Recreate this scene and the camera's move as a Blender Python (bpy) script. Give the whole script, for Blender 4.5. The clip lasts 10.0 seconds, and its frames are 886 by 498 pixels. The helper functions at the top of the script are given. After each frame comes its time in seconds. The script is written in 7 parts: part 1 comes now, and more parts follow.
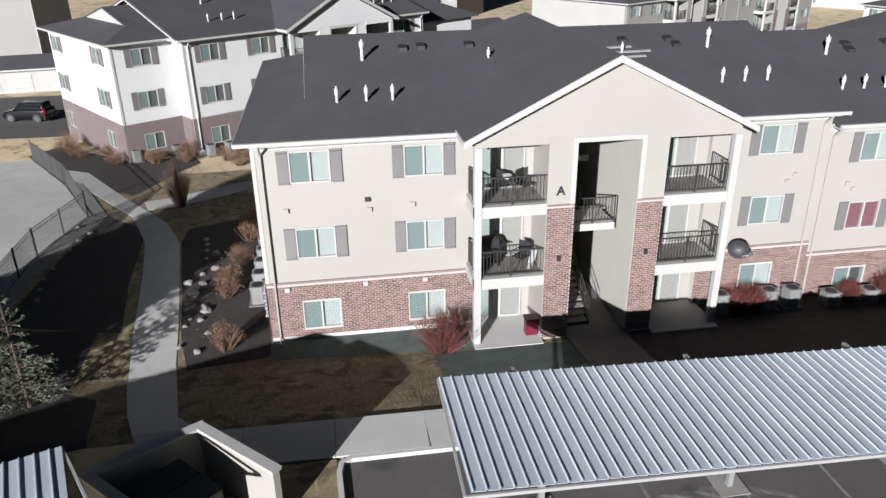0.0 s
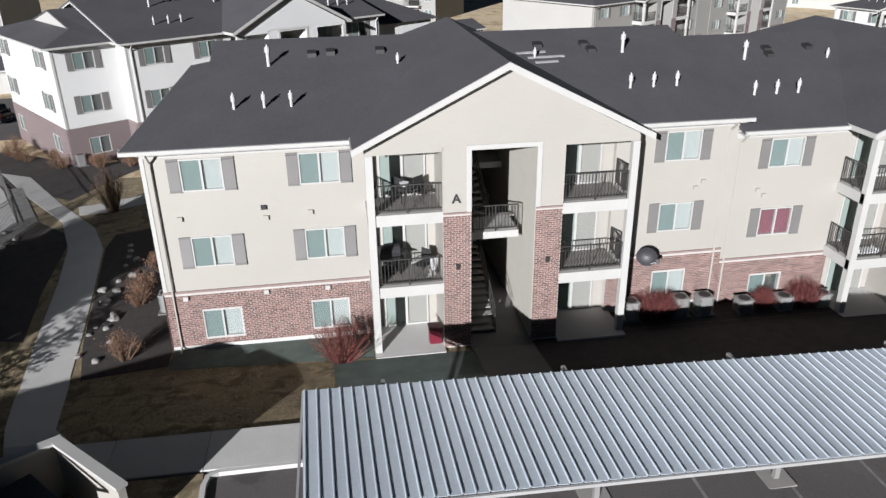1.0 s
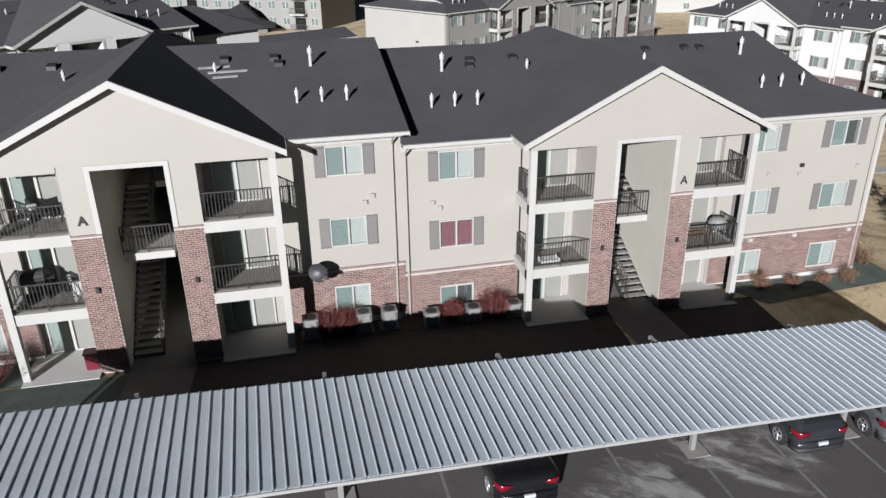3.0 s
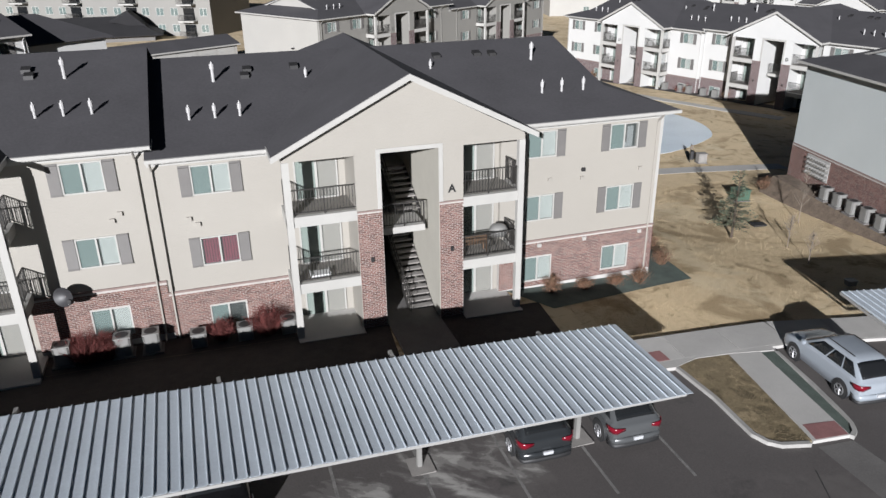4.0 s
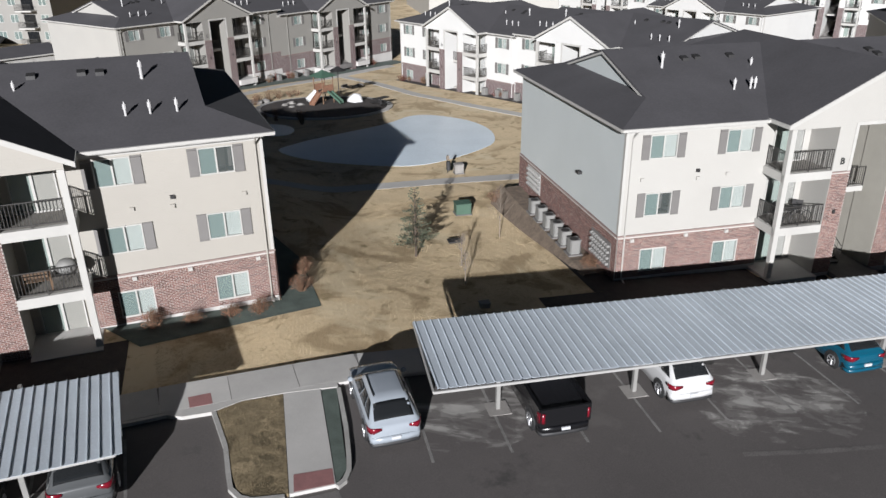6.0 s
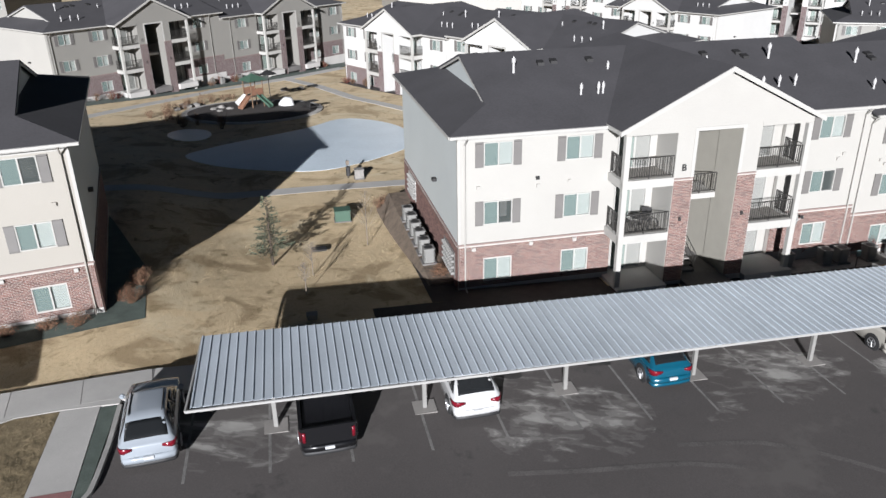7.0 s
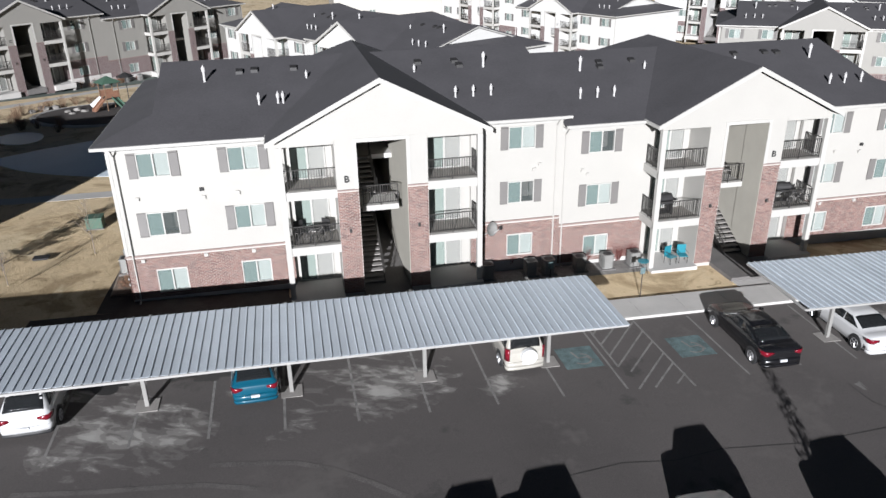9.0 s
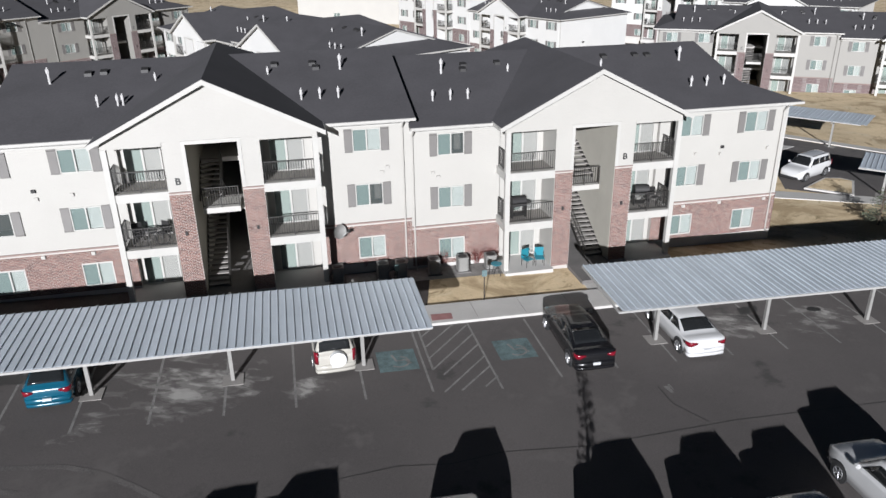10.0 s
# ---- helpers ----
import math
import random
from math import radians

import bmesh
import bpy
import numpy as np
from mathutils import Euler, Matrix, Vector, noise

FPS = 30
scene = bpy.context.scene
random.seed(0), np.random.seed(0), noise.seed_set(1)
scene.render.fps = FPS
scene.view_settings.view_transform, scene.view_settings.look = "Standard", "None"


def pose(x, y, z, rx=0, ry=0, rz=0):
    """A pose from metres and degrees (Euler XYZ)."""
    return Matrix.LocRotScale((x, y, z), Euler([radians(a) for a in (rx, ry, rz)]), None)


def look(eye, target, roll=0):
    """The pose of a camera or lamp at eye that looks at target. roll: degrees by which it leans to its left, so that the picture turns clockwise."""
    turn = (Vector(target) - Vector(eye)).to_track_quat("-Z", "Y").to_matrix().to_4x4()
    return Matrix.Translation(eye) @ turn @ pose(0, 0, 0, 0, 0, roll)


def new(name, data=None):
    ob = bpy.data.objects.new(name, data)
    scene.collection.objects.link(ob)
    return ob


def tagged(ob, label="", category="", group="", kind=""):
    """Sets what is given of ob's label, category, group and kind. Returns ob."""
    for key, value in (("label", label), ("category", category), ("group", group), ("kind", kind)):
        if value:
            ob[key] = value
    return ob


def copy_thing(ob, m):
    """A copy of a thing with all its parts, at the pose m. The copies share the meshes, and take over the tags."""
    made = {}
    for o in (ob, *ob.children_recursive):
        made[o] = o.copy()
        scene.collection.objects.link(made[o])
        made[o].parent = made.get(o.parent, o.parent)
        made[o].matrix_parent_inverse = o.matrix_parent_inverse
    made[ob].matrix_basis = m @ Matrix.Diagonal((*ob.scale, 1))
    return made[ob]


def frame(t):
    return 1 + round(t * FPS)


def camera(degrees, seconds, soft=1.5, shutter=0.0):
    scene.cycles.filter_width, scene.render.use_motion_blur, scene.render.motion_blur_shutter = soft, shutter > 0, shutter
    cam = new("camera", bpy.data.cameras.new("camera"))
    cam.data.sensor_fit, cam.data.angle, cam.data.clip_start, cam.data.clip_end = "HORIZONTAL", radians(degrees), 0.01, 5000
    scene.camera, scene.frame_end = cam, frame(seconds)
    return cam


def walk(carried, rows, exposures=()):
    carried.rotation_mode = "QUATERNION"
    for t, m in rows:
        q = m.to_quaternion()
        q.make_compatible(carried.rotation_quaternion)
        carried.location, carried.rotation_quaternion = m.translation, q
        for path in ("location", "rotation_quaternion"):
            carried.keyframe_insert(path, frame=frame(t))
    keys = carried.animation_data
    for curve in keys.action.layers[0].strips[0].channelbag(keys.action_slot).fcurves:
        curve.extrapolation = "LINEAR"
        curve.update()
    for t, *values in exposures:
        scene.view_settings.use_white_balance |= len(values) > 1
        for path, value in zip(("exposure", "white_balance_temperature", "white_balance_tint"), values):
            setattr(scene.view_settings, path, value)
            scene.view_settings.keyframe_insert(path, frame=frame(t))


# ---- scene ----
cam = camera(62.0, 10.0)
PATH = [
    (0, (2.825, -25.455, 14.89), (3.101, -23.651, 14.073), -0.8),
    (0.5, (4.484, -25.53, 15.011), (4.762, -23.728, 14.189), -0.8),
    (1, (6.495, -25.666, 15.017), (6.776, -23.862, 14.199), -0.8),
    (1.5, (8.793, -25.906, 14.952), (9.088, -24.102, 14.141), -0.9),
    (2, (11.208, -26.226, 14.96), (11.548, -24.427, 14.155), -0.6),
    (3.5, (20.958, -27.794, 15.181), (21.428, -26.024, 14.376), -0.9),
    (4, (24.379, -28.309, 15.08), (24.946, -26.565, 14.282), -0.7),
    (4.5, (27.843, -28.939, 15.078), (28.502, -27.225, 14.285), -0.4),
    (5, (31.668, -29.652, 15.048), (32.378, -27.958, 14.257), -0.4),
    (5.5, (35.661, -30.571, 15.235), (36.362, -28.877, 14.437), -0.5),
    (7, (47.494, -33.954, 15.404), (48.178, -32.253, 14.604), -1.1),
    (7.5, (51.431, -35.367, 15.425), (52.105, -33.661, 14.627), -1.3),
    (8, (55.227, -36.694, 15.46), (55.903, -34.99, 14.662), -1.2),
    (8.5, (58.989, -38.079, 15.641), (59.665, -36.378, 14.834), -1.1),
    (9, (62.702, -39.52, 15.618), (63.38, -37.82, 14.813), -1.0),
    (9.5, (66.498, -41.052, 15.539), (67.172, -39.348, 14.737), -1.1),
    (10, (69.903, -42.372, 15.422), (70.592, -40.672, 14.625), -0.9),
]
EXPOSURES = [(0, 1.10, 6000, 11), (2, 0.86, 6000, 11), (3.5, 0.84, 6050, 11), (4.5, 0.76, 6050, 11), (5.5, 0.82, 6100, 11), (6.8, 0.96, 6050, 11), (7.5, 1.07, 6000, 11), (8.5, 1.08, 6000, 11), (10, 0.84, 6000, 11)]
walk(cam, [(t, look(eye, target, roll)) for t, eye, target, roll in PATH], EXPOSURES)

# ---- light ----
SUN_TO = Vector((-0.5, -0.866, 0.0)).normalized()
SUN_EL = radians(16.0)
world = bpy.data.worlds.new("sky_world")
scene.world = world
world.use_nodes = True
wn = world.node_tree.nodes
sky = wn.new("ShaderNodeTexSky")
sky.sky_type = "NISHITA"
sky.sun_disc = False
sky.sun_elevation = SUN_EL
sky.sun_rotation = math.atan2(SUN_TO.x, SUN_TO.y)
sky.air_density, sky.dust_density, sky.ozone_density = 1.0, 0.2, 4.0
world.node_tree.links.new(sky.outputs[0], wn["Background"].inputs[0])
wn["Background"].inputs[1].default_value = 0.006
sun = new("sun", bpy.data.lights.new("sun", "SUN"))
sun.data.energy, sun.data.angle, sun.data.color = 5.0, radians(0.5), (1.0, 0.97, 0.935)
sun.matrix_world = look((0, 0, 60), Vector((0, 0, 60)) - (SUN_TO * math.cos(SUN_EL) + Vector((0, 0, math.sin(SUN_EL)))))


# ---- materials ----
def nodes_of(name):
    m = bpy.data.materials.new(name)
    m.use_nodes = True
    t = m.node_tree
    return m, t, t.nodes["Principled BSDF"]


def add(t, kind, **kw):
    n = t.nodes.new(kind)
    for k, v in kw.items():
        n.inputs[k.replace("_", " ")].default_value = v
    return n


def surface(name, color, rough=0.8, metal=0.0, var=0.12, scale=1.5, fine=40.0, bump=0.02, spots=None, coat=0.0, per_piece="", spread=0.25, soft=0.07, swirl=0.0):
    """Base colour varied at a coarse and a fine scale, with fine relief. spots: (colour, scale, threshold) for stains of their own shape."""
    m, t, b = nodes_of(name)
    L_ = t.links.new
    co = t.nodes.new("ShaderNodeTexCoord")
    n1, n2 = add(t, "ShaderNodeTexNoise", Scale=scale, Detail=6.0, Roughness=0.6), add(t, "ShaderNodeTexNoise", Scale=fine, Detail=3.0)
    geo = t.nodes.new("ShaderNodeNewGeometry")
    for n in (n1, n2):
        L_(geo.outputs["Position"], n.inputs["Vector"])
    mixv = t.nodes.new("ShaderNodeMath")
    mixv.operation = "MULTIPLY_ADD"
    mixv.inputs[1].default_value, mixv.inputs[2].default_value = 0.45, 0.0
    L_(n2.outputs["Fac"], mixv.inputs[0])
    addv = t.nodes.new("ShaderNodeMath")
    addv.operation = "MULTIPLY_ADD"
    addv.inputs[1].default_value = 0.55
    L_(n1.outputs["Fac"], addv.inputs[0])
    L_(mixv.outputs[0], addv.inputs[2])
    ramp = t.nodes.new("ShaderNodeValToRGB")
    lo, hi = [c * (1 - 2.2 * var) for c in color], [min(1, c * (1 + 2.2 * var)) for c in color]
    ramp.color_ramp.elements[0].position, ramp.color_ramp.elements[1].position = 0.3, 0.7
    ramp.color_ramp.elements[0].color, ramp.color_ramp.elements[1].color = (*lo, 1), (*hi, 1)
    L_(addv.outputs[0], ramp.inputs[0])
    out = ramp.outputs[0]
    if per_piece:
        hsv = t.nodes.new("ShaderNodeHueSaturation")
        if per_piece == "object":
            rnd = t.nodes.new("ShaderNodeObjectInfo").outputs["Random"]
        else:
            rnd = geo.outputs["Random Per Island"]
        mp = add(t, "ShaderNodeMapRange")
        mp.inputs[3].default_value, mp.inputs[4].default_value = 1 - spread, 1 + spread
        L_(rnd, mp.inputs[0])
        L_(mp.outputs[0], hsv.inputs["Value"])
        L_(out, hsv.inputs["Color"])
        out = hsv.outputs[0]
    for col, sc, th in spots or ():
        n3 = add(t, "ShaderNodeTexNoise", Scale=sc, Detail=5.0, Roughness=0.65, Distortion=swirl)
        L_(geo.outputs["Position"], n3.inputs["Vector"])
        r3 = t.nodes.new("ShaderNodeValToRGB")
        r3.color_ramp.elements[0].position, r3.color_ramp.elements[1].position = th, th + soft
        r3.color_ramp.elements[0].color, r3.color_ramp.elements[1].color = (0, 0, 0, 1), (1, 1, 1, 1)
        L_(n3.outputs["Fac"], r3.inputs[0])
        mx = t.nodes.new("ShaderNodeMix")
        mx.data_type = "RGBA"
        L_(r3.outputs[0], mx.inputs[0])
        L_(out, mx.inputs[6])
        mx.inputs[7].default_value = (*col, 1)
        out = mx.outputs[2]
    L_(out, b.inputs["Base Color"])
    b.inputs["Roughness"].default_value, b.inputs["Metallic"].default_value = rough, metal
    b.inputs["Coat Weight"].default_value = coat
    if bump:
        bp = add(t, "ShaderNodeBump", Strength=0.6, Distance=bump)
        L_(n2.outputs["Fac"], bp.inputs["Height"])
        L_(bp.outputs[0], b.inputs["Normal"])
    return m


def dried(name, pale, **base):
    """A dried puddle mark: pale swirls that thin out towards the mark's rim, on the same asphalt."""
    m = surface(name, **base)
    t = m.node_tree
    link = t.links.new
    co, geo, sep = t.nodes.new("ShaderNodeTexCoord"), t.nodes.new("ShaderNodeNewGeometry"), t.nodes.new("ShaderNodeSeparateXYZ")
    link(co.outputs["Generated"], sep.inputs[0])
    rim = None
    for k in (0, 1):
        c = t.nodes.new("ShaderNodeMath")
        c.operation = "MULTIPLY_ADD"
        c.inputs[1].default_value, c.inputs[2].default_value = 2.0, -1.0
        link(sep.outputs[k], c.inputs[0])
        q = t.nodes.new("ShaderNodeMath")
        q.operation = "MULTIPLY_ADD"
        link(c.outputs[0], q.inputs[0]), link(c.outputs[0], q.inputs[1])
        q.inputs[2].default_value = 0.0
        if rim:
            link(rim.outputs[0], q.inputs[2])
        rim = q
    run = t.nodes.new("ShaderNodeMapping")
    run.vector_type = "TEXTURE"
    run.inputs["Rotation"].default_value = (0, 0, -0.55)
    run.inputs["Scale"].default_value = (1.7, 0.85, 1)
    link(geo.outputs["Position"], run.inputs["Vector"])
    v = None
    for sc, wt, dis in ((0.55, 0.62, 1.4), (1.9, 0.38, 1.0)):
        n1 = add(t, "ShaderNodeTexNoise", Scale=sc, Detail=4.0, Roughness=0.5, Distortion=dis)
        link(run.outputs[0], n1.inputs["Vector"])
        m1 = t.nodes.new("ShaderNodeMath")
        m1.operation = "MULTIPLY_ADD"
        m1.inputs[1].default_value, m1.inputs[2].default_value = wt, 0.0
        link(n1.outputs["Fac"], m1.inputs[0])
        if v:
            link(v.outputs[0], m1.inputs[2])
        v = m1
    fall = t.nodes.new("ShaderNodeMath")
    fall.operation = "MULTIPLY_ADD"
    fall.inputs[1].default_value = -0.16
    link(rim.outputs[0], fall.inputs[0]), link(v.outputs[0], fall.inputs[2])
    ramp = t.nodes.new("ShaderNodeValToRGB")
    e = ramp.color_ramp.elements
    e[0].position, e[1].position = 0.40, 0.60
    e[0].color, e[1].color = (0, 0, 0, 1), (1, 1, 1, 1)
    for at_, lv in ((0.425, 0.12), (0.462, 0.15), (0.472, 0.36), (0.515, 0.42), (0.524, 0.72)):
        e.new(at_).color = (lv, lv, lv, 1)
    link(fall.outputs[0], ramp.inputs[0])
    b = t.nodes["Principled BSDF"]
    mx = t.nodes.new("ShaderNodeMix")
    mx.data_type = "RGBA"
    link(b.inputs["Base Color"].links[0].from_socket, mx.inputs[6])
    mx.inputs[7].default_value = (*pale, 1)
    link(ramp.outputs[0], mx.inputs[0])
    link(mx.outputs[2], b.inputs["Base Color"])
    return m


def lapped(name, color, rough=0.6, pitch=0.12):
    """Lap siding: shallow courses as relief along the height."""
    m = surface(name, color, rough, var=0.025, scale=0.35, fine=25, bump=0.0)
    t = m.node_tree
    geo = t.nodes.new("ShaderNodeNewGeometry")
    sep = t.nodes.new("ShaderNodeSeparateXYZ")
    t.links.new(geo.outputs["Position"], sep.inputs[0])
    d = t.nodes.new("ShaderNodeMath")
    d.operation = "DIVIDE"
    d.inputs[1].default_value = pitch
    t.links.new(sep.outputs[2], d.inputs[0])
    f = t.nodes.new("ShaderNodeMath")
    f.operation = "FRACT"
    t.links.new(d.outputs[0], f.inputs[0])
    bp = add(t, "ShaderNodeBump", Strength=0.35, Distance=0.012)
    bp.invert = True
    t.links.new(f.outputs[0], bp.inputs["Height"])
    t.links.new(bp.outputs[0], t.nodes["Principled BSDF"].inputs["Normal"])
    return m


def glass(name, tint, clear=0.35, rough=0.03):
    """A pane: part see-through, part tinted body, with a glossy face."""
    m, t, b = nodes_of(name)
    b.inputs["Base Color"].default_value = (*tint, 1)
    b.inputs["Roughness"].default_value = rough
    b.inputs["IOR"].default_value = 1.5
    tr = t.nodes.new("ShaderNodeBsdfTransparent")
    mx = t.nodes.new("ShaderNodeMixShader")
    mx.inputs[0].default_value = clear
    t.links.new(b.outputs[0], mx.inputs[1])
    t.links.new(tr.outputs[0], mx.inputs[2])
    t.links.new(mx.outputs[0], t.nodes["Material Output"].inputs[0])
    return m


def paint(name, color, rough=0.3, metal=0.0, coat=0.6):
    return surface(name, color, rough, metal, var=0.03, scale=0.8, fine=60, bump=0.0, coat=coat)


M = {}
M["siding_a"] = lapped("warm_grey_siding", (0.284, 0.266, 0.235))
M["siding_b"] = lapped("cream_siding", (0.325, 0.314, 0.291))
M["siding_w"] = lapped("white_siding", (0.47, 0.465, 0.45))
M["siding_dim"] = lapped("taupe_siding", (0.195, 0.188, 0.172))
M["siding_grey"] = lapped("end_wall_siding", (0.42, 0.445, 0.44))
M["trim"] = surface("white_trim", (0.352, 0.343, 0.322), 0.5, var=0.04, scale=1.0, bump=0.001)
M["inner"] = surface("painted_inner_wall", (0.345, 0.328, 0.285), 0.8, var=0.03, bump=0.001)
M["shutter"] = surface("grey_shutter", (0.122, 0.115, 0.109), 0.6, var=0.05, bump=0.001)
M["mortar"] = surface("mortar", (0.358, 0.333, 0.310), 0.95, var=0.06, bump=0.003)
BRICK = (0.131, 0.072, 0.060)
M["ledge"] = surface("rowlock_ledge", (0.185, 0.135, 0.122), 0.9, var=0.12, scale=4, fine=50, bump=0.003)
M["brick"] = surface("red_brick", BRICK, 0.9, var=0.12, scale=3, fine=60, bump=0.003, per_piece="object", spread=0.35)
M["brick_field"] = surface("red_brick_field", BRICK, 0.9, var=0.12, scale=3, fine=60, bump=0.003, per_piece="island", spread=0.35)
m_, t_, b_ = nodes_of("brick_far")
bt = add(t_, "ShaderNodeTexBrick", Scale=1.0)
bt.inputs["Color1"].default_value, bt.inputs["Color2"].default_value, bt.inputs["Mortar"].default_value = (0.105, 0.062, 0.060, 1), (0.068, 0.040, 0.040, 1), (0.19, 0.17, 0.165, 1)
bt.inputs["Brick Width"].default_value, bt.inputs["Row Height"].default_value, bt.inputs["Mortar Size"].default_value = 0.23, 0.10, 0.016
g_, s_, c_, a_ = t_.nodes.new("ShaderNodeNewGeometry"), t_.nodes.new("ShaderNodeSeparateXYZ"), t_.nodes.new("ShaderNodeCombineXYZ"), t_.nodes.new("ShaderNodeMath")
t_.links.new(g_.outputs["Position"], s_.inputs[0])
t_.links.new(s_.outputs[0], a_.inputs[0]), t_.links.new(s_.outputs[1], a_.inputs[1])
t_.links.new(a_.outputs[0], c_.inputs[0]), t_.links.new(s_.outputs[2], c_.inputs[1])
t_.links.new(c_.outputs[0], bt.inputs["Vector"]), t_.links.new(bt.outputs["Color"], b_.inputs["Base Color"])
b_.inputs["Roughness"].default_value = 0.9
M["brick_tex"] = m_
M["shingle"] = surface("asphalt_shingle", (0.047, 0.045, 0.049), 0.92, var=0.10, scale=0.4, fine=9, bump=0.01)
M["dark_roof"] = surface("black_roofing", (0.012, 0.0115, 0.013), 0.9, var=0.15, scale=0.6, fine=9, bump=0.01)
M["deck"] = surface("balcony_deck", (0.192, 0.179, 0.160), 0.85, var=0.08, bump=0.004)
M["concrete"] = surface("concrete", (0.397, 0.384, 0.365), 0.9, var=0.07, scale=0.6, fine=30, bump=0.004)
M["slab"] = surface("concrete_slab", (0.397, 0.384, 0.365), 0.9, var=0.07, scale=0.6, fine=30, bump=0.004, per_piece="object", spread=0.07)
M["kerb"] = surface("worn_kerb", (0.294, 0.285, 0.269), 0.9, var=0.12, scale=1.2, fine=30, bump=0.004)
M["plaza"] = surface("smooth_pale_concrete", (0.58, 0.65, 0.70), 0.32, var=0.05, scale=0.3, fine=6, bump=0.001)
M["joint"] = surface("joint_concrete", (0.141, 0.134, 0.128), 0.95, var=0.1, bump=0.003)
M["concrete_dark"] = surface("dark_concrete_step", (0.218, 0.205, 0.192), 0.9, var=0.08, bump=0.004)
M["rail"] = surface("dark_painted_rail", (0.028, 0.026, 0.024), 0.5, var=0.05, bump=0.0)
M["blind"] = surface("white_blind", (0.384, 0.419, 0.394), 0.8, var=0.03, fine=12, bump=0.002)
M["curtain_red"] = surface("red_curtain", (0.15, 0.003, 0.027), 0.9, var=0.2, scale=4, bump=0.003)
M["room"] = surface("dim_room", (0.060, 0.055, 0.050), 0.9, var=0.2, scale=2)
M["pane"] = glass("window_glass", (0.192, 0.218, 0.211), 0.85)
M["screen"] = glass("screened_glass", (0.165, 0.215, 0.203), 0.42, 0.12)
M["door_screen"] = glass("screened_door_glass", (0.27, 0.325, 0.295), 0.5, 0.1)
M["tinted"] = glass("dark_glass", (0.012, 0.013, 0.014), 0.05)
ASPHALT = dict(color=(0.080, 0.0715, 0.0685), rough=0.93, var=0.14, scale=0.12, fine=22, bump=0.006, spots=[((0.098, 0.089, 0.084), 0.23, 0.58), ((0.050, 0.046, 0.044), 0.31, 0.62)])
M["asphalt"] = surface("asphalt", **ASPHALT)
M["trail"] = surface("dried_runoff", **{**ASPHALT, "color": (0.098, 0.090, 0.086), "var": 0.25, "scale": 0.9})
M["stain"] = dried("dried_salt_stain", (0.320, 0.310, 0.291), **ASPHALT)
M["dark_mark"] = surface("dark_asphalt", (0.024, 0.023, 0.022), 0.55, var=0.12, scale=0.5, fine=22, bump=0.004)
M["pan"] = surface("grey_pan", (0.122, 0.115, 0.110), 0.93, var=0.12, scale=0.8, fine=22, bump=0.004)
M["patch"] = surface("pale_roof_patch", (0.269, 0.262, 0.262), 0.9, var=0.2, scale=3, bump=0.002)
M["crack"] = surface("crack_sealant", (0.040, 0.038, 0.036), 0.7, var=0.1)
M["line"] = surface("worn_white_line", (0.165, 0.159, 0.152), 0.9, var=0.25, scale=2.5, fine=25, bump=0.001)
M["blue_paint"] = surface("worn_blue_paint", (0.090, 0.131, 0.134), 0.9, var=0.3, scale=2.5, fine=25, bump=0.001)
M["red_paint"] = surface("red_tactile_pad", (0.235, 0.112, 0.108), 0.85, var=0.14, scale=2, bump=0.003)
M["grass"] = surface("dry_winter_grass", (0.545, 0.43, 0.27), 0.97, var=0.08, scale=0.5, fine=9, bump=0.008, spots=[((0.345, 0.258, 0.148), 0.26, 0.51), ((0.56, 0.465, 0.31), 0.17, 0.53), ((0.27, 0.205, 0.11), 0.85, 0.575)], soft=0.10, swirl=0.9)
M["blade"] = surface("dry_grass_blade", (0.37, 0.287, 0.176), 0.95, var=0.09, scale=0.35, fine=9, bump=0.0, per_piece="island", spread=0.15, spots=[((0.19, 0.142, 0.08), 0.26, 0.51), ((0.13, 0.10, 0.052), 0.85, 0.575)], soft=0.1, swirl=0.9)
M["rough_grass"] = surface("dormant_rough_grass", (0.205, 0.160, 0.092), 0.97, var=0.16, scale=0.9, fine=9, bump=0.012, spots=[((0.10, 0.078, 0.042), 0.9, 0.5), ((0.30, 0.235, 0.14), 1.6, 0.57)], soft=0.1, swirl=0.8)
M["tuft"] = surface("dry_tuft", (0.115, 0.088, 0.05), 0.95, var=0.2, scale=0.9, fine=9, bump=0.0, per_piece="island", spread=0.2)
M["gravel"] = surface("green_grey_gravel", (0.074, 0.093, 0.080), 0.95, var=0.2, scale=1.5, fine=30, bump=0.03)
M["soil"] = surface("brown_soil", (0.125, 0.095, 0.07), 0.97, var=0.25, scale=2, fine=14, bump=0.03)
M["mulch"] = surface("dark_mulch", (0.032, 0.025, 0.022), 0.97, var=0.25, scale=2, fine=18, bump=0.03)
M["metal_roof"] = surface("galvanised_panel", (0.454, 0.496, 0.538), 0.45, metal=0.15, var=0.05, scale=0.5, fine=14, bump=0.001, per_piece="object", spread=0.05)
M["steel"] = surface("painted_steel", (0.352, 0.346, 0.333), 0.45, metal=0.2, var=0.05, bump=0.001)
M["post_steel"] = surface("weathered_post", (0.230, 0.225, 0.214), 0.5, metal=0.2, var=0.08, bump=0.001)
M["dish_dark"] = surface("dark_dish", (0.028, 0.027, 0.029), 0.5, var=0.06, bump=0.0)
M["pvc"] = surface("white_vent_pipe", (0.375, 0.367, 0.364), 0.5, var=0.05, bump=0.0)
M["dark_metal"] = surface("dark_metal", (0.028, 0.027, 0.027), 0.6, metal=0.3, var=0.1, bump=0.001)
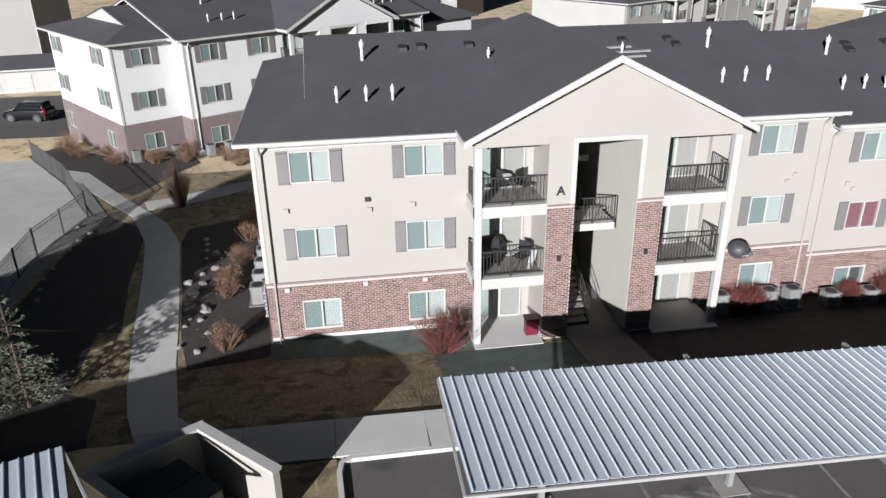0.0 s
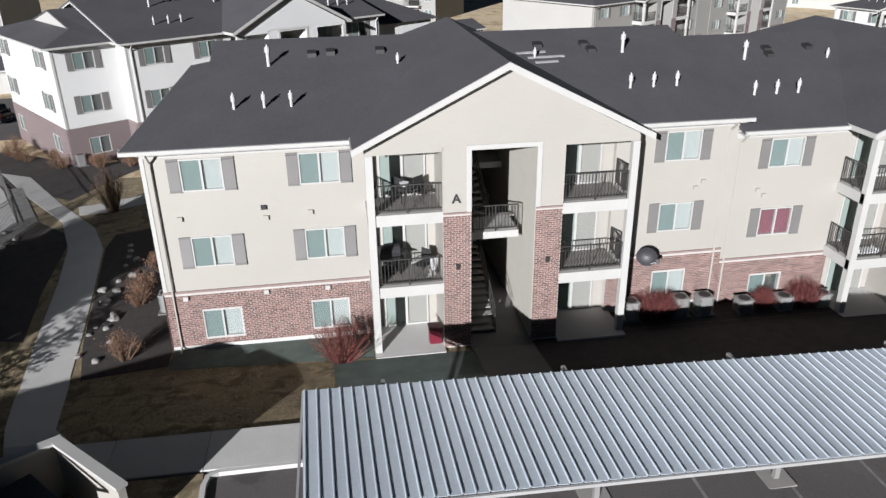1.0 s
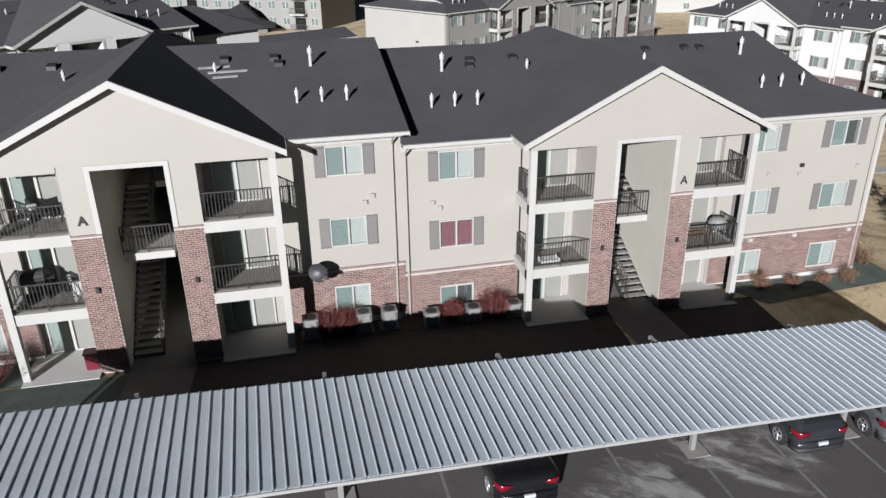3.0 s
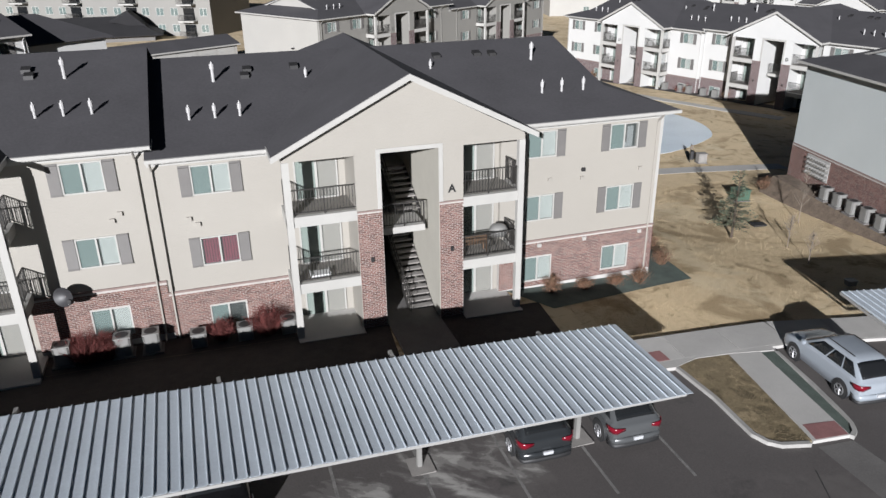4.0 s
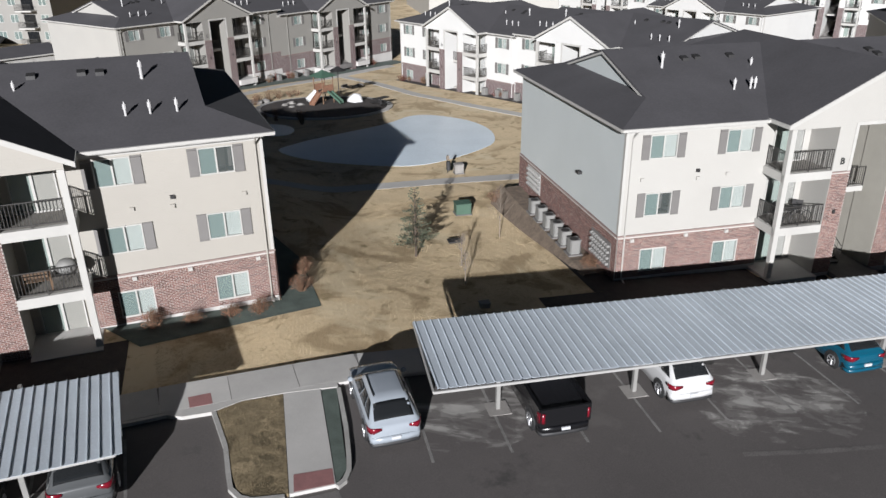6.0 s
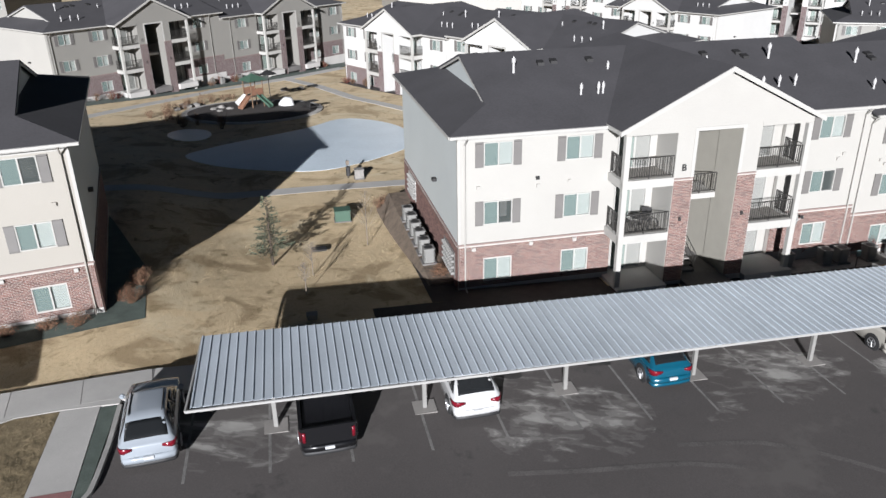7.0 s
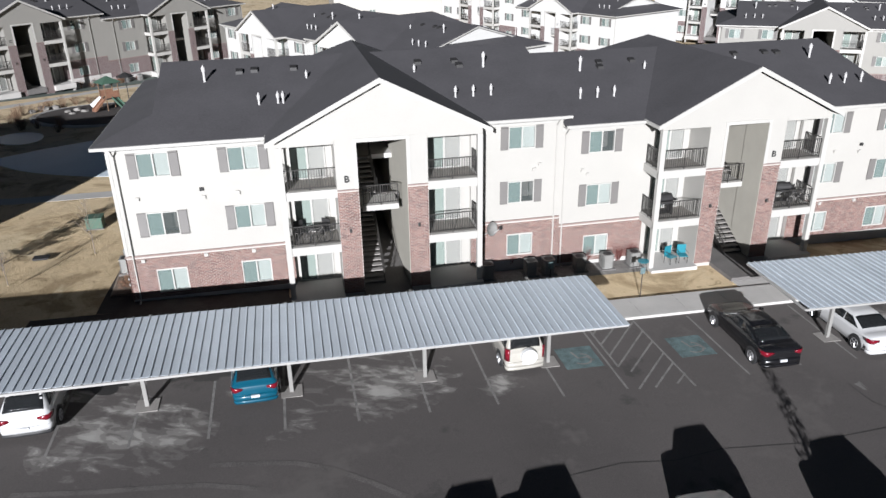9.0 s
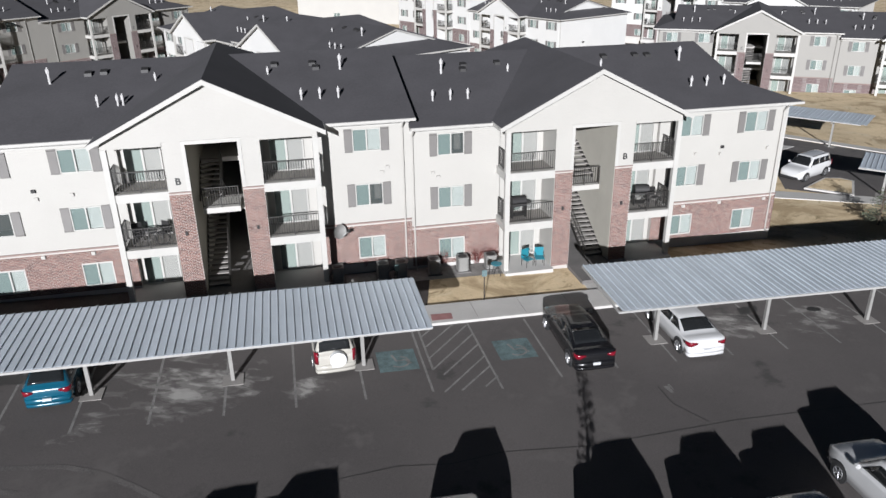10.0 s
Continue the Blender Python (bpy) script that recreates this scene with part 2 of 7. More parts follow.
M["ac"] = surface("ac_metal", (0.205, 0.202, 0.192), 0.6, metal=0.2, var=0.08, bump=0.002)
M["green_box"] = surface("green_enamel", (0.048, 0.090, 0.064), 0.5, var=0.06, bump=0.001)
M["bark"] = surface("bark", (0.064, 0.048, 0.035), 0.95, var=0.2, scale=6, fine=40, bump=0.01)
M["pale_bark"] = surface("pale_bark", (0.154, 0.128, 0.102), 0.95, var=0.2, scale=6, fine=40, bump=0.01)
M["needle"] = surface("spruce_needle", (0.066, 0.077, 0.048), 0.9, var=0.2, scale=4, fine=30, bump=0.0, per_piece="island", spread=0.35)
M["twig_red"] = surface("red_twig", (0.106, 0.026, 0.022), 0.9, var=0.2, scale=5, per_piece="island", spread=0.4)
M["twig_brown"] = surface("brown_twig", (0.128, 0.080, 0.048), 0.95, var=0.2, scale=5, per_piece="island", spread=0.4)
M["dry_leaf"] = surface("dry_leaf", (0.192, 0.096, 0.058), 0.95, var=0.2, scale=5, per_piece="island", spread=0.4)
M["rock"] = surface("pale_rock", (0.192, 0.182, 0.170), 0.95, var=0.2, scale=3, fine=20, bump=0.02)
M["tyre"] = surface("tyre_rubber", (0.018, 0.018, 0.018), 0.85, var=0.1, bump=0.001)
M["rim"] = surface("alloy_rim", (0.450, 0.450, 0.460), 0.3, metal=0.8, var=0.05, bump=0.0)
M["tail"] = paint("red_lens", (0.13, 0.004, 0.012), 0.2)
M["plate"] = surface("pale_plate", (0.413, 0.420, 0.435), 0.5, var=0.03, bump=0.0)
M["black_plastic"] = surface("black_plastic", (0.020, 0.020, 0.021), 0.6, var=0.1, bump=0.0)
M["letter"] = surface("black_letter", (0.020, 0.020, 0.020), 0.5, var=0.05, bump=0.0)
M["red_plastic"] = paint("red_plastic", (0.11, 0.008, 0.02), 0.4, coat=0.1)
M["teal_plastic"] = paint("teal_plastic", (0.019, 0.160, 0.205), 0.4, coat=0.1)
M["white_plastic"] = paint("white_plastic", (0.562, 0.562, 0.555), 0.4, coat=0.1)


# ---- mesh helpers ----
def box(bm, x0, x1, y0, y1, z0, z1):
    v = [bm.verts.new((x, y, z)) for z in (z0, z1) for x, y in ((x0, y0), (x1, y0), (x1, y1), (x0, y1))]
    for f in ((3, 2, 1, 0), (4, 5, 6, 7), (0, 1, 5, 4), (1, 2, 6, 5), (2, 3, 7, 6), (3, 0, 4, 7)):
        bm.faces.new([v[i] for i in f])
    return bm


def boxes(*rows):
    bm = bmesh.new()
    for r in rows:
        x0, x1, y0, y1, z0, z1 = r
        box(bm, min(x0, x1), max(x0, x1), min(y0, y1), max(y0, y1), min(z0, z1), max(z0, z1))
    return bm


def bar(bm, a, b, r, sides=6, r2=None):
    """A round bar from a to b."""
    a, b = Vector(a), Vector(b)
    d = b - a
    q = d.to_track_quat("Z", "Y").to_matrix()
    rings = []
    for p, rr in ((a, r), (b, r if r2 is None else r2)):
        rings.append([bm.verts.new(p + q @ Vector((rr * math.cos(2 * math.pi * i / sides), rr * math.sin(2 * math.pi * i / sides), 0))) for i in range(sides)])
    for i in range(sides):
        j = (i + 1) % sides
        bm.faces.new((rings[0][i], rings[0][j], rings[1][j], rings[1][i]))
    bm.faces.new(rings[0][::-1])
    bm.faces.new(rings[1])
    return bm


def prism(bm, pts, a, b, axis="y"):
    """A flat outline of (u, w) pulled from a to b. axis y: (x, z) outline; axis x: (y, z); axis z: (x, y)."""
    put = {"y": lambda u, w, k: (u, k, w), "x": lambda u, w, k: (k, u, w), "z": lambda u, w, k: (u, w, k)}[axis]
    r0, r1 = [bm.verts.new(put(u, w, a)) for u, w in pts], [bm.verts.new(put(u, w, b)) for u, w in pts]
    n = len(pts)
    for i in range(n):
        bm.faces.new((r0[i], r0[(i + 1) % n], r1[(i + 1) % n], r1[i]))
    bm.faces.new(r0[::-1])
    bm.faces.new(r1)
    bmesh.ops.recalc_face_normals(bm, faces=bm.faces[:])
    return bm


def slab(bm, pts, thick):
    """A sloped plate: 3D outline, pulled straight down by thick."""
    top, low = [bm.verts.new(p) for p in pts], [bm.verts.new((p[0], p[1], p[2] - thick)) for p in pts]
    n = len(pts)
    faces = [bm.faces.new(top), bm.faces.new(low[::-1])]
    for i in range(n):
        faces.append(bm.faces.new((top[i], low[i], low[(i + 1) % n], top[(i + 1) % n])))
    bmesh.ops.recalc_face_normals(bm, faces=faces)
    return bm


def mesh_of(name, bm, material, smooth=False):
    me = bpy.data.meshes.new(name)
    bmesh.ops.recalc_face_normals(bm, faces=bm.faces[:])
    bm.to_mesh(me)
    bm.free()
    me.materials.append(material)
    if smooth:
        for p in me.polygons:
            p.use_smooth = True
    return me


def part(name, bm, material, parent=None, label="", at=None, smooth=False):
    """Links a bmesh (or shared mesh) as one object under a thing or a part."""
    me = bm if isinstance(bm, bpy.types.Mesh) else mesh_of(name, bm, material, smooth)
    ob = new(name, me)
    if at is not None:
        ob.matrix_basis = at if isinstance(at, Matrix) else Matrix.Translation(at)
    if parent is not None:
        ob.parent = parent
    if label:
        tagged(ob, label)
    return ob


def thing(name, m, label, category, group="", kind=""):
    ob = new(name)
    ob.matrix_basis = m if isinstance(m, Matrix) else Matrix.Translation(m)
    return tagged(ob, label, category, group, kind)


# ---- ground heights ----
GX = (-400, -30, 0, 20, 30, 44, 50, 60, 78, 100, 118, 136, 900)
GZ = (0.2, 0.1, 0.0, -0.1, -0.25, -0.65, -0.9, -1.15, -1.75, -2.3, -2.5, -3.9, -3.9)


RISE_X = (0, 5, 13, 18.3, 24, 29.3, 36)      # the lot lies higher than the first building's floor
RISE_Z = (0.78, 0.78, 0.68, 0.55, 0.3, 0.05, 0.0)
BANK = (-6.2, -1.8)
DIP_Y = np.arange(-9, 54)      # the courtyard lies lower, with soft banks
DIP = np.convolve(np.interp(np.arange(-13, 58), (-4, 4, 10, 20, 30, 46), (0, 0.72, 1.1, 1.12, 0.5, 0)), np.ones(9) / 9, "valid")
DIP_CUTS = [45.5 + 0.7 * i for i in range(11)] + [75 + 1.5 * i for i in range(11)], DIP_Y[1:-1].tolist()



def heights(x, y):
    """Ground heights of many points at once."""
    bank = np.clip((BANK[1] - y) / (BANK[1] - BANK[0]), 0, 1)
    side = np.clip((x - 45.5) / 7.0, 0, 1) * np.clip((90 - x) / 15.0, 0, 1)
    return np.interp(x, GX, GZ) - 0.045 * np.clip(y - 12.0, 0, 60) + np.interp(x, RISE_X, RISE_Z) * bank - side * side * (3 - 2 * side) * np.interp(y, DIP_Y, DIP)


def gz(x, y=0.0):
    return float(heights(x, y))


PAVED = []


def draped(name, outline, rise, depth, material, label, category="", kind="structure", parent=None):
    """A flat outline laid on the ground: rise above it, with sides going depth down."""
    bm = bmesh.new()
    if material not in (M["grass"], M["rough_grass"], M["stain"], M["trail"], M["line"], M["crack"], M["dark_mark"]):
        PAVED.append([tuple(p) for p in outline])
    bm.faces.new([bm.verts.new((x, y, 0)) for x, y in outline])
    px, py = [p[0] for p in outline], [p[1] for p in outline]
    on_bank = min(py) < BANK[1] and max(py) > BANK[0] and min(px) < 36
    in_dip = max(px) > 45.5 and min(px) < 90 and max(py) > -9 and min(py) < 53
    for gx in (*GX[1:-1], *RISE_X, *(range(36) if on_bank else ()), *(DIP_CUTS[0] if in_dip else ())):
        if not min(px) < gx < max(px):
            continue
        bmesh.ops.bisect_plane(bm, geom=bm.verts[:] + bm.edges[:] + bm.faces[:], plane_co=(gx, 0, 0), plane_no=(1, 0, 0))
    for gy in (12, 72, *(np.linspace(*BANK, 11).tolist() if on_bank else ()), *(DIP_CUTS[1] if in_dip else ())):
        if not min(py) < gy < max(py):
            continue
        bmesh.ops.bisect_plane(bm, geom=bm.verts[:] + bm.edges[:] + bm.faces[:], plane_co=(0, gy, 0), plane_no=(0, 1, 0))
    if depth:
        r = bmesh.ops.extrude_face_region(bm, geom=bm.faces[:])
        low = {e for e in r["geom"] if isinstance(e, bmesh.types.BMVert)}
    else:
        low = set()
    for v in bm.verts:
        v.co.z = gz(v.co.x, v.co.y) + (rise - depth if v in low else rise)
    ob = part(name, bm, material, parent)
    return tagged(ob, label, category, "", kind) if parent is None else ob


def strip(points, w):
    """The outline of a band of width w along a line."""
    left, right = [], []
    for i, p in enumerate(points):
        a, b = Vector(points[max(i - 1, 0)]), Vector(points[min(i + 1, len(points) - 1)])
        d = (b - a).normalized()
        n = Vector((-d.y, d.x)) * w / 2
        left.append(tuple(Vector(p) + n))
        right.append(tuple(Vector(p) - n))
    return right + left[::-1]


# ---- ground ----
bm = bmesh.new()
xs = sorted({-1500, -400, -100, *GX[1:-1], *RISE_X, *range(36), *DIP_CUTS[0], 150, 400, 1500})
ys = sorted({-600, -60, *np.linspace(*BANK, 11).tolist(), *DIP_CUTS[1], 72, 150, 400, 2500})
grid = [[bm.verts.new((x, y, gz(x, y))) for x in xs] for y in ys]
for j in range(len(ys) - 1):
    for i in range(len(xs) - 1):
        bm.faces.new((grid[j][i], grid[j][i + 1], grid[j + 1][i + 1], grid[j + 1][i]))
tagged(part("ground", bm, M["grass"]), "dry tan winter lawn over gently falling ground", "ground", "", "structure")

KERB = [(2.4, -8.42), (5.0, -8.42), (38.5, -7.75), (46.0, -7.95), (80.8, -13.75), (112, -19.0)]
draped("parking_lot", [(-60, -90), (170, -90), (170, -27)] + KERB[::-1] + [(2.65, -14.5), (-60, -14.5)], 0.006, 0.0, M["asphalt"], "worn grey asphalt parking lot with pale salt stains", "parking lot")
draped("verge_lawn", [(-3.4, -8.45), (2.28, -8.45), (2.5, -14.4), (-3.4, -14.4)], 0.12, 0.3, M["rough_grass"], "strip of dry lawn beside the first parking bay", "lawn")
draped("end_lawn", [(-16.0, -6.7), (30.0, -6.3), (30.0, 2.0), (8.0, 2.0), (8.0, 24.0), (-16.0, 24.0)], 0.008, 0.0, M["rough_grass"], "dormant brown lawn round the building's end", "lawn")
side = [(-3.2, -7.42), (5.0, -7.52), (38.5, -6.8), (46.0, -7.05), (80.9, -12.85), (112, -18.1)]
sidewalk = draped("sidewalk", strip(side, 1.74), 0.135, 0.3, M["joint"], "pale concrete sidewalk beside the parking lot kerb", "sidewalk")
for (ax_, ay_), (bx_, by_) in zip(side, side[1:]):
    a_, b_ = Vector((ax_, ay_)), Vector((bx_, by_))
    n_ = round((b_ - a_).length / 2.45)
    d_, w_ = (b_ - a_).normalized() * 0.012, Vector((-(b_ - a_).y, (b_ - a_).x)).normalized() * 0.875
    for k in range(n_):
        p_, q_ = a_.lerp(b_, k / n_) + d_, a_.lerp(b_, (k + 1) / n_) - d_
        draped("slab", [tuple(p_ - w_), tuple(q_ - w_), tuple(q_ + w_), tuple(p_ + w_)], 0.15, 0.05, M["slab"], "", parent=sidewalk)
for line_ in ([(2.52, -14.4), (2.34, -9.0), (2.42, -8.6), (2.7, -8.44), (5.0, -8.44), (38.7, -7.77)], [(44.75, -7.95), (46.0, -7.97), (80.8, -13.77), (112, -19.02)]):
    draped("kerb", strip(line_, 0.15), 0.146, 0.3, M["concrete"], "pale concrete kerb edging the asphalt", "kerb")
draped("ramp_apron", [(38.6, -7.62), (44.9, -7.86), (44.8, -8.28), (42.8, -7.98), (41.33, -7.9), (40.2, -8.24), (39.2, -8.15), (38.7, -7.85)], 0.147, 0.2, M["slab"], "flared concrete ramp between sidewalk and island", "sidewalk")


# ---- carports ----
RIB = 0.3205
def carport(p_bl, p_br, p_fl, p_fr, posts, label):
    """A long flat roof of ribbed panels over a beam on one row of posts. Corners: back and front, at both ends."""
    root = thing("carport", Matrix(), label, "carport", "carports")
    bl, br, fl, fr = (Vector(p) for p in (p_bl, p_br, p_fl, p_fr))
    n = round((br - bl).length / RIB)
    along = ((br - bl) + (fr - fl)) / 2
    width, depth = along.length / n, ((fl - bl).length + (fr - br).length) / 2
    bm = bmesh.new()
    prof = [(0, 0.0), (0.03, 0.0), (0.04, 0.038), (0.064, 0.038), (0.074, 0.0), (width, 0.0)]
    rows = [[bm.verts.new((x, y, z)) for x, z in prof] for y in (0.0, -depth)]
    for i in range(len(prof) - 1):
        bm.faces.new((rows[0][i], rows[1][i], rows[1][i + 1], rows[0][i + 1]))
    r = bmesh.ops.extrude_face_region(bm, geom=bm.faces[:])
    for v in r["geom"]:
        if isinstance(v, bmesh.types.BMVert):
            v.co.z -= 0.012
    panel = mesh_of("roof_panel", bm, M["metal_roof"])
    ex = along.normalized()
    ey = (((bl - fl) + (br - fr)) / 2).normalized()
    ez = ex.cross(ey).normalized()
    ey = ez.cross(ex)
    for i in range(n):
        p = bl.lerp(br, i / n)
        m = Matrix.Translation(p) @ Matrix((ex, ey, ez)).transposed().to_4x4()
        part("roof_panel", panel, None, root, at=m)
    # fascia all round
    for name, a, b in (("front_fascia", fl, fr), ("back_fascia", bl, br), ("end_fascia", bl, fl), ("end_fascia", br, fr)):
        bm = bmesh.new()
        d = (b - a).normalized()
        side = d.cross(Vector((0, 0, 1))).normalized() * 0.03
        vs = [bm.verts.new(p + s + Vector((0, 0, z))) for p in (a, b) for s, z in ((side, -0.025), (side, -0.115), (-side, -0.115), (-side, -0.025))]
        for k in range(4):
            bm.faces.new((vs[k], vs[(k + 1) % 4], vs[4 + (k + 1) % 4], vs[4 + k]))
        bm.faces.new(vs[:4]), bm.faces.new(vs[4:])
        part(name, bm, M["steel"], root)
    for (x, y) in posts:
        u = (Vector((x, y, 0)) - Vector((fl.x, fl.y, 0))).dot(Vector((ex.x, ex.y, 0))) / along.length
        top = fl.lerp(fr, u).z - 0.16
        m = Matrix.Translation((x, y, 0)) @ Matrix.Rotation(math.atan2(ex.y, ex.x), 4, "Z")
        part("post", boxes((-0.075, 0.075, -0.075, 0.075, gz(x, y), top)), M["post_steel"], root, at=m)
        part("footing", boxes((-0.42, 0.42, -0.42, 0.42, gz(x, y) - 0.2, gz(x, y) + 0.03)), M["concrete_dark"], root, at=m)
        bm = boxes((-0.06, 0.06, -1.3, depth - 1.4, top - 0.02, top + 0.13))
        part("cross_beam", bm, M["post_steel"], root, at=m)
    return root


carport((5.24, -8.38, 3.26), (37.5, -8.02, 1.87), (5.15, -13.0, 3.24), (37.35, -12.5, 1.87), [(7.5, -11.15), (12.85, -11.05), (18.2, -10.95), (23.75, -10.85), (29.25, -10.7), (34.6, -10.85)], "long galvanised ribbed metal carport on steel posts")
carport((48.05, -7.85, 1.32), (80.0, -13.75, 0.85), (47.05, -12.5, 1.3), (79.15, -18.25, 0.83), [(49.95, -11.5), (55.3, -12.4), (60.8, -13.3), (66.16, -14.3), (71.5, -15.2), (76.84, -16.0)], "long galvanised ribbed metal carport beside the lawn")
carport((88.1, -15.2, 0.55), (120.5, -21.6, 0.0), (87.05, -19.75, 0.53), (119.4, -26.2, 0.0), [(89.9, -18.8), (95.3, -19.9), (100.7, -21.0), (106.0, -22.0), (111.4, -23.1)], "long galvanised ribbed metal carport over parked cars")


# ---- apartment buildings ----
LEN, DEP = 22.1, 15.4          # one half of a building, its depth
Z2, Z3 = 2.74, 5.57            # upper floors
EAVE, RIDGE = 8.05, 10.4
BAY = -1.65
STEP = -0.53
WIN = ((0.42, 1.64), (3.42, 4.62), (6.36, 7.54))
SHARED = {}
FAR = False


def shared(key, make):
    if key not in SHARED:
        SHARED[key] = make()
    return SHARED[key]


def pierced(bm, x0, x1, y0, y1, z0, z1, holes):
    """One connected wall with rectangular holes (x0, x1, z0, z1) cut through it."""
    holes = [h for h in holes if h[1] > x0 and h[0] < x1 and h[3] > z0 and h[2] < z1]
    xs_ = sorted({x0, x1} | {min(max(v, x0), x1) for h in holes for v in h[:2]})
    zs_ = sorted({z0, z1} | {min(max(v, z0), z1) for h in holes for v in h[2:]})
    full = {(i, k) for i in range(len(xs_) - 1) for k in range(len(zs_) - 1) if not any(h[0] < (xs_[i] + xs_[i + 1]) / 2 < h[1] and h[2] < (zs_[k] + zs_[k + 1]) / 2 < h[3] for h in holes)}
    made = {}

    def at(i, k, d):
        if (i, k, d) not in made:
            made[i, k, d] = bm.verts.new((xs_[i], y1 if d else y0, zs_[k]))
        return made[i, k, d]

    for i, k in full:
        bm.faces.new((at(i, k, 0), at(i + 1, k, 0), at(i + 1, k + 1, 0), at(i, k + 1, 0)))
        bm.faces.new((at(i, k, 1), at(i, k + 1, 1), at(i + 1, k + 1, 1), at(i + 1, k, 1)))
        for n, (a, b) in (((i - 1, k), ((i, k), (i, k + 1))), ((i + 1, k), ((i + 1, k + 1), (i + 1, k))), ((i, k - 1), ((i + 1, k), (i, k))), ((i, k + 1), ((i, k + 1), (i + 1, k + 1)))):
            if n not in full:
                bm.faces.new((at(*a, 0), at(*b, 0), at(*b, 1), at(*a, 1)))
    return bm


def window(root, x, z0, z1, shutters, w=1.45, look_="blind", flip=False):
    """A two-pane sliding window in its opening, with a blind or curtain behind it."""
    h = z1 - z0
    if FAR:
        look_ = ""
    f = shared(("frame", w, h), lambda: mesh_of("frame", boxes((-w / 2, -w / 2 + 0.05, -0.05, 0.06, 0, h), (w / 2 - 0.05, w / 2, -0.05, 0.06, 0, h), (-w / 2 + 0.05, w / 2 - 0.05, -0.05, 0.06, 0, 0.05), (-w / 2 + 0.05, w / 2 - 0.05, -0.05, 0.06, h - 0.05, h), (-0.035, 0.035, -0.045, 0.055, 0.05, h - 0.05)), M["trim"]))
    win = part("window", f, None, root, at=(x, 0, z0))
    s = -1 if flip else 1
    pane = shared(("pane", w, h, s), lambda: mesh_of("pane", boxes((s * 0.035, s * (w / 2 - 0.05), 0.0, 0.012, 0.05, h - 0.05)), M["pane"]))
    scr = shared(("screen", w, h, s), lambda: mesh_of("screen", boxes((-s * 0.035, -s * (w / 2 - 0.05), -0.02, -0.01, 0.05, h - 0.05)), M["screen"]))
    if look_ == "red":
        scr = shared(("clear", w, h, s), lambda: mesh_of("pane", boxes((-s * 0.035, -s * (w / 2 - 0.05), -0.02, -0.01, 0.05, h - 0.05)), M["pane"]))
    part("pane", pane, None, win), part("screened_pane", scr, None, win)
    if FAR:
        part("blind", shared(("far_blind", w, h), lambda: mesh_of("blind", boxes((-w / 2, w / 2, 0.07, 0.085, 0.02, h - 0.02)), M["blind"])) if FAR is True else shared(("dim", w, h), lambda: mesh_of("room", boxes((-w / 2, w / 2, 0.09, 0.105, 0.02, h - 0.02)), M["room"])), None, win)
    if look_ == "blind":
        bl = shared(("blind", w, h), lambda: mesh_of("blind", boxes(*[(-w / 2, w / 2, 0.07, 0.085, z, z + 0.046) for z in np.arange(0.02, h - 0.05, 0.05)]), M["blind"]))
        part("blind", bl, None, win)
    elif look_ == "red":
        bm = bmesh.new()
        for i in range(14):
            bar(bm, (-w / 2 + 0.05 + i * (w - 0.1) / 13, 0.11, 0.03), (-w / 2 + 0.05 + i * (w - 0.1) / 13, 0.11, h - 0.12), 0.06, 6)
        part("curtain", bm, M["curtain_red"], win, "dark red curtain drawn behind the glass")
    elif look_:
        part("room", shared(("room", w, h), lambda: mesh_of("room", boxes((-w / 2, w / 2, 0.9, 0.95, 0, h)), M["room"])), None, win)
    if shutters:
        def make_shutter():
            prof = [(0.0, -0.02), (-0.05, -0.02), (-0.05, 0.06)]
            for z in np.arange(0.06, h - 0.09, 0.055):
                prof += [(-0.05, float(z)), (-0.022, float(z) + 0.05)]
            prof += [(-0.05, h - 0.04), (-0.05, h + 0.02), (0.0, h + 0.02)]
            return mesh_of("shutter", prism(bmesh.new(), prof, -0.2, 0.2, "x"), M["shutter"])

        sh = shared(("shutter", h), make_shutter)
        for d in (-1, 1):
            part("shutter", sh, None, win, at=(d * (w / 2 + 0.215), -0.022, 0))
    return win


def slider(root, x, z, y, look_, w=1.75):
    """A sliding glass door with vertical blinds."""
    f = shared(("door_frame", w), lambda: mesh_of("frame", boxes((-w / 2, -w / 2 + 0.06, -0.04, 0.05, 0, 2.05), (w / 2 - 0.06, w / 2, -0.04, 0.05, 0, 2.05), (-w / 2 + 0.06, w / 2 - 0.06, -0.04, 0.05, 1.98, 2.05), (-w / 2 + 0.06, w / 2 - 0.06, -0.04, 0.05, 0, 0.07), (-0.05, 0.05, -0.045, 0.055, 0.07, 1.98)), M["trim"]))
    d = part("patio_door", f, None, root, at=(x, y, z))
    part("pane", shared(("door_pane", w), lambda: mesh_of("pane", boxes((0.05, w / 2 - 0.06, 0, 0.012, 0.07, 1.98)), M["pane"])), None, d)
    part("screened_pane", shared(("door_screen", w), lambda: mesh_of("screen", boxes((-0.05, -w / 2 + 0.06, -0.02, -0.01, 0.07, 1.98)), M["door_screen"])), None, d)
    gap = 0.105 if look_ == "slats" else 0.088
    vb = shared(("vblind", w, look_), lambda: mesh_of("vertical_blind", boxes(*[(q, q + (0.055 if look_ == "slats" else 0.084), 0.08, 0.09, 0.05, 2.0) for q in np.arange(-w / 2 + 0.05, w / 2 - 0.1, gap)]), M["blind"]))
    part("vertical_blind", vb, None, d)
    return d


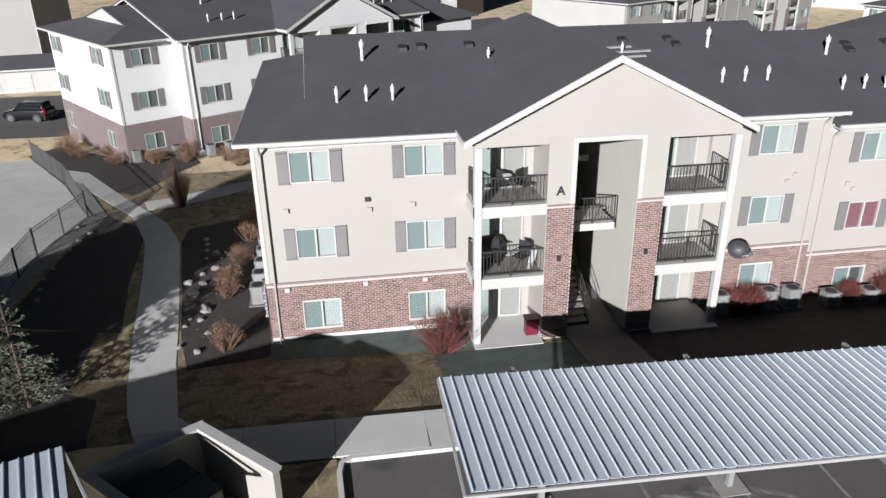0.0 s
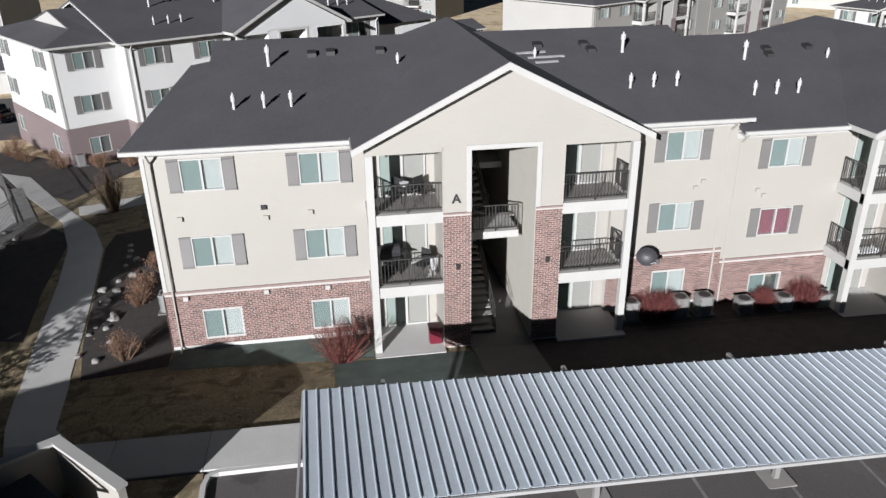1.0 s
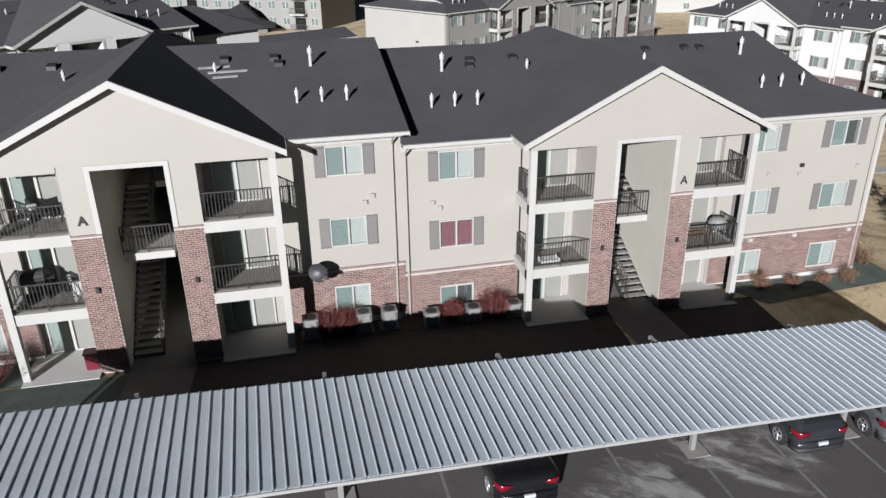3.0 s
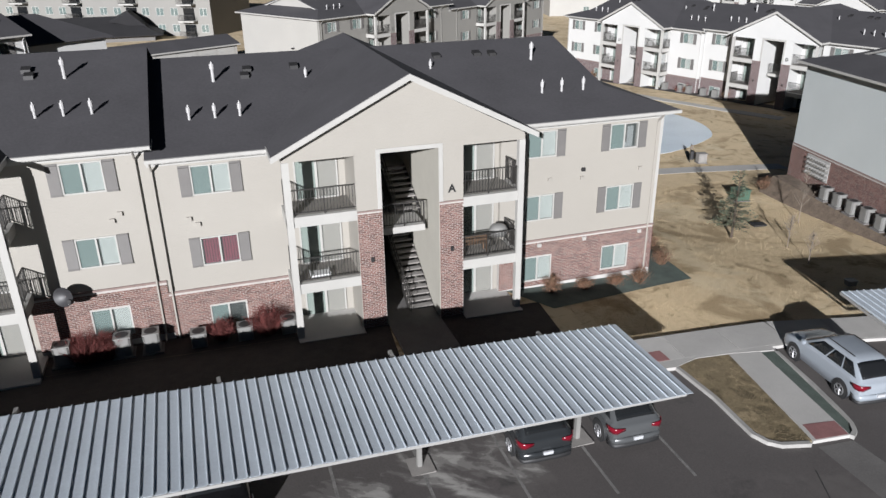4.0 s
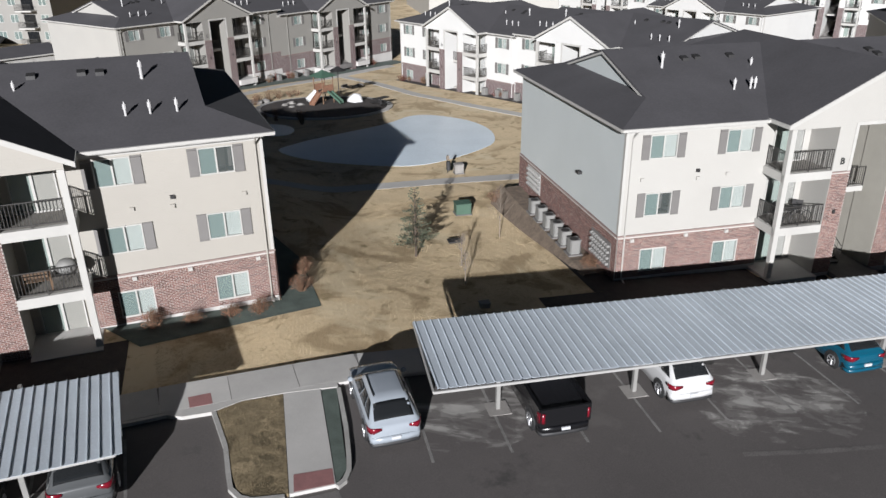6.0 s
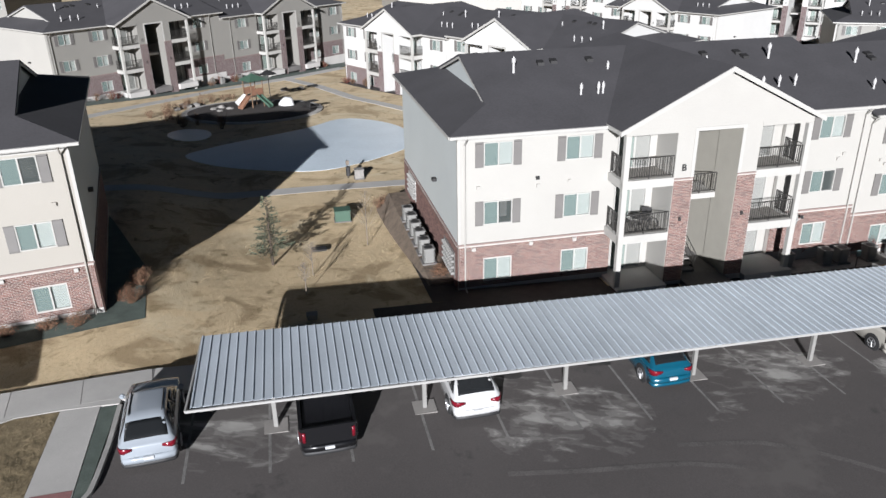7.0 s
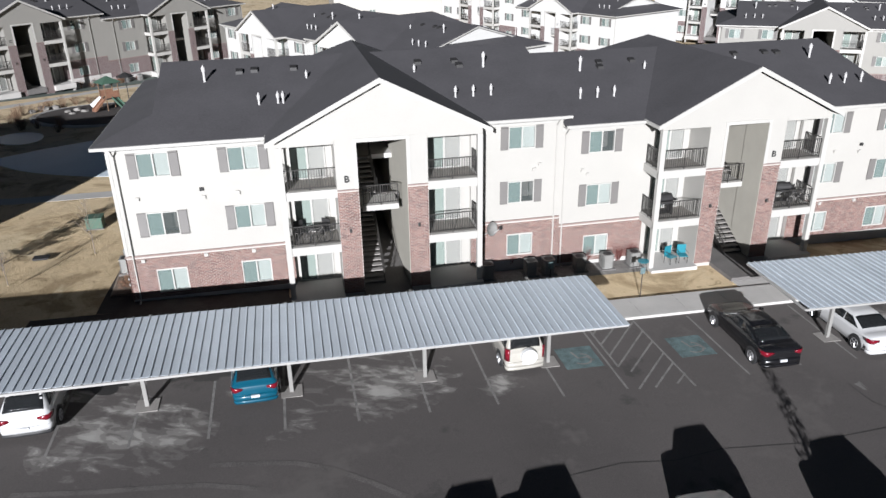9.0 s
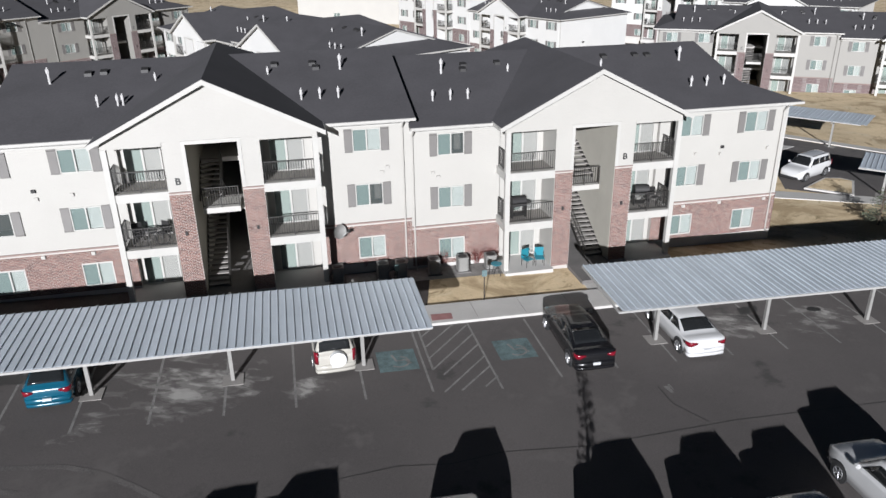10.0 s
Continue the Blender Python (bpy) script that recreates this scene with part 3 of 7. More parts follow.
def railing(root, name, a, b, z, closed=True):
    """A steel railing between two points: top and bottom rail, and separate balusters."""
    a, b = Vector((*a, z)), Vector((*b, z))
    n = max(2, round((b - a).length / 0.125))
    bm = bmesh.new()
    d = (b - a).normalized()
    ang = math.atan2(d.y, d.x)
    ln = (b - a).length
    box(bm, 0, ln, -0.025, 0.025, 1.02, 1.06)
    ob = part(name, bm, M["rail"], root, at=Matrix.Translation(a) @ Matrix.Rotation(ang, 4, "Z"))
    part("bottom_rail", boxes((0, ln, -0.018, 0.018, 0.10, 0.135)), M["rail"], ob)
    if FAR:
        bm = boxes(*[(ln * i / n - 0.012, ln * i / n + 0.012, -0.012, 0.012, 0.135, 1.02) for i in range(n + 1)])
        tagged(part("baluster_infill", bm, M["rail"], ob), kind="stuff")
        return ob
    bal = shared("baluster", lambda: mesh_of("baluster", boxes((-0.011, 0.011, -0.011, 0.011, 0.135, 1.02)), M["rail"]))
    big = shared("rail_post", lambda: mesh_of("rail_post", boxes((-0.022, 0.022, -0.022, 0.022, 0.0, 1.02)), M["rail"]))
    for i in range(n + 1):
        part("rail_post" if i in (0, n // 2, n) else "baluster", big if i in (0, n // 2, n) else bal, None, ob, at=(ln * i / n, 0, 0))
    return ob


def brick_rows(x0, x1, z0, z1, y, holes=(), axis="x", sign=1.0, seed=0):
    """Running-bond bricks standing 12 mm proud of the plane at y. axis y: a return wall."""
    rnd = random.Random(seed)
    verts, faces = [], []
    bw, bh, g = 0.203, 0.064, 0.016
    row, z = 0, z0
    while z + bh <= z1 + 1e-6:
        x = x0 - (0.5 * (bw + g) if row % 2 else 0)
        while x < x1 - 0.02:
            a, b = max(x, x0), min(x + bw, x1)
            x += bw + g
            for h in holes:
                if h[2] < z + bh and z < h[3] and h[0] < b and a < h[1]:
                    a, b = (a, h[0] - 0.004) if a < h[0] else (max(a, h[1] + 0.004), b)
            if b - a < 0.03:
                continue
            out = sign * (0.010 + 0.004 * rnd.random())
            k = len(verts)
            for d in (0.0, out):
                for u, w in ((a, z), (b, z), (b, z + bh), (a, z + bh)):
                    verts.append((u, y - d, w) if axis == "x" else (y - d, u, w))
            faces += [(k + 4, k + 5, k + 6, k + 7), (k, k + 1, k + 5, k + 4), (k + 1, k + 2, k + 6, k + 5), (k + 2, k + 3, k + 7, k + 6), (k + 3, k, k + 4, k + 7)]
        z += bh + g
        row += 1
    return verts, faces


def brick_mesh(runs):
    V, Fc = [], []
    for v, f in runs:
        k = len(V)
        V += v
        Fc += [tuple(i + k for i in q) for q in f]
    me = bpy.data.meshes.new("bricks")
    me.from_pydata(V, [], Fc)
    me.materials.append(M["brick_field"])
    return me


PIPES = ((3.13, 1.95, 0.5, 0.085), (4.22, 1.95, 0.5, 0.085), (5.2, 1.95, 0.5, 0.085), (4.3, 5.2, 0.75, 0.11), (9.5, 5.0, 0.33, 0.075), (18.43, 2.1, 0.5, 0.085), (19.4, 2.1, 0.5, 0.085), (20.38, 2.1, 0.5, 0.085), (19.23, 5.16, 0.75, 0.11), (15.3, 5.0, 0.33, 0.075))
PIPES_B = ((7.0, 2.5, 0.5, 0.085), (7.93, 2.5, 0.5, 0.085), (8.18, 2.5, 0.5, 0.085), *PIPES[3:5], (16.9, 2.0, 0.5, 0.085), (17.85, 2.0, 0.5, 0.085), (18.8, 2.0, 0.5, 0.085), *PIPES[8:])


def half(root, mirrored, z0, letter, siding, end_wall, looks, near, ln=LEN, pipes=None, gable=False):
    """One half of a building: two-window wing, gabled bay with stair passage, one-window wing. Mirrored for the other half."""
    bed = M["brick_tex"] if FAR else M["mortar"]
    X = (lambda x: 2 * ln - x) if mirrored else (lambda x: x)
    T = Matrix.Translation((0, 0, z0))

    def put(name, rows, mat, parent=root, label=""):
        return part(name, boxes(*[(X(r[0]), X(r[1]), *r[2:]) for r in rows]), mat, parent, label, at=T)

    siding = M[siding]
    win_x = (1.98, 6.05, 19.9)
    holes = [(x - 0.725, x + 0.725, a, b) for x in win_x for a, b in WIN]
    # front wall: siding above, mortar bed with bricks below
    base = 2.47
    for a, b, nm in ((0.0, 7.95, 0), (17.2, ln, 1)):
        bm = bmesh.new()
        hh = [(X(h[0]), X(h[1]), h[2], h[3]) if not mirrored else (X(h[1]), X(h[0]), h[2], h[3]) for h in holes]
        xa, xb = sorted((X(a), X(b)))
        pierced(bm, xa, xb, 0.0, 0.22, base, EAVE - 0.1, hh)
        part("wall", bm, siding, root, at=T)
        bm = bmesh.new()
        pierced(bm, xa, xb, -0.05, 0.22, -1.2, base, hh)
        part("brick_wall", bm, bed, root, at=T)
        if not FAR:
            me = brick_mesh([brick_rows(xa, xb, 0.16, base - 0.09, -0.05, hh, seed=3 + nm)])
            tagged(part("bricks", me, None, root, at=T), kind="stuff")
        put("ledge", [(a, b, -0.066, 0.0, base - 0.07, base + 0.012)], M["ledge"])
        put("footing", [(a, b, -0.07, -0.05, -1.2, 0.16)], M["concrete"])
        put("soffit", [(a, b, -0.5, 0.0, EAVE - 0.2, EAVE - 0.16)], M["trim"])
        put("frieze_board", [(a, b, -0.022, 0.0, EAVE - 0.42, EAVE - 0.2)], M["trim"])
    # end wall, back wall, party wall
    put("end_wall", [(0.0, 0.22, 0.22, DEP, base, EAVE - 0.1)], M[end_wall])
    put("end_brick_wall", [(-0.05, 0.22, 0.22, DEP, -1.2, base)], bed)
    FAR or tagged(part("bricks", brick_mesh([brick_rows(-0.03, DEP, 0.0, base - 0.09, (2 * ln + 0.05) if mirrored else -0.05, (), "y", -1.0 if mirrored else 1.0, 7)]), None, root, at=T), kind="stuff")
    put("end_ledge", [(-0.066, 0.0, -0.066, DEP, base - 0.07, base + 0.012)], M["ledge"])
    put("back_wall", [(0.22, 11.0, DEP - 0.22, DEP, -1.2, EAVE - 0.1), (13.9, ln, DEP - 0.22, DEP, -1.2, EAVE - 0.1)], siding)
    put("end_wall_light", [(-0.24, 0.0, 4.85, 5.2, 4.2, 4.36)], M["dark_metal"])
    put("corner_board", [(-0.022, 0.12, -0.022, 0.0, base, EAVE - 0.42)], M["trim"])
    bm = bmesh.new()
    prism(bm, [(0.22, -1.2), (DEP - 0.22, -1.2), (DEP - 0.22, EAVE), (DEP / 2, RIDGE - 0.15), (0.22, EAVE)], X(ln - 0.2), X(ln - 0.002), "x")
    part("party_wall", bm, siding, root, at=T)
    # windows
    i = 0
    for x in win_x:
        for k, (a, b) in enumerate(WIN):
            w = window(root, X(x), a, b, k > 0, look_=looks.get((win_x.index(x), k), "blind"))
            w.matrix_basis = T @ Matrix.Translation((X(x), 0.0, a))
    # bay: two brick piers, corner posts, decks, gable
    for a, b in ((10.26, 11.275), (13.65, 14.65)):
        put("pier", [(a, b, BAY, 0.3, -1.2, 5.45)], bed)
        put("pier_upper", [(a, b, BAY + 0.03, 0.3, 5.45, 7.75)], siding)
        xa, xb = sorted((X(a), X(b)))
        face = brick_rows(xa, xb, 0.02, 5.44, BAY, seed=11)
        if near and a < 12 and not mirrored:
            FACES.append((root, face, T))
        elif not FAR:
            tagged(part("bricks", brick_mesh([face]), None, root, at=T), kind="stuff")
        o_ = a if a < 12 else b
        d_ = -0.015 if a < 12 else 0.015
        put("pier_side", [(min(o_, o_ + d_), max(o_, o_ + d_), BAY + 0.02, 0.3, 0.05, 7.75)], siding)
        put("pier_cap", [(a, b, BAY - 0.03, BAY + 0.03, 5.44, 5.5)], M["ledge"])
        s = 1 if a < 12 else -1
        e = b if a < 12 else a
        put("opening_trim", [(e - s * 0.16, e + s * 0.012, BAY - 0.0, BAY + 0.03, 5.5, 7.75)], M["trim"])
        put("wall_light", [((a + b) / 2 - 0.06, (a + b) / 2 + 0.06, BAY - 0.1, BAY - 0.013, 3.3, 3.5)], M["dark_metal"])
    put("opening_trim", [(11.115, 13.81, BAY, BAY + 0.03, 7.75, 7.92)], M["trim"])
    for a, b in ((7.6, 7.86), (17.12, 17.38)):
        put("corner_post", [(a, b, BAY - 0.05, BAY + 0.21, -1.2, 7.75)], M["trim"])
    put("bay_beam", [(7.6, 10.26, BAY, BAY + 0.2, 7.75, 7.95), (14.65, 17.38, BAY, BAY + 0.2, 7.75, 7.95), (10.26, 14.65, BAY + 0.03, BAY + 0.2, 7.75, 7.95), (7.6, 7.8, BAY + 0.2, 0.0, 7.75, 8.1), (17.18, 17.38, BAY + 0.2, 0.0, 7.75, 8.1)], siding)
    put("bay_ceiling", [(7.6, 17.38, BAY + 0.2, 12.0, 7.75, 7.8)], M["inner"])
    for side, (a, b) in enumerate(((7.6, 10.26), (14.65, 17.38))):
        a_in, b_in = (a + 0.26, b) if side == 0 else (a, b - 0.26)
        put("balcony_back_wall", [(a + 0.02, b, 0.3, 0.5, -1.2, 7.75)], siding)
        put("patio_slab", [(a, b, BAY - 0.4, 0.3, -0.6, 0.04)], M["concrete"])
        for zf in (Z2, Z3):
            bal = part("balcony", boxes(*[(X(r[0]), X(r[1]), *r[2:]) for r in [(a_in, b_in, BAY + 0.2, 0.3, zf - 0.1, zf)]]), M["deck"], root, at=T)
            put("rim_beam", [(a, b, BAY, BAY + 0.2, zf - 0.42, zf - 0.003)], M["trim"], bal).matrix_basis = Matrix()
            e = a if side == 0 else b - 0.2
            put("rim_beam", [(e, e + 0.2, BAY + 0.2, 0.0, zf - 0.42, zf - 0.003)], M["trim"], bal).matrix_basis = Matrix()
            put("deck_soffit", [(a_in, b_in, BAY + 0.2, 0.3, zf - 0.42, zf - 0.4)], M["trim"], bal).matrix_basis = Matrix()
            xa, xb = sorted((X(a_in), X(b_in)))
            railing(root, "balcony_railing", (xa, BAY + 0.12), (xb, BAY + 0.12), zf + z0)
            xs_ = X(a + 0.12) if side == 0 else X(b - 0.12)
            railing(root, "balcony_railing", (xs_, BAY + 0.24), (xs_, -0.02), zf + z0)
        for k, zf in enumerate((0.04, Z2, Z3)):
            dx = (a + b) / 2 + (0.1 if side == 0 else -0.15)
            d = slider(root, X(dx), zf, 0.27, looks.get(("door", side, k), "closed"))
            d.matrix_basis = T @ Matrix.Translation((X(dx), 0.27, zf + 0.005))
    # gable face and letter
    bm = bmesh.new()
    prism(bm, [(X(7.62), 7.95), (X(17.36), 7.95), (X(17.36), 8.02), (X(12.47), 10.5), (X(7.62), 8.02)], BAY, BAY + 0.18, "y")
    part("gable_wall", bm, siding, root, at=T)
    cu = bpy.data.curves.new("letter", "FONT")
    cu.body, cu.size, cu.extrude, cu.align_x = letter, 0.46, 0.012, "CENTER"
    cu.offset = 0.012
    dg = new("letter_tmp", cu)
    bpy.context.view_layer.update()
    me = bpy.data.meshes.new_from_object(dg.evaluated_get(bpy.context.evaluated_depsgraph_get()))
    bpy.data.objects.remove(dg)
    me.materials.clear()
    me.materials.append(M["letter"])
    part("letter", me, None, root, "black block letter", at=T @ Matrix.Translation((X(10.74), BAY + 0.012, 5.86)) @ Matrix.Rotation(radians(90), 4, "X"))
    # stair passage
    put("passage_wall", [(10.9, 11.262, 0.3, DEP, -1.2, 7.75), (13.66, 14.05, 0.3, DEP, -1.2, 7.75), (11.275, 11.29, BAY + 0.031, 0.3, 0.03, 7.75), (13.635, 13.65, BAY + 0.031, 0.3, 0.03, 7.75)], siding if FAR else M["inner"])
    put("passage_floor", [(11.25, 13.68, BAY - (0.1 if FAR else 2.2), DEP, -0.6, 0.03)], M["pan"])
    put("passage_end_wall", [(11.262, 13.66, DEP - 0.5, DEP - 0.3, -1.2, 7.75)], M["inner"])
    for zf in (Z2, Z3):
        put("passage_slab", [(11.262, 13.66, 3.7, DEP - 0.5, zf - 0.25, zf)], M["concrete"])
    sl = (11.3, 12.4)
    ol = (12.5, 13.6)
    st = part("staircase", boxes(*[(X(11.55), X(13.35), -0.45, 1.1, 3.87, 4.15)]), M["trim"], root, at=T)

    def flight(lane, y0, y1, za, zb, n):
        if FAR:
            rows = [(lane[0], lane[1], y0 + (y1 - y0) * k / n, y0 + (y1 - y0) * k / n + (0.3 if y1 > y0 else -0.3), za + (zb - za) * (k + 1) / n - 0.06, za + (zb - za) * (k + 1) / n) for k in range(n)]
            tagged(put("steps", rows, M["concrete_dark"], st), kind="stuff").matrix_basis = Matrix()
            return
        for k in range(n):
            q = y0 + (y1 - y0) * k / n
            z = za + (zb - za) * (k + 1) / n
            go = 0.30 if y1 > y0 else -0.30
            put("step", [(lane[0], lane[1], q, q + go, z - 0.05, z)], M["concrete_dark"], st).matrix_basis = Matrix()
        for x in lane:
            bm = bmesh.new()
            prism(bm, [(y0, za - 0.12), (y0, za + 0.16), (y1, zb + 0.02), (y1, zb - 0.28)], X(x) - 0.025, X(x) + 0.025, "x")
            part("stringer", bm, M["rail"], st)
        bm = bmesh.new()
        xr = X(lane[1] if lane is sl else lane[0])
        for h in (0.9, 0.5):
            bar(bm, (xr, y0, za + 0.1 + h), (xr, y1, zb + h), 0.025, 6)
        part("handrail", bm, M["rail"], st)
        baluster = mesh_of("baluster", bar(bmesh.new(), (0, 0, 0), (0, 0, 0.95), 0.012, 4), M["rail"])
        for k in range(n + 1):
            f = k / n
            part("baluster", baluster, None, st, at=(xr, y0 + (y1 - y0) * f, za + (zb - za) * f))

    flight(sl, -0.95, 3.7, 0.03, Z2, 16)
    flight(ol, 3.7, 1.1, Z2, 4.15, 8)
    flight(sl, 1.1, 3.7, 4.15, Z3, 8)
    xa, xb = sorted((X(11.58), X(13.32)))
    railing(root, "landing_railing", (xa, -0.42), (xb, -0.42), 4.15 + z0)
    # roof
    k = (RIDGE - EAVE) / (DEP / 2 + 0.5)
    zf = lambda y: EAVE + k * (y + 0.5) if y < DEP / 2 else EAVE + k * (DEP + 0.5 - y)
    gx, gy = (-0.25, -0.25) if gable else (2.2, 2.45)
    e = ln + (0.28 if not mirrored else 0.0)
    roof = bmesh.new()
    yb = DEP + 0.5
    slab(roof, [(X(-0.5), -0.5, zf(-0.5)), (X(e), -0.5, zf(-0.5)), (X(e), DEP / 2, RIDGE), (X(gx - 0.25), DEP / 2, RIDGE), (X(gx - 0.25), gy - 0.25, zf(gy - 0.25))], 0.13)
    slab(roof, [(X(-0.5), yb, zf(yb)), (X(e), yb, zf(yb)), (X(e), DEP / 2, RIDGE), (X(gx - 0.25), DEP / 2, RIDGE), (X(gx - 0.25), DEP - gy + 0.25, zf(gy - 0.25))], 0.13)
    zg = zf(gy)
    gable or slab(roof, [(X(-0.5), -0.5, EAVE), (X(gx), gy, zg), (X(gx), DEP - gy, zg), (X(-0.5), yb, EAVE)], 0.13)
    rf = part("roof", roof, M["shingle"], root, at=T)
    bm = bmesh.new()
    prism(bm, [(gy, zg - 0.1), (DEP - gy, zg - 0.1), (DEP / 2, RIDGE - 0.1)], X(gx + 0.3 * gable), X(gx + 0.1 + 0.3 * gable), "x")
    part("gablet_wall", bm, M[end_wall], root, at=T)
    bm = bmesh.new()
    for s in (-1, 1):
        y0 = DEP / 2
        y1 = y0 + s * (DEP / 2 - gy + 0.25)
        xx = X(gx - 0.25)
        prism(bm, [(y0, RIDGE - 0.13), (y1, zf(gy - 0.25) - 0.13), (y1, zf(gy - 0.25) - 0.25), (y0, RIDGE - 0.25)], xx - 0.02, xx + 0.02, "x")
    part("gablet_rake", bm, M["trim"], root, at=T)
    bay = bmesh.new()
    ax, az, hx, hz = 12.47, 10.76, 5.28, 8.10
    for s in (-1, 1):
        slab(bay, [(X(ax), -1.98, az), (X(ax + s * hx), -1.98, hz), (X(ax + s * hx), DEP + 0.5, hz), (X(ax), 10.4, az)], 0.12)
    slab(bay, [(X(ax), 10.4, az), (X(ax - hx), DEP + 0.5, hz), (X(ax + hx), DEP + 0.5, hz)], 0.12)
    part("bay_roof", bay, M["shingle"], root, at=T)
    for s in (-1, 1):
        bm = bmesh.new()
        prism(bm, [(X(ax), az - 0.02), (X(ax + s * (hx + 0.03)), hz - 0.02), (X(ax + s * (hx + 0.03)), hz - 0.24), (X(ax), az - 0.26)], -2.03, -1.98, "y")
        part("rake_board", bm, M["trim"], root, at=T)
        bm = bmesh.new()
        prism(bm, [(X(ax), az - 0.14), (X(ax + s * hx), hz - 0.14), (X(ax + s * hx), hz - 0.18), (X(ax), az - 0.18)], -1.98, BAY, "y")
        part("rake_soffit", bm, M["trim"], root, at=T)
        put("bay_fascia", [(ax + s * hx, ax + s * (hx + 0.04), -1.98, 0.3, hz - 0.2, hz - 0.01)], M["trim"])
    # gutters and downspouts
    for a, b in ((-0.5, 7.2), (17.75, e)):
        put("gutter", [(a, b, -0.62, -0.5, EAVE - 0.14, EAVE - 0.01)], M["trim"])
    put("end_fascia", [(-0.53, -0.5, -0.5, yb, EAVE - 0.16, EAVE - 0.01)], M["trim"])
    put("step_fascia", [(e, e + 0.03, -0.5, 2.0, EAVE - 0.2, EAVE - 0.12)], M["trim"]) if not mirrored else None
    for x in (0.32, 21.75 if not mirrored else 21.95):
        bm = bmesh.new()
        for p, q in (((x, -0.56, EAVE - 0.12), (x, -0.1, EAVE - 0.55)), ((x, -0.1, EAVE - 0.55), (x, -0.12, 0.2)), ((x, -0.12, 0.2), (x, -0.5, 0.08))):
            bar(bm, (X(p[0]), p[1], p[2]), (X(q[0]), q[1], q[2]), 0.04, 6)
        part("downspout", bm, siding, root, at=T)
    # roof pipes and box vents
    for x, y, h, r in pipes or PIPES:
        bm = bmesh.new()
        z = zf(y)
        bar(bm, (X(x), y, z - 0.1), (X(x), y, z + h), r * 0.62, 8)
        bar(bm, (X(x), y, z + h - 0.22), (X(x), y, z + h), r * 0.95, 8)
        bar(bm, (X(x), y, z + h), (X(x), y, z + h + 0.1), r * 0.5, 8, 0.02)
        part("vent_pipe", bm, M["pvc"], root, at=T)
    for x, y in ((6.04, 6.0), (6.81, 6.1), (8.87, 6.1), (15.67, 6.0), (17.74, 5.95), (17.9, 5.4)):
        z = zf(y)
        bm = bmesh.new()
        prism(bm, [(y - 0.2, z - 0.06), (y + 0.2, z + 0.06), (y + 0.2, z + 0.2), (y - 0.16, z + 0.1)], X(x) - 0.18, X(x) + 0.18, "x")
        part("roof_vent", bm, M["dark_metal"], root, at=T)
    # wall vents
    for x, z in () if FAR else ((1.0, 5.35), (3.95, 5.6), (4.0, 5.2), (5.6, 5.3), (0.75, 2.2), (3.7, 2.22), (6.0, 2.2), (20.9, 5.45), (20.6, 5.2)):
        put("wall_vent", [(x - 0.09, x + 0.09, -0.15 if z < 2.4 else -0.1, -0.05 if z < 2.4 else 0.0, z - 0.08, z + 0.08)], M["dark_metal"] if x == 3.95 else siding if z > 2.4 else M["trim"])


FACES = []


def apartment(m, letter, siding, end_wall, label, looks1, looks2, near=False, step=STEP, ln=LEN, pipes=None, halves=2, gable=False):
    root = thing("apartment_building", m, label, "building", "apartment buildings")
    half(root, False, 0.0, letter, siding, end_wall, looks1, near, ln, pipes, gable)
    if halves == 2:
        half(root, True, step, letter, siding, end_wall, looks2, near, ln)
    return root


apartment(Matrix(), "A", "siding_a", "siding_grey", "warm grey three-storey apartment building with brick base and shingle roof", {("door", 0, 2): "slats", (0, 0): "blind"}, {(2, 1): "red", (0, 2): "room", (2, 0): "room", ("door", 1, 0): "slats"}, True)
apartment(pose(60.54, -3.53, -1.33, 0, 0, math.degrees(-0.172)), "B", "siding_b", "siding_grey", "cream three-storey apartment building with brick base and shingle roof", {("door", 1, 2): "slats", ("door", 0, 1): "slats", (0, 1): "room", (2, 1): "room"}, {(2, 2): "room"}, True, pipes=PIPES_B)

# the same houses round the courtyard and beyond
FAR = True
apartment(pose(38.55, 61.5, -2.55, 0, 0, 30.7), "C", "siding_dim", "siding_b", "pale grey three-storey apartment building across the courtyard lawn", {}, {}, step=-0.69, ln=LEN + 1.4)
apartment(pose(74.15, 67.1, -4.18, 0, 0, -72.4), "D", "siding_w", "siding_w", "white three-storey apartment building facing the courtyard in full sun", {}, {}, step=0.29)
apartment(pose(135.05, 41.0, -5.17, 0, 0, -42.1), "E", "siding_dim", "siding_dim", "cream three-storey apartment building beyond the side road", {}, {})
apartment(pose(119.7, 101.7, -3.6, 0, 0, -75.2), "F", "siding_w", "siding_w", "distant white three-storey apartment building behind other roofs", {}, {}, step=-2.0)
apartment(pose(160, 88, -5, 0, 0, -60), "G", "siding_w", "siding_w", "far cream apartment building with dark shingle roof", {}, {})
FAR = "dark"
by_pool = apartment(pose(-6.87, 28.72, -0.45, 0, 0, 33.9), "H", "siding_w", "siding_w", "white three-storey apartment building beside the pool fence", {}, {}, gable=True, halves=1)


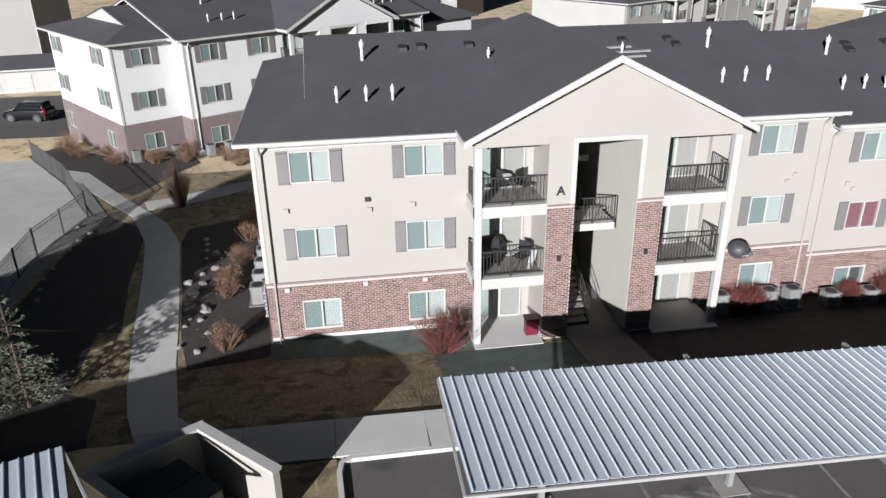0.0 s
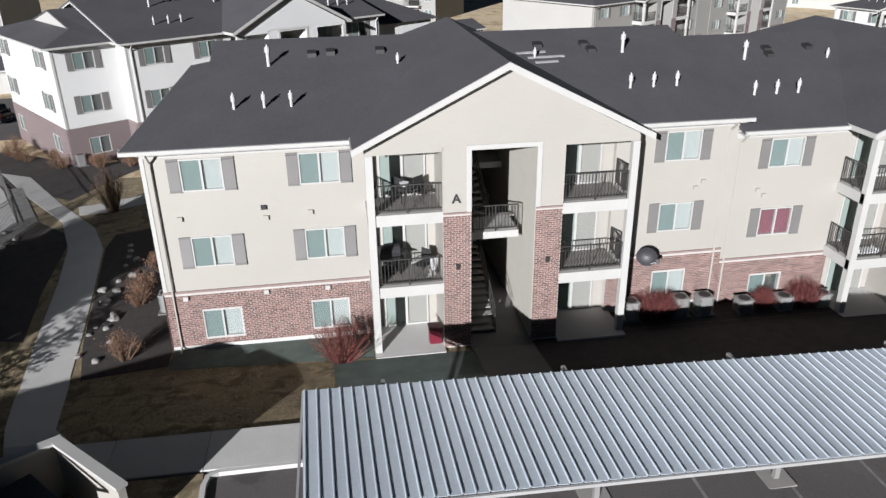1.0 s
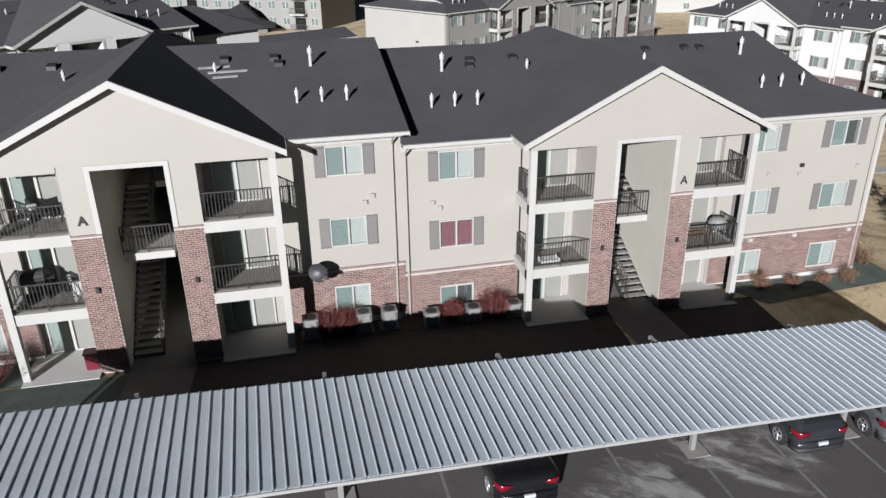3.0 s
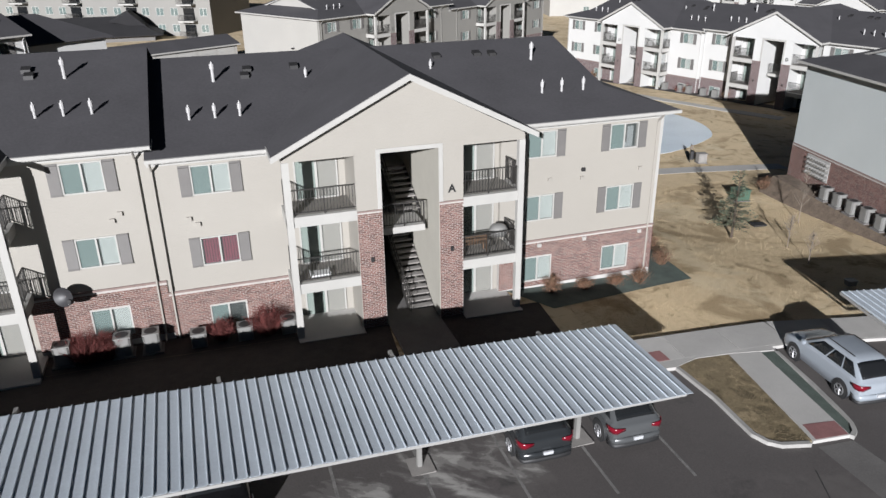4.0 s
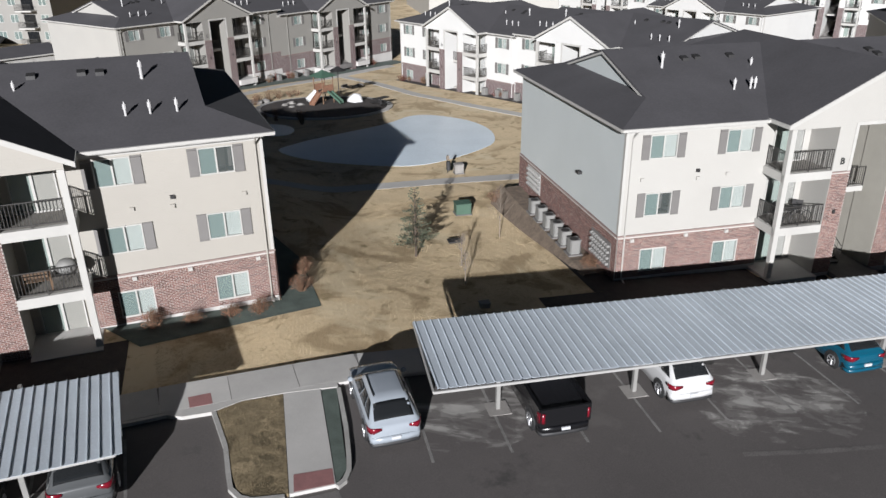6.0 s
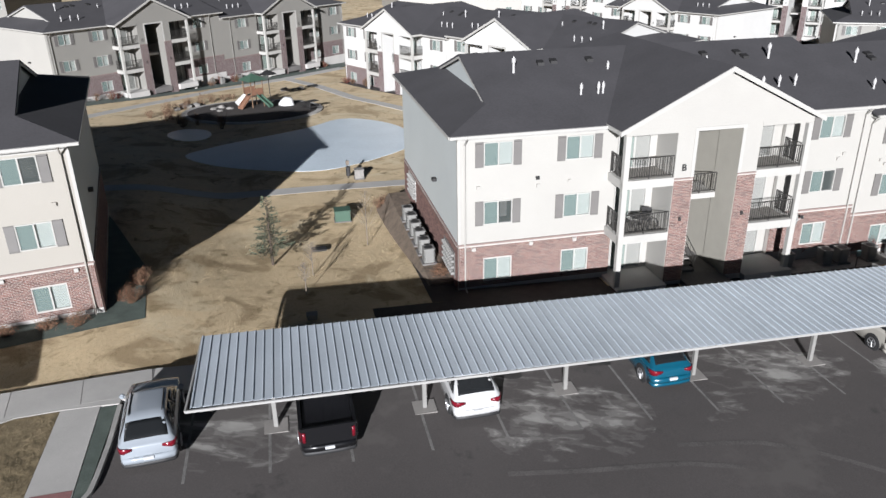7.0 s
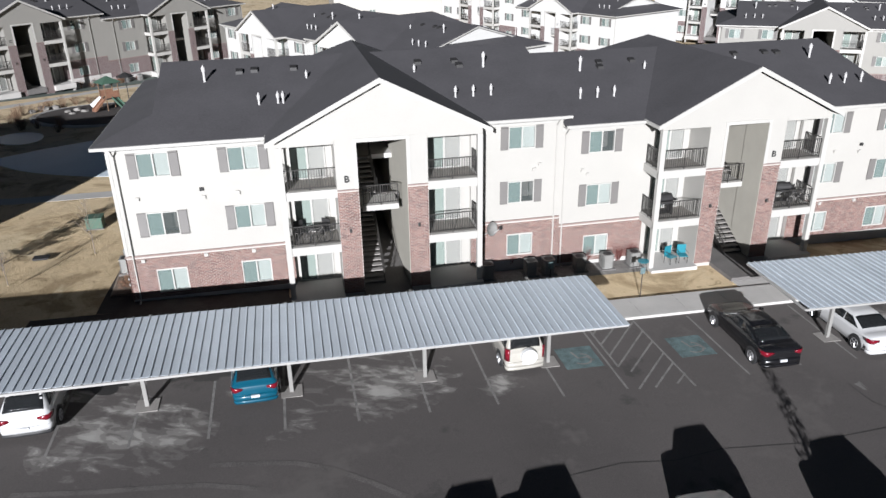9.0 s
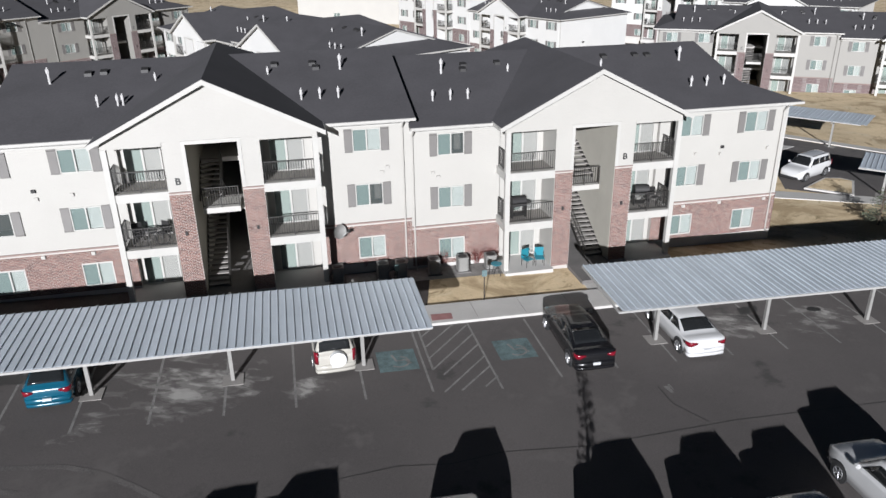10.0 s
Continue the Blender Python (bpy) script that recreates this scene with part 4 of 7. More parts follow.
def end_wing(root, w, y0, siding):
    """A set-back one-window wing at the building's end, under its own lower hipped roof."""
    bm, lo, x0 = bmesh.new(), bmesh.new(), -w
    hh = [(x0 + 1.3, x0 + 2.75, a, b) for a, b in WIN]
    T = Matrix.Translation((0, y0, 0))
    part("wing_wall", pierced(bm, x0, 0.0, 0.0, 0.22, 2.47, EAVE, hh), M[siding], root, at=T)
    part("wing_brick_wall", pierced(lo, x0, 0.0, -0.05, 0.22, -1.2, 2.47, hh), M["brick_tex"], root, at=T)
    for k, (a, b) in enumerate(WIN):
        window(root, 0, a, b, k > 0).matrix_basis = T @ Matrix.Translation((x0 + 2.03, 0, a))
    d = DEP - y0 - 1.0
    E = Matrix.Translation((x0, y0 + d, 0)) @ Matrix.Rotation(radians(-90), 4, "Z")
    cols = (1.6, d - 2.6)
    eh = [(c - 0.725, c + 0.725, a, b) for c in cols for a, b in WIN]
    part("wing_end_wall", pierced(bmesh.new(), 0.0, d, 0.0, 0.22, 2.47, EAVE, eh), M[siding], root, at=E)
    part("wing_end_brick_wall", pierced(bmesh.new(), 0.0, d, -0.05, 0.22, -1.2, 2.47, eh), M["brick_tex"], root, at=E)
    for c in cols:
        for k, (a, b) in enumerate(WIN):
            window(root, 0, a, b, k > 0).matrix_basis = E @ Matrix.Translation((c, 0, a))
    part("corner_board", boxes((x0 - 0.03, x0 + 0.12, y0 - 0.03, y0 + 0.12, 2.47, EAVE)), M["trim"], root)
    ra, rb, rz = y0 - 0.5, DEP - 0.5, EAVE + 1.75
    m = (ra + rb) / 2
    roof = bmesh.new()
    slab(roof, [(x0 - 0.5, ra, EAVE), (0, ra, EAVE), (0, m, rz), (x0 + 2.2, m, rz), (x0 + 2.2, ra + 2.7, EAVE + 0.75)], 0.13)
    slab(roof, [(x0 - 0.5, rb, EAVE), (0, rb, EAVE), (0, m, rz), (x0 + 2.2, m, rz), (x0 + 2.2, rb - 2.7, EAVE + 0.75)], 0.13)
    slab(roof, [(x0 - 0.5, ra, EAVE), (x0 + 2.2, ra + 2.7, EAVE + 0.75), (x0 + 2.2, rb - 2.7, EAVE + 0.75), (x0 - 0.5, rb, EAVE)], 0.13)
    part("wing_roof", roof, M["shingle"], root)
    part("wing_gablet", prism(bmesh.new(), [(ra + 2.75, EAVE + 0.65), (rb - 2.75, EAVE + 0.65), (m, rz - 0.1)], x0 + 2.22, x0 + 2.3, "x"), M["trim"], root)
    part("wing_gutter", boxes((x0 - 0.5, 0, ra - 0.1, ra, EAVE - 0.14, EAVE - 0.01)), M["trim"], root)
    part("wing_gutter", boxes((x0 - 0.6, x0 - 0.5, ra, rb, EAVE - 0.14, EAVE - 0.01)), M["trim"], root)


end_wing(by_pool, 4.3, 1.7, "siding_w")
part("rear_wing_wall", boxes((LEN, LEN + 7.5, 1.5, 12.0, -1.2, 7.0)), M["siding_w"], by_pool)
bm = bmesh.new()
for ya, yb in ((1.0, 6.75), (12.5, 6.75)):
    slab(bm, [(LEN, ya, 7.0), (LEN + 8.0, ya, 7.0), (LEN + 4.2, yb, 8.9), (LEN, yb, 8.9)], 0.13)
slab(bm, [(LEN + 8.0, 1.0, 7.0), (LEN + 8.0, 12.5, 7.0), (LEN + 4.2, 6.75, 8.9)], 0.13)
part("rear_wing_roof", bm, M["shingle"], by_pool)
FAR = False


# ---- vehicles ----
def loft(bm, rings, closed_ends=True):
    rows = [[bm.verts.new(p) for p in r] for r in rings]
    n = len(rows[0])
    for a, b in zip(rows, rows[1:]):
        for i in range(n):
            bm.faces.new((a[i], a[(i + 1) % n], b[(i + 1) % n], b[i]))
    if closed_ends:
        bm.faces.new(rows[0][::-1])
        bm.faces.new(rows[-1])
    return bm


def rounded(w, y0, y1, z, r, n=4):
    """A rounded rectangle in plan at height z."""
    pts = []
    for cx, cy, a0 in ((w - r, y1 - r, 0), (-w + r, y1 - r, 90), (-w + r, y0 + r, 180), (w - r, y0 + r, 270)):
        for i in range(n + 1):
            a = radians(a0 + 90 * i / n)
            pts.append((cx + r * math.cos(a), cy + r * math.sin(a), z))
    return pts


def section(y, w, z0, z1, n=20):
    pts = []
    for i in range(n):
        a = 2 * math.pi * i / n
        c, s = math.cos(a), math.sin(a)
        pts.append((w * math.copysign(abs(c) ** 0.42, c), y, (z0 + z1) / 2 + (z1 - z0) / 2 * math.copysign(abs(s) ** 0.55, s)))
    return pts


SILVER, BLACK, WHITE = (0.30, 0.31, 0.33), (0.007, 0.007, 0.008), (0.47, 0.47, 0.47)
CARS = {
    # length, width, height, belt, bonnet z, boot z, cabin (rear low, rear top, front top, front low)
    "suv": (4.35, 1.85, 1.62, 1.05, 0.98, 1.02, (-2.1, -1.42, 0.15, 1.0)),
    "hatch": (4.35, 1.8, 1.48, 0.98, 0.92, 0.98, (-2.05, -1.45, 0.25, 1.05)),
    "boxy": (4.3, 1.8, 1.72, 1.08, 1.02, 1.06, (-2.05, -1.9, 0.35, 0.95)),
    "sedan": (4.95, 1.88, 1.46, 0.99, 0.95, 1.02, (-1.95, -0.85, 0.2, 1.15)),
    "coupe": (4.75, 1.86, 1.38, 0.95, 0.93, 0.98, (-1.7, -0.75, 0.1, 0.9)),
    "large_suv": (4.95, 1.98, 1.86, 1.18, 1.1, 1.14, (-2.38, -2.05, 0.3, 1.05)),
    "pickup": (5.6, 1.96, 1.82, 1.18, 1.12, 1.1, (-0.55, -0.35, 0.95, 1.55)),
}


def skin(name, rows, material, root, lift=0.0):
    """A thin curved piece on a car: rows of points, pushed outwards by lift along the normals, 12 mm thick."""
    bm = bmesh.new()
    grid = [[bm.verts.new(p) for p in r] for r in rows]
    for ra, rb in zip(grid, grid[1:]):
        for i in range(len(ra) - 1):
            bm.faces.new((ra[i], ra[i + 1], rb[i + 1], rb[i]))
    bm.normal_update()
    mid = sum((v.co for v in bm.verts), Vector()) / len(bm.verts)
    sign = 1 if sum(f.normal.dot(mid - Vector((0, mid.y * 0.6, 0.5))) for f in bm.faces) > 0 else -1
    for v in bm.verts:
        v.co += v.normal * sign * lift
    r = bmesh.ops.extrude_face_region(bm, geom=bm.faces[:])
    inner = [v for v in r["geom"] if isinstance(v, bmesh.types.BMVert)]
    for v in inner:
        v.co -= v.normal * sign * 0.012
    return part(name, bm, material, root, smooth=True)


def car(kind, color, x, y, heading, label, spare=False, z=None):
    ln, wd, ht, belt, bonnet, boot, (c0, c1, c2, c3) = CARS[kind]
    w = wd / 2
    root = thing("car", pose(x, y, gz(x, y) + 0.006 if z is None else z, 0, 0, heading), label, "car", "parked cars")
    pm = paint("car_paint", color, 0.25, 0.5 if 0.5 < sum(color) < 0.8 else 0.0, 0.9 if sum(color) > 0.15 else 0.35)
    r, f = -ln / 2, ln / 2
    # half width, lowest and shoulder height along the length
    st = [(r, 0.80, 0.40, boot - 0.16), (r + 0.05, 0.90, 0.30, boot - 0.07), (r + 0.18, 0.965, 0.24, boot - 0.015), (r + 0.5, 0.99, 0.2, belt), (0.0, 1.0, 0.2, belt - 0.01), (c3, 1.0, 0.2, bonnet + 0.01), (f - 0.75, 0.985, 0.2, bonnet - 0.05), (f - 0.3, 0.94, 0.22, bonnet - 0.13), (f - 0.1, 0.86, 0.27, bonnet - 0.24), (f, 0.72, 0.34, bonnet - 0.40)]
    sy = [q[0] for q in st]
    half_w, low, shoulder = (lambda q, k=k: float(np.interp(q, sy, [row[k] for row in st])) for k in (1, 2, 3))
    rise = lambda q: float(np.interp(q, (c0, c1, (c1 + c2) / 2, c2, c3), (0, 0.955, 1, 0.965, 0))) if c0 < q < c3 else 0.0
    tuck = 0.19 if kind in ("boxy", "large_suv", "pickup") else 0.25

    def ring(q):
        """One side of the cross-section at q, from the sill over the shoulder to the roof's middle."""
        k, zb, zl, g = half_w(q) * w, shoulder(q), low(q), rise(q)
        up, flat = (ht - zb) * g, 0.035 * (1 - g)
        base, top = k - 0.055, k - 0.055 - tuck * g
        return [(k * 0.8, zl), (k * 0.96, zl + 0.07), (k, 0.5 * (zl + zb)), (k * 0.99, zb - 0.09), (k - 0.02, zb - 0.025), (base - 0.02 * (1 - g), zb), (base + (top - base) * 0.5 - 0.03 * (1 - g), zb + up * 0.43), (top - 0.10 * (1 - g), zb + up * 0.85 + flat * 0.4), (top - 0.035 - 0.14 * (1 - g), zb + up * 0.94 + flat * 0.6), (top - 0.12 - 0.16 * (1 - g), zb + up * 0.985 + flat * 0.8), (top * 0.45, zb + up + flat), (0.0, zb + up * 1.008 + flat)]

    ys_ = sorted({*sy, *np.linspace(c0 + 0.001, c1, 5).tolist(), *np.linspace(c1, c2, 5).tolist(), *np.linspace(c2, c3 - 0.001, 5).tolist(), *np.linspace(c3, f - 0.3, 4).tolist()})
    rings = []
    for q in ys_:
        side_ = ring(q)
        rings.append([(px, q, pz) for px, pz in side_] + [(-px, q, pz) for px, pz in side_[-2::-1]])
    part("body", loft(bmesh.new(), rings), pm, root, smooth=True)

    def over(q, u):
        """A point on the roof side of the skin at q, u from -1 to 1 across the glass."""
        pts = ring(q)[7:]
        ax_ = abs(u) * (pts[0][0] - 0.012)
        return (math.copysign(ax_, u), q, float(np.interp(ax_, [p[0] for p in pts[::-1]], [p[1] for p in pts[::-1]])))

    for name, qa, qb, ka, kb in (("windscreen", c3, c2, 0.10, 0.94), ("rear_window", c0, c1, 0.16 if kind != "pickup" else 0.1, 0.86)):
        rows = []
        for t_ in np.linspace(ka, kb, 5):
            q = qa + (qb - qa) * float(t_)
            rows.append([over(q, float(u)) for u in np.linspace(-0.97, 0.97, 9)])
        skin(name, rows, M["tinted"], root, 0.008)
    cuts = ((0.05, 0.28), (0.31, 0.58), (0.61, 0.95)) if kind in ("suv", "boxy", "hatch", "large_suv") else ((0.04, 0.44), (0.48, 0.95)) if kind != "pickup" else ((0.08, 0.46), (0.5, 0.94))
    for s in (-1, 1):
        for a, b in cuts:
            rows = []
            for h_ in (0.12, 0.5, 0.86):
                ya_, yb_ = c0 + (c1 - c0) * h_ + 0.06, c3 + (c2 - c3) * h_ - 0.06
                row = []
                for m_ in np.linspace(a, b, 4):
                    q = ya_ + (yb_ - ya_) * float(m_)
                    zb = shoulder(q)
                    k = half_w(q) * w - 0.055
                    row.append((s * (k - tuck * h_ * 1.02), q, zb + (ht - zb) * 0.85 * h_))
                rows.append(row)
            skin("side_window", rows, M["tinted"], root, 0.012)
    R = 0.34 if kind not in ("pickup",) else 0.38
    wheel = shared(("tyre", R), lambda: mesh_of("tyre", loft(bmesh.new(), [[(q, rr * math.cos(a), rr * math.sin(a)) for a in np.linspace(0, 2 * math.pi, 20, endpoint=False)] for q, rr in ((-0.11, R - 0.05), (-0.1, R - 0.01), (0.1, R - 0.01), (0.11, R - 0.05))]), M["tyre"]))

    def make_rim():
        b = bmesh.new()
        loft(b, [[(q, rr * math.cos(a), rr * math.sin(a)) for a in np.linspace(0, 2 * math.pi, 20, endpoint=False)] for q, rr in ((0.1, R * 0.68), (0.125, R * 0.66), (0.125, R * 0.58), (0.09, R * 0.56))])
        for k in range(5):
            a = 2 * math.pi * k / 5
            bar(b, (0.105, 0, 0), (0.112, R * 0.6 * math.cos(a), R * 0.6 * math.sin(a)), 0.03, 5)
        return mesh_of("rim", b, M["rim"])

    rim = shared(("rim", R), make_rim)
    arch = shared(("arch", R), lambda: mesh_of("wheel_arch", bar(bmesh.new(), (-0.1, 0, 0.02), (0.015, 0, 0.02), R + 0.055, 20), M["black_plastic"]))
    for s in (-1, 1):
        for q in (r + 0.85, f - 0.9):
            turn = Matrix.Rotation(0 if s > 0 else math.pi, 4, "Z")
            part("wheel_arch", arch, None, root, at=Matrix.Translation((s * (w - 0.01), q, R)) @ turn)
            tw = part("wheel", wheel, None, root, at=Matrix.Translation((s * (w - 0.09), q, R)) @ turn)
            part("rim", rim, None, tw)
        if kind in ("boxy", "pickup"):
            zl_, zh_ = belt - 0.42, belt - 0.02 if kind == "pickup" else ht - 0.5
            plan = [(0.965, r + 0.22), (0.93, r + 0.09), (0.85, r + 0.0), (0.78, r - 0.012)]
        else:
            zl_, zh_ = boot - 0.27, boot - 0.06
            plan = [(0.995, r + 0.42), (0.975, r + 0.2), (0.905, r + 0.05), (0.80, r - 0.008), (0.5, r - 0.012)]
        n_ = len(plan)
        skin("tail_light", [[(s * w * k, q, zl_ + (zh_ - zl_) * (h_ if 0 < i < n_ - 1 or kind in ("boxy", "pickup") else 0.45 + 0.4 * h_)) for i, (k, q) in enumerate(plan)] for h_ in (0.0, 0.5, 1.0)], M["tail"], root, 0.05 if kind == "pickup" else 0.016)
        bm = boxes((s * (w - 0.42), s * (w - 0.12), f - 0.32, f - 0.1, bonnet - 0.36, bonnet - 0.2))
        bmesh.ops.bevel(bm, geom=bm.edges[:], offset=0.04, segments=2, affect="EDGES")
        part("headlight", bm, M["rim"], root)
        bm = boxes((s * (w - 0.02), s * (w + 0.16), c3 - 0.32, c3 - 0.14, belt - 0.02, belt + 0.14))
        bmesh.ops.bevel(bm, geom=bm.edges[:], offset=0.04, segments=2, affect="EDGES")
        part("mirror", bm, pm, root)
    wrap = [(-0.97, r + 0.34), (-0.93, r + 0.08), (-0.84, r - 0.03), (-0.4, r - 0.065), (0.4, r - 0.065), (0.84, r - 0.03), (0.93, r + 0.08), (0.97, r + 0.34)]
    dark_low = kind in ("suv", "pickup")
    for nm_, za_, zb_, mt_ in (("rear_bumper", 0.36, 0.58, pm), ("bumper_trim", 0.22, 0.36, M["black_plastic"] if dark_low else pm)):
        skin(nm_, [[(k * w, q + (0.03 if h_ == zb_ else 0), h_) for k, q in wrap] for h_ in (za_, (za_ + zb_) / 2, zb_)], mt_, root, 0.004)
    bm = boxes((-w + 0.2, w - 0.2, f - 0.2, f + 0.03, 0.28, 0.46))
    part("front_bumper", bm, M["black_plastic"], root)
    part("licence_plate", boxes((-0.16, 0.16, r - 0.1, r - 0.03, 0.46 if kind != "pickup" else 0.42, 0.57 if kind != "pickup" else 0.53)), M["plate"], root)
    if kind == "pickup":
        part("bed_liner", boxes((-w + 0.13, w - 0.13, r + 0.12, c0 - 0.08, boot - 0.02, boot + 0.012)), M["black_plastic"], root)
        for s in (-1, 1):
            part("bed_rail", boxes((s * (w - 0.14), s * (w - 0.02), r + 0.05, c0 - 0.02, boot - 0.3, boot + 0.2)), pm, root)
        part("tailgate", boxes((-w + 0.06, w - 0.06, r - 0.02, r + 0.07, 0.62, boot + 0.2)), pm, root)
    if spare:
        bm = bar(bmesh.new(), (0.1, r + 0.02, 0.85), (0.1, r - 0.2, 0.85), 0.34, 20)
        bmesh.ops.bevel(bm, geom=[e for e in bm.edges if len(e.link_faces) == 2 and e.calc_face_angle(0) > 1], offset=0.05, segments=2, affect="EDGES")
        part("spare_wheel_cover", bm, M["white_plastic"], root)
    if kind in ("suv", "boxy", "large_suv"):
        for s in (-1, 1):
            part("roof_rail", bar(bmesh.new(), (s * (w - tuck - 0.15), c1 + 0.15, ht + 0.005), (s * (w - tuck - 0.15), c2 - 0.1, ht + 0.005), 0.02, 6), M["dark_metal"], root)
    return root



car("suv", (0.065, 0.068, 0.07), 36.25, -9.75, -2, "silver compact SUV parked under the carport end")
car("suv", (0.02, 0.022, 0.024), 33.15, -9.6, -2, "dark grey SUV parked under the carport")
car("sedan", BLACK, 23.3, -9.8, -1, "black sedan parked under the carport roof")
car("suv", (0.25, 0.275, 0.305), 45.95, -10.2, -6, "silver crossover SUV parked beside the kerb island")
car("pickup", (0.006, 0.006, 0.007), 51.78, -11.12, -9, "black pickup truck with open cargo bed")
car("suv", WHITE, 57.12, -11.8, -9, "white crossover SUV parked under the carport")
car("hatch", (0.004, 0.06, 0.10), 65.05, -12.65, -9, "bright teal hatchback parked under the carport")
car("boxy", (0.34, 0.325, 0.29), 75.9, -14.25, -9, "beige SUV with white spare wheel cover", spare=True)
car("sedan", BLACK, 86.3, -17.75, -12, "black sedan with dusty paint in open bay")
car("coupe", WHITE, 91.4, -18.7, -12, "white two-door coupe at the carport edge")
car("boxy", WHITE, 116.1, -2.65, 102, "white boxy hatchback parked on the side road")
car("boxy", BLACK, -24.3, 46.2, 75, "black SUV parked before the low garages")
for x_, y_, k_, c_, l_ in ((67.2, -27.9, "large_suv", (0.2, 0.2, 0.22), "grey SUV parked across the aisle"), (69.9, -28.1, "large_suv", BLACK, "large dark SUV parked across the aisle"), (76.35, -27.6, "boxy", WHITE, "white SUV parked across the aisle"), (80.4, -30.35, "large_suv", BLACK, "black SUV parked across the aisle"), (83.6, -31.2, "large_suv", SILVER, "silver SUV parked across the aisle"), (86.3, -31.9, "large_suv", (0.05, 0.06, 0.08), "dark blue SUV parked across the aisle"), (90.35, -30.7, "large_suv", WHITE, "white SUV with dark glass parked across aisle")):
    car(k_, c_, x_, y_, -12, l_)


# ---- plants and rocks ----
def leaf_quads(bm, centre, size, count, rnd, spread, flat=1.0):
    for _ in range(count):
        p = Vector(centre) + Vector((rnd.gauss(0, spread), rnd.gauss(0, spread), rnd.gauss(0, spread * flat)))
        a, b = Vector((rnd.uniform(-1, 1), rnd.uniform(-1, 1), rnd.uniform(-0.7, 0.7))).normalized() * size, Vector((rnd.uniform(-1, 1), rnd.uniform(-1, 1), rnd.uniform(-0.7, 0.7))).normalized() * size * 0.5
        bm.faces.new([bm.verts.new(q) for q in (p - a, p + b, p + a)])


def spruce(x, y, h, r, seed, label, thick=1.0, foot=0.35):
    rnd = random.Random(seed)
    root = thing("spruce_tree", (x, y, gz(x, y)), label, "tree", "spruce trees")
    part("trunk", bar(bmesh.new(), (0, 0, -0.1), (0, 0, h * 0.97), 0.085, 7, 0.012), M["bark"], root)
    tw, nd = bmesh.new(), bmesh.new()
    z = foot
    while z < h * 0.97:
        f = (1 - z / h) / (1 - foot / h)
        for k in range(max(3, int(9 * (0.4 + f)))):
            a = rnd.uniform(0, 2 * math.pi)
            ln = r * (f ** 0.85) * rnd.uniform(0.6, 1.12) + 0.06
            tip = Vector((math.cos(a) * ln, math.sin(a) * ln, z + ln * rnd.uniform(-0.08, 0.28)))
            base = Vector((0, 0, z))
            bar(tw, base, tip, 0.014, 3, 0.005)
            for j in range(int(4 + ln * 14)):
                t = rnd.uniform(0.22, 1.03)
                p = base.lerp(tip, t)
                side = Vector((-math.sin(a), math.cos(a), 0)) * rnd.uniform(-1, 1) * 0.16 * ln
                d = (tip - base).normalized() * rnd.uniform(0.05, 0.15) + side * 0.6 + Vector((0, 0, rnd.uniform(-0.05, 0.07)))
                q = p + side * 0.5
                up = Vector((rnd.uniform(-1, 1), rnd.uniform(-1, 1), rnd.uniform(-1, 1))) * 0.035 * thick
                nd.faces.new([nd.verts.new(v) for v in (q, q + d + up, q + d * 0.9 - up)])
        z += rnd.uniform(0.1, 0.2)
    tagged(part("limb_work", tw, M["bark"], root), kind="stuff")
    tagged(part("foliage", nd, M["needle"], root), kind="stuff")
    return root


def shrub(name, x, y, h, r, seed, material, label, leaves=0, leaf=None, count=90, z=None):
    rnd = random.Random(seed)
    root = thing(name, (x, y, gz(x, y) if z is None else z), label, "shrub", "shrubs")
    bm, lf = bmesh.new(), bmesh.new()
    for _ in range(count):
        a, lean = rnd.uniform(0, 2 * math.pi), rnd.random() ** 0.7
        ln = h * rnd.uniform(0.65, 1.08)
        base = Vector((math.cos(a), math.sin(a), 0)) * r * 0.25 * lean
        tip = Vector((math.cos(a) * r * lean, math.sin(a) * r * lean, ln * (1 - 0.35 * lean)))
        mid = base.lerp(tip, 0.5) + Vector((rnd.gauss(0, 0.04), rnd.gauss(0, 0.04), 0.04))
        bar(bm, base, mid, 0.011, 3, 0.008)
        bar(bm, mid, tip, 0.008, 3, 0.003)
        for _ in range(2):
            p = mid.lerp(tip, rnd.random())
            bar(bm, p, p + Vector((rnd.gauss(0, 0.12), rnd.gauss(0, 0.12), rnd.uniform(0.08, 0.25))), 0.006, 3, 0.002)
        if leaves:
            leaf_quads(lf, mid.lerp(tip, rnd.random()), 0.05, leaves, rnd, 0.1)
    tagged(part("twig_mass", bm, material, root), kind="stuff")
    if leaves:
        tagged(part("foliage", lf, leaf, root), kind="stuff")
    else:
        lf.free()
    return root


def sapling(x, y, h, seed, label):
    rnd = random.Random(seed)
    root = thing("bare_tree", (x, y, gz(x, y)), label, "tree", "bare trees")
    bm = bmesh.new()
    bar(bm, (0, 0, -0.1), (0.03, 0.02, h), 0.035, 6, 0.008)
    for k in range(26):
        z = h * rnd.uniform(0.3, 0.95)
        a, ln = rnd.uniform(0, 6.28), (h - z) * 0.5 + 0.15
        tip = Vector((math.cos(a) * ln * 0.6, math.sin(a) * ln * 0.6, z + ln * 0.8))
        bar(bm, (0, 0, z), tip, 0.013, 4, 0.004)
        for _ in range(3):
            p = Vector((0, 0, z)).lerp(tip, rnd.uniform(0.3, 1))
            bar(bm, p, p + Vector((rnd.gauss(0, 0.15), rnd.gauss(0, 0.15), rnd.uniform(0.05, 0.3))), 0.006, 3, 0.002)
    part("trunk", bm, M["pale_bark"], root)
    return root


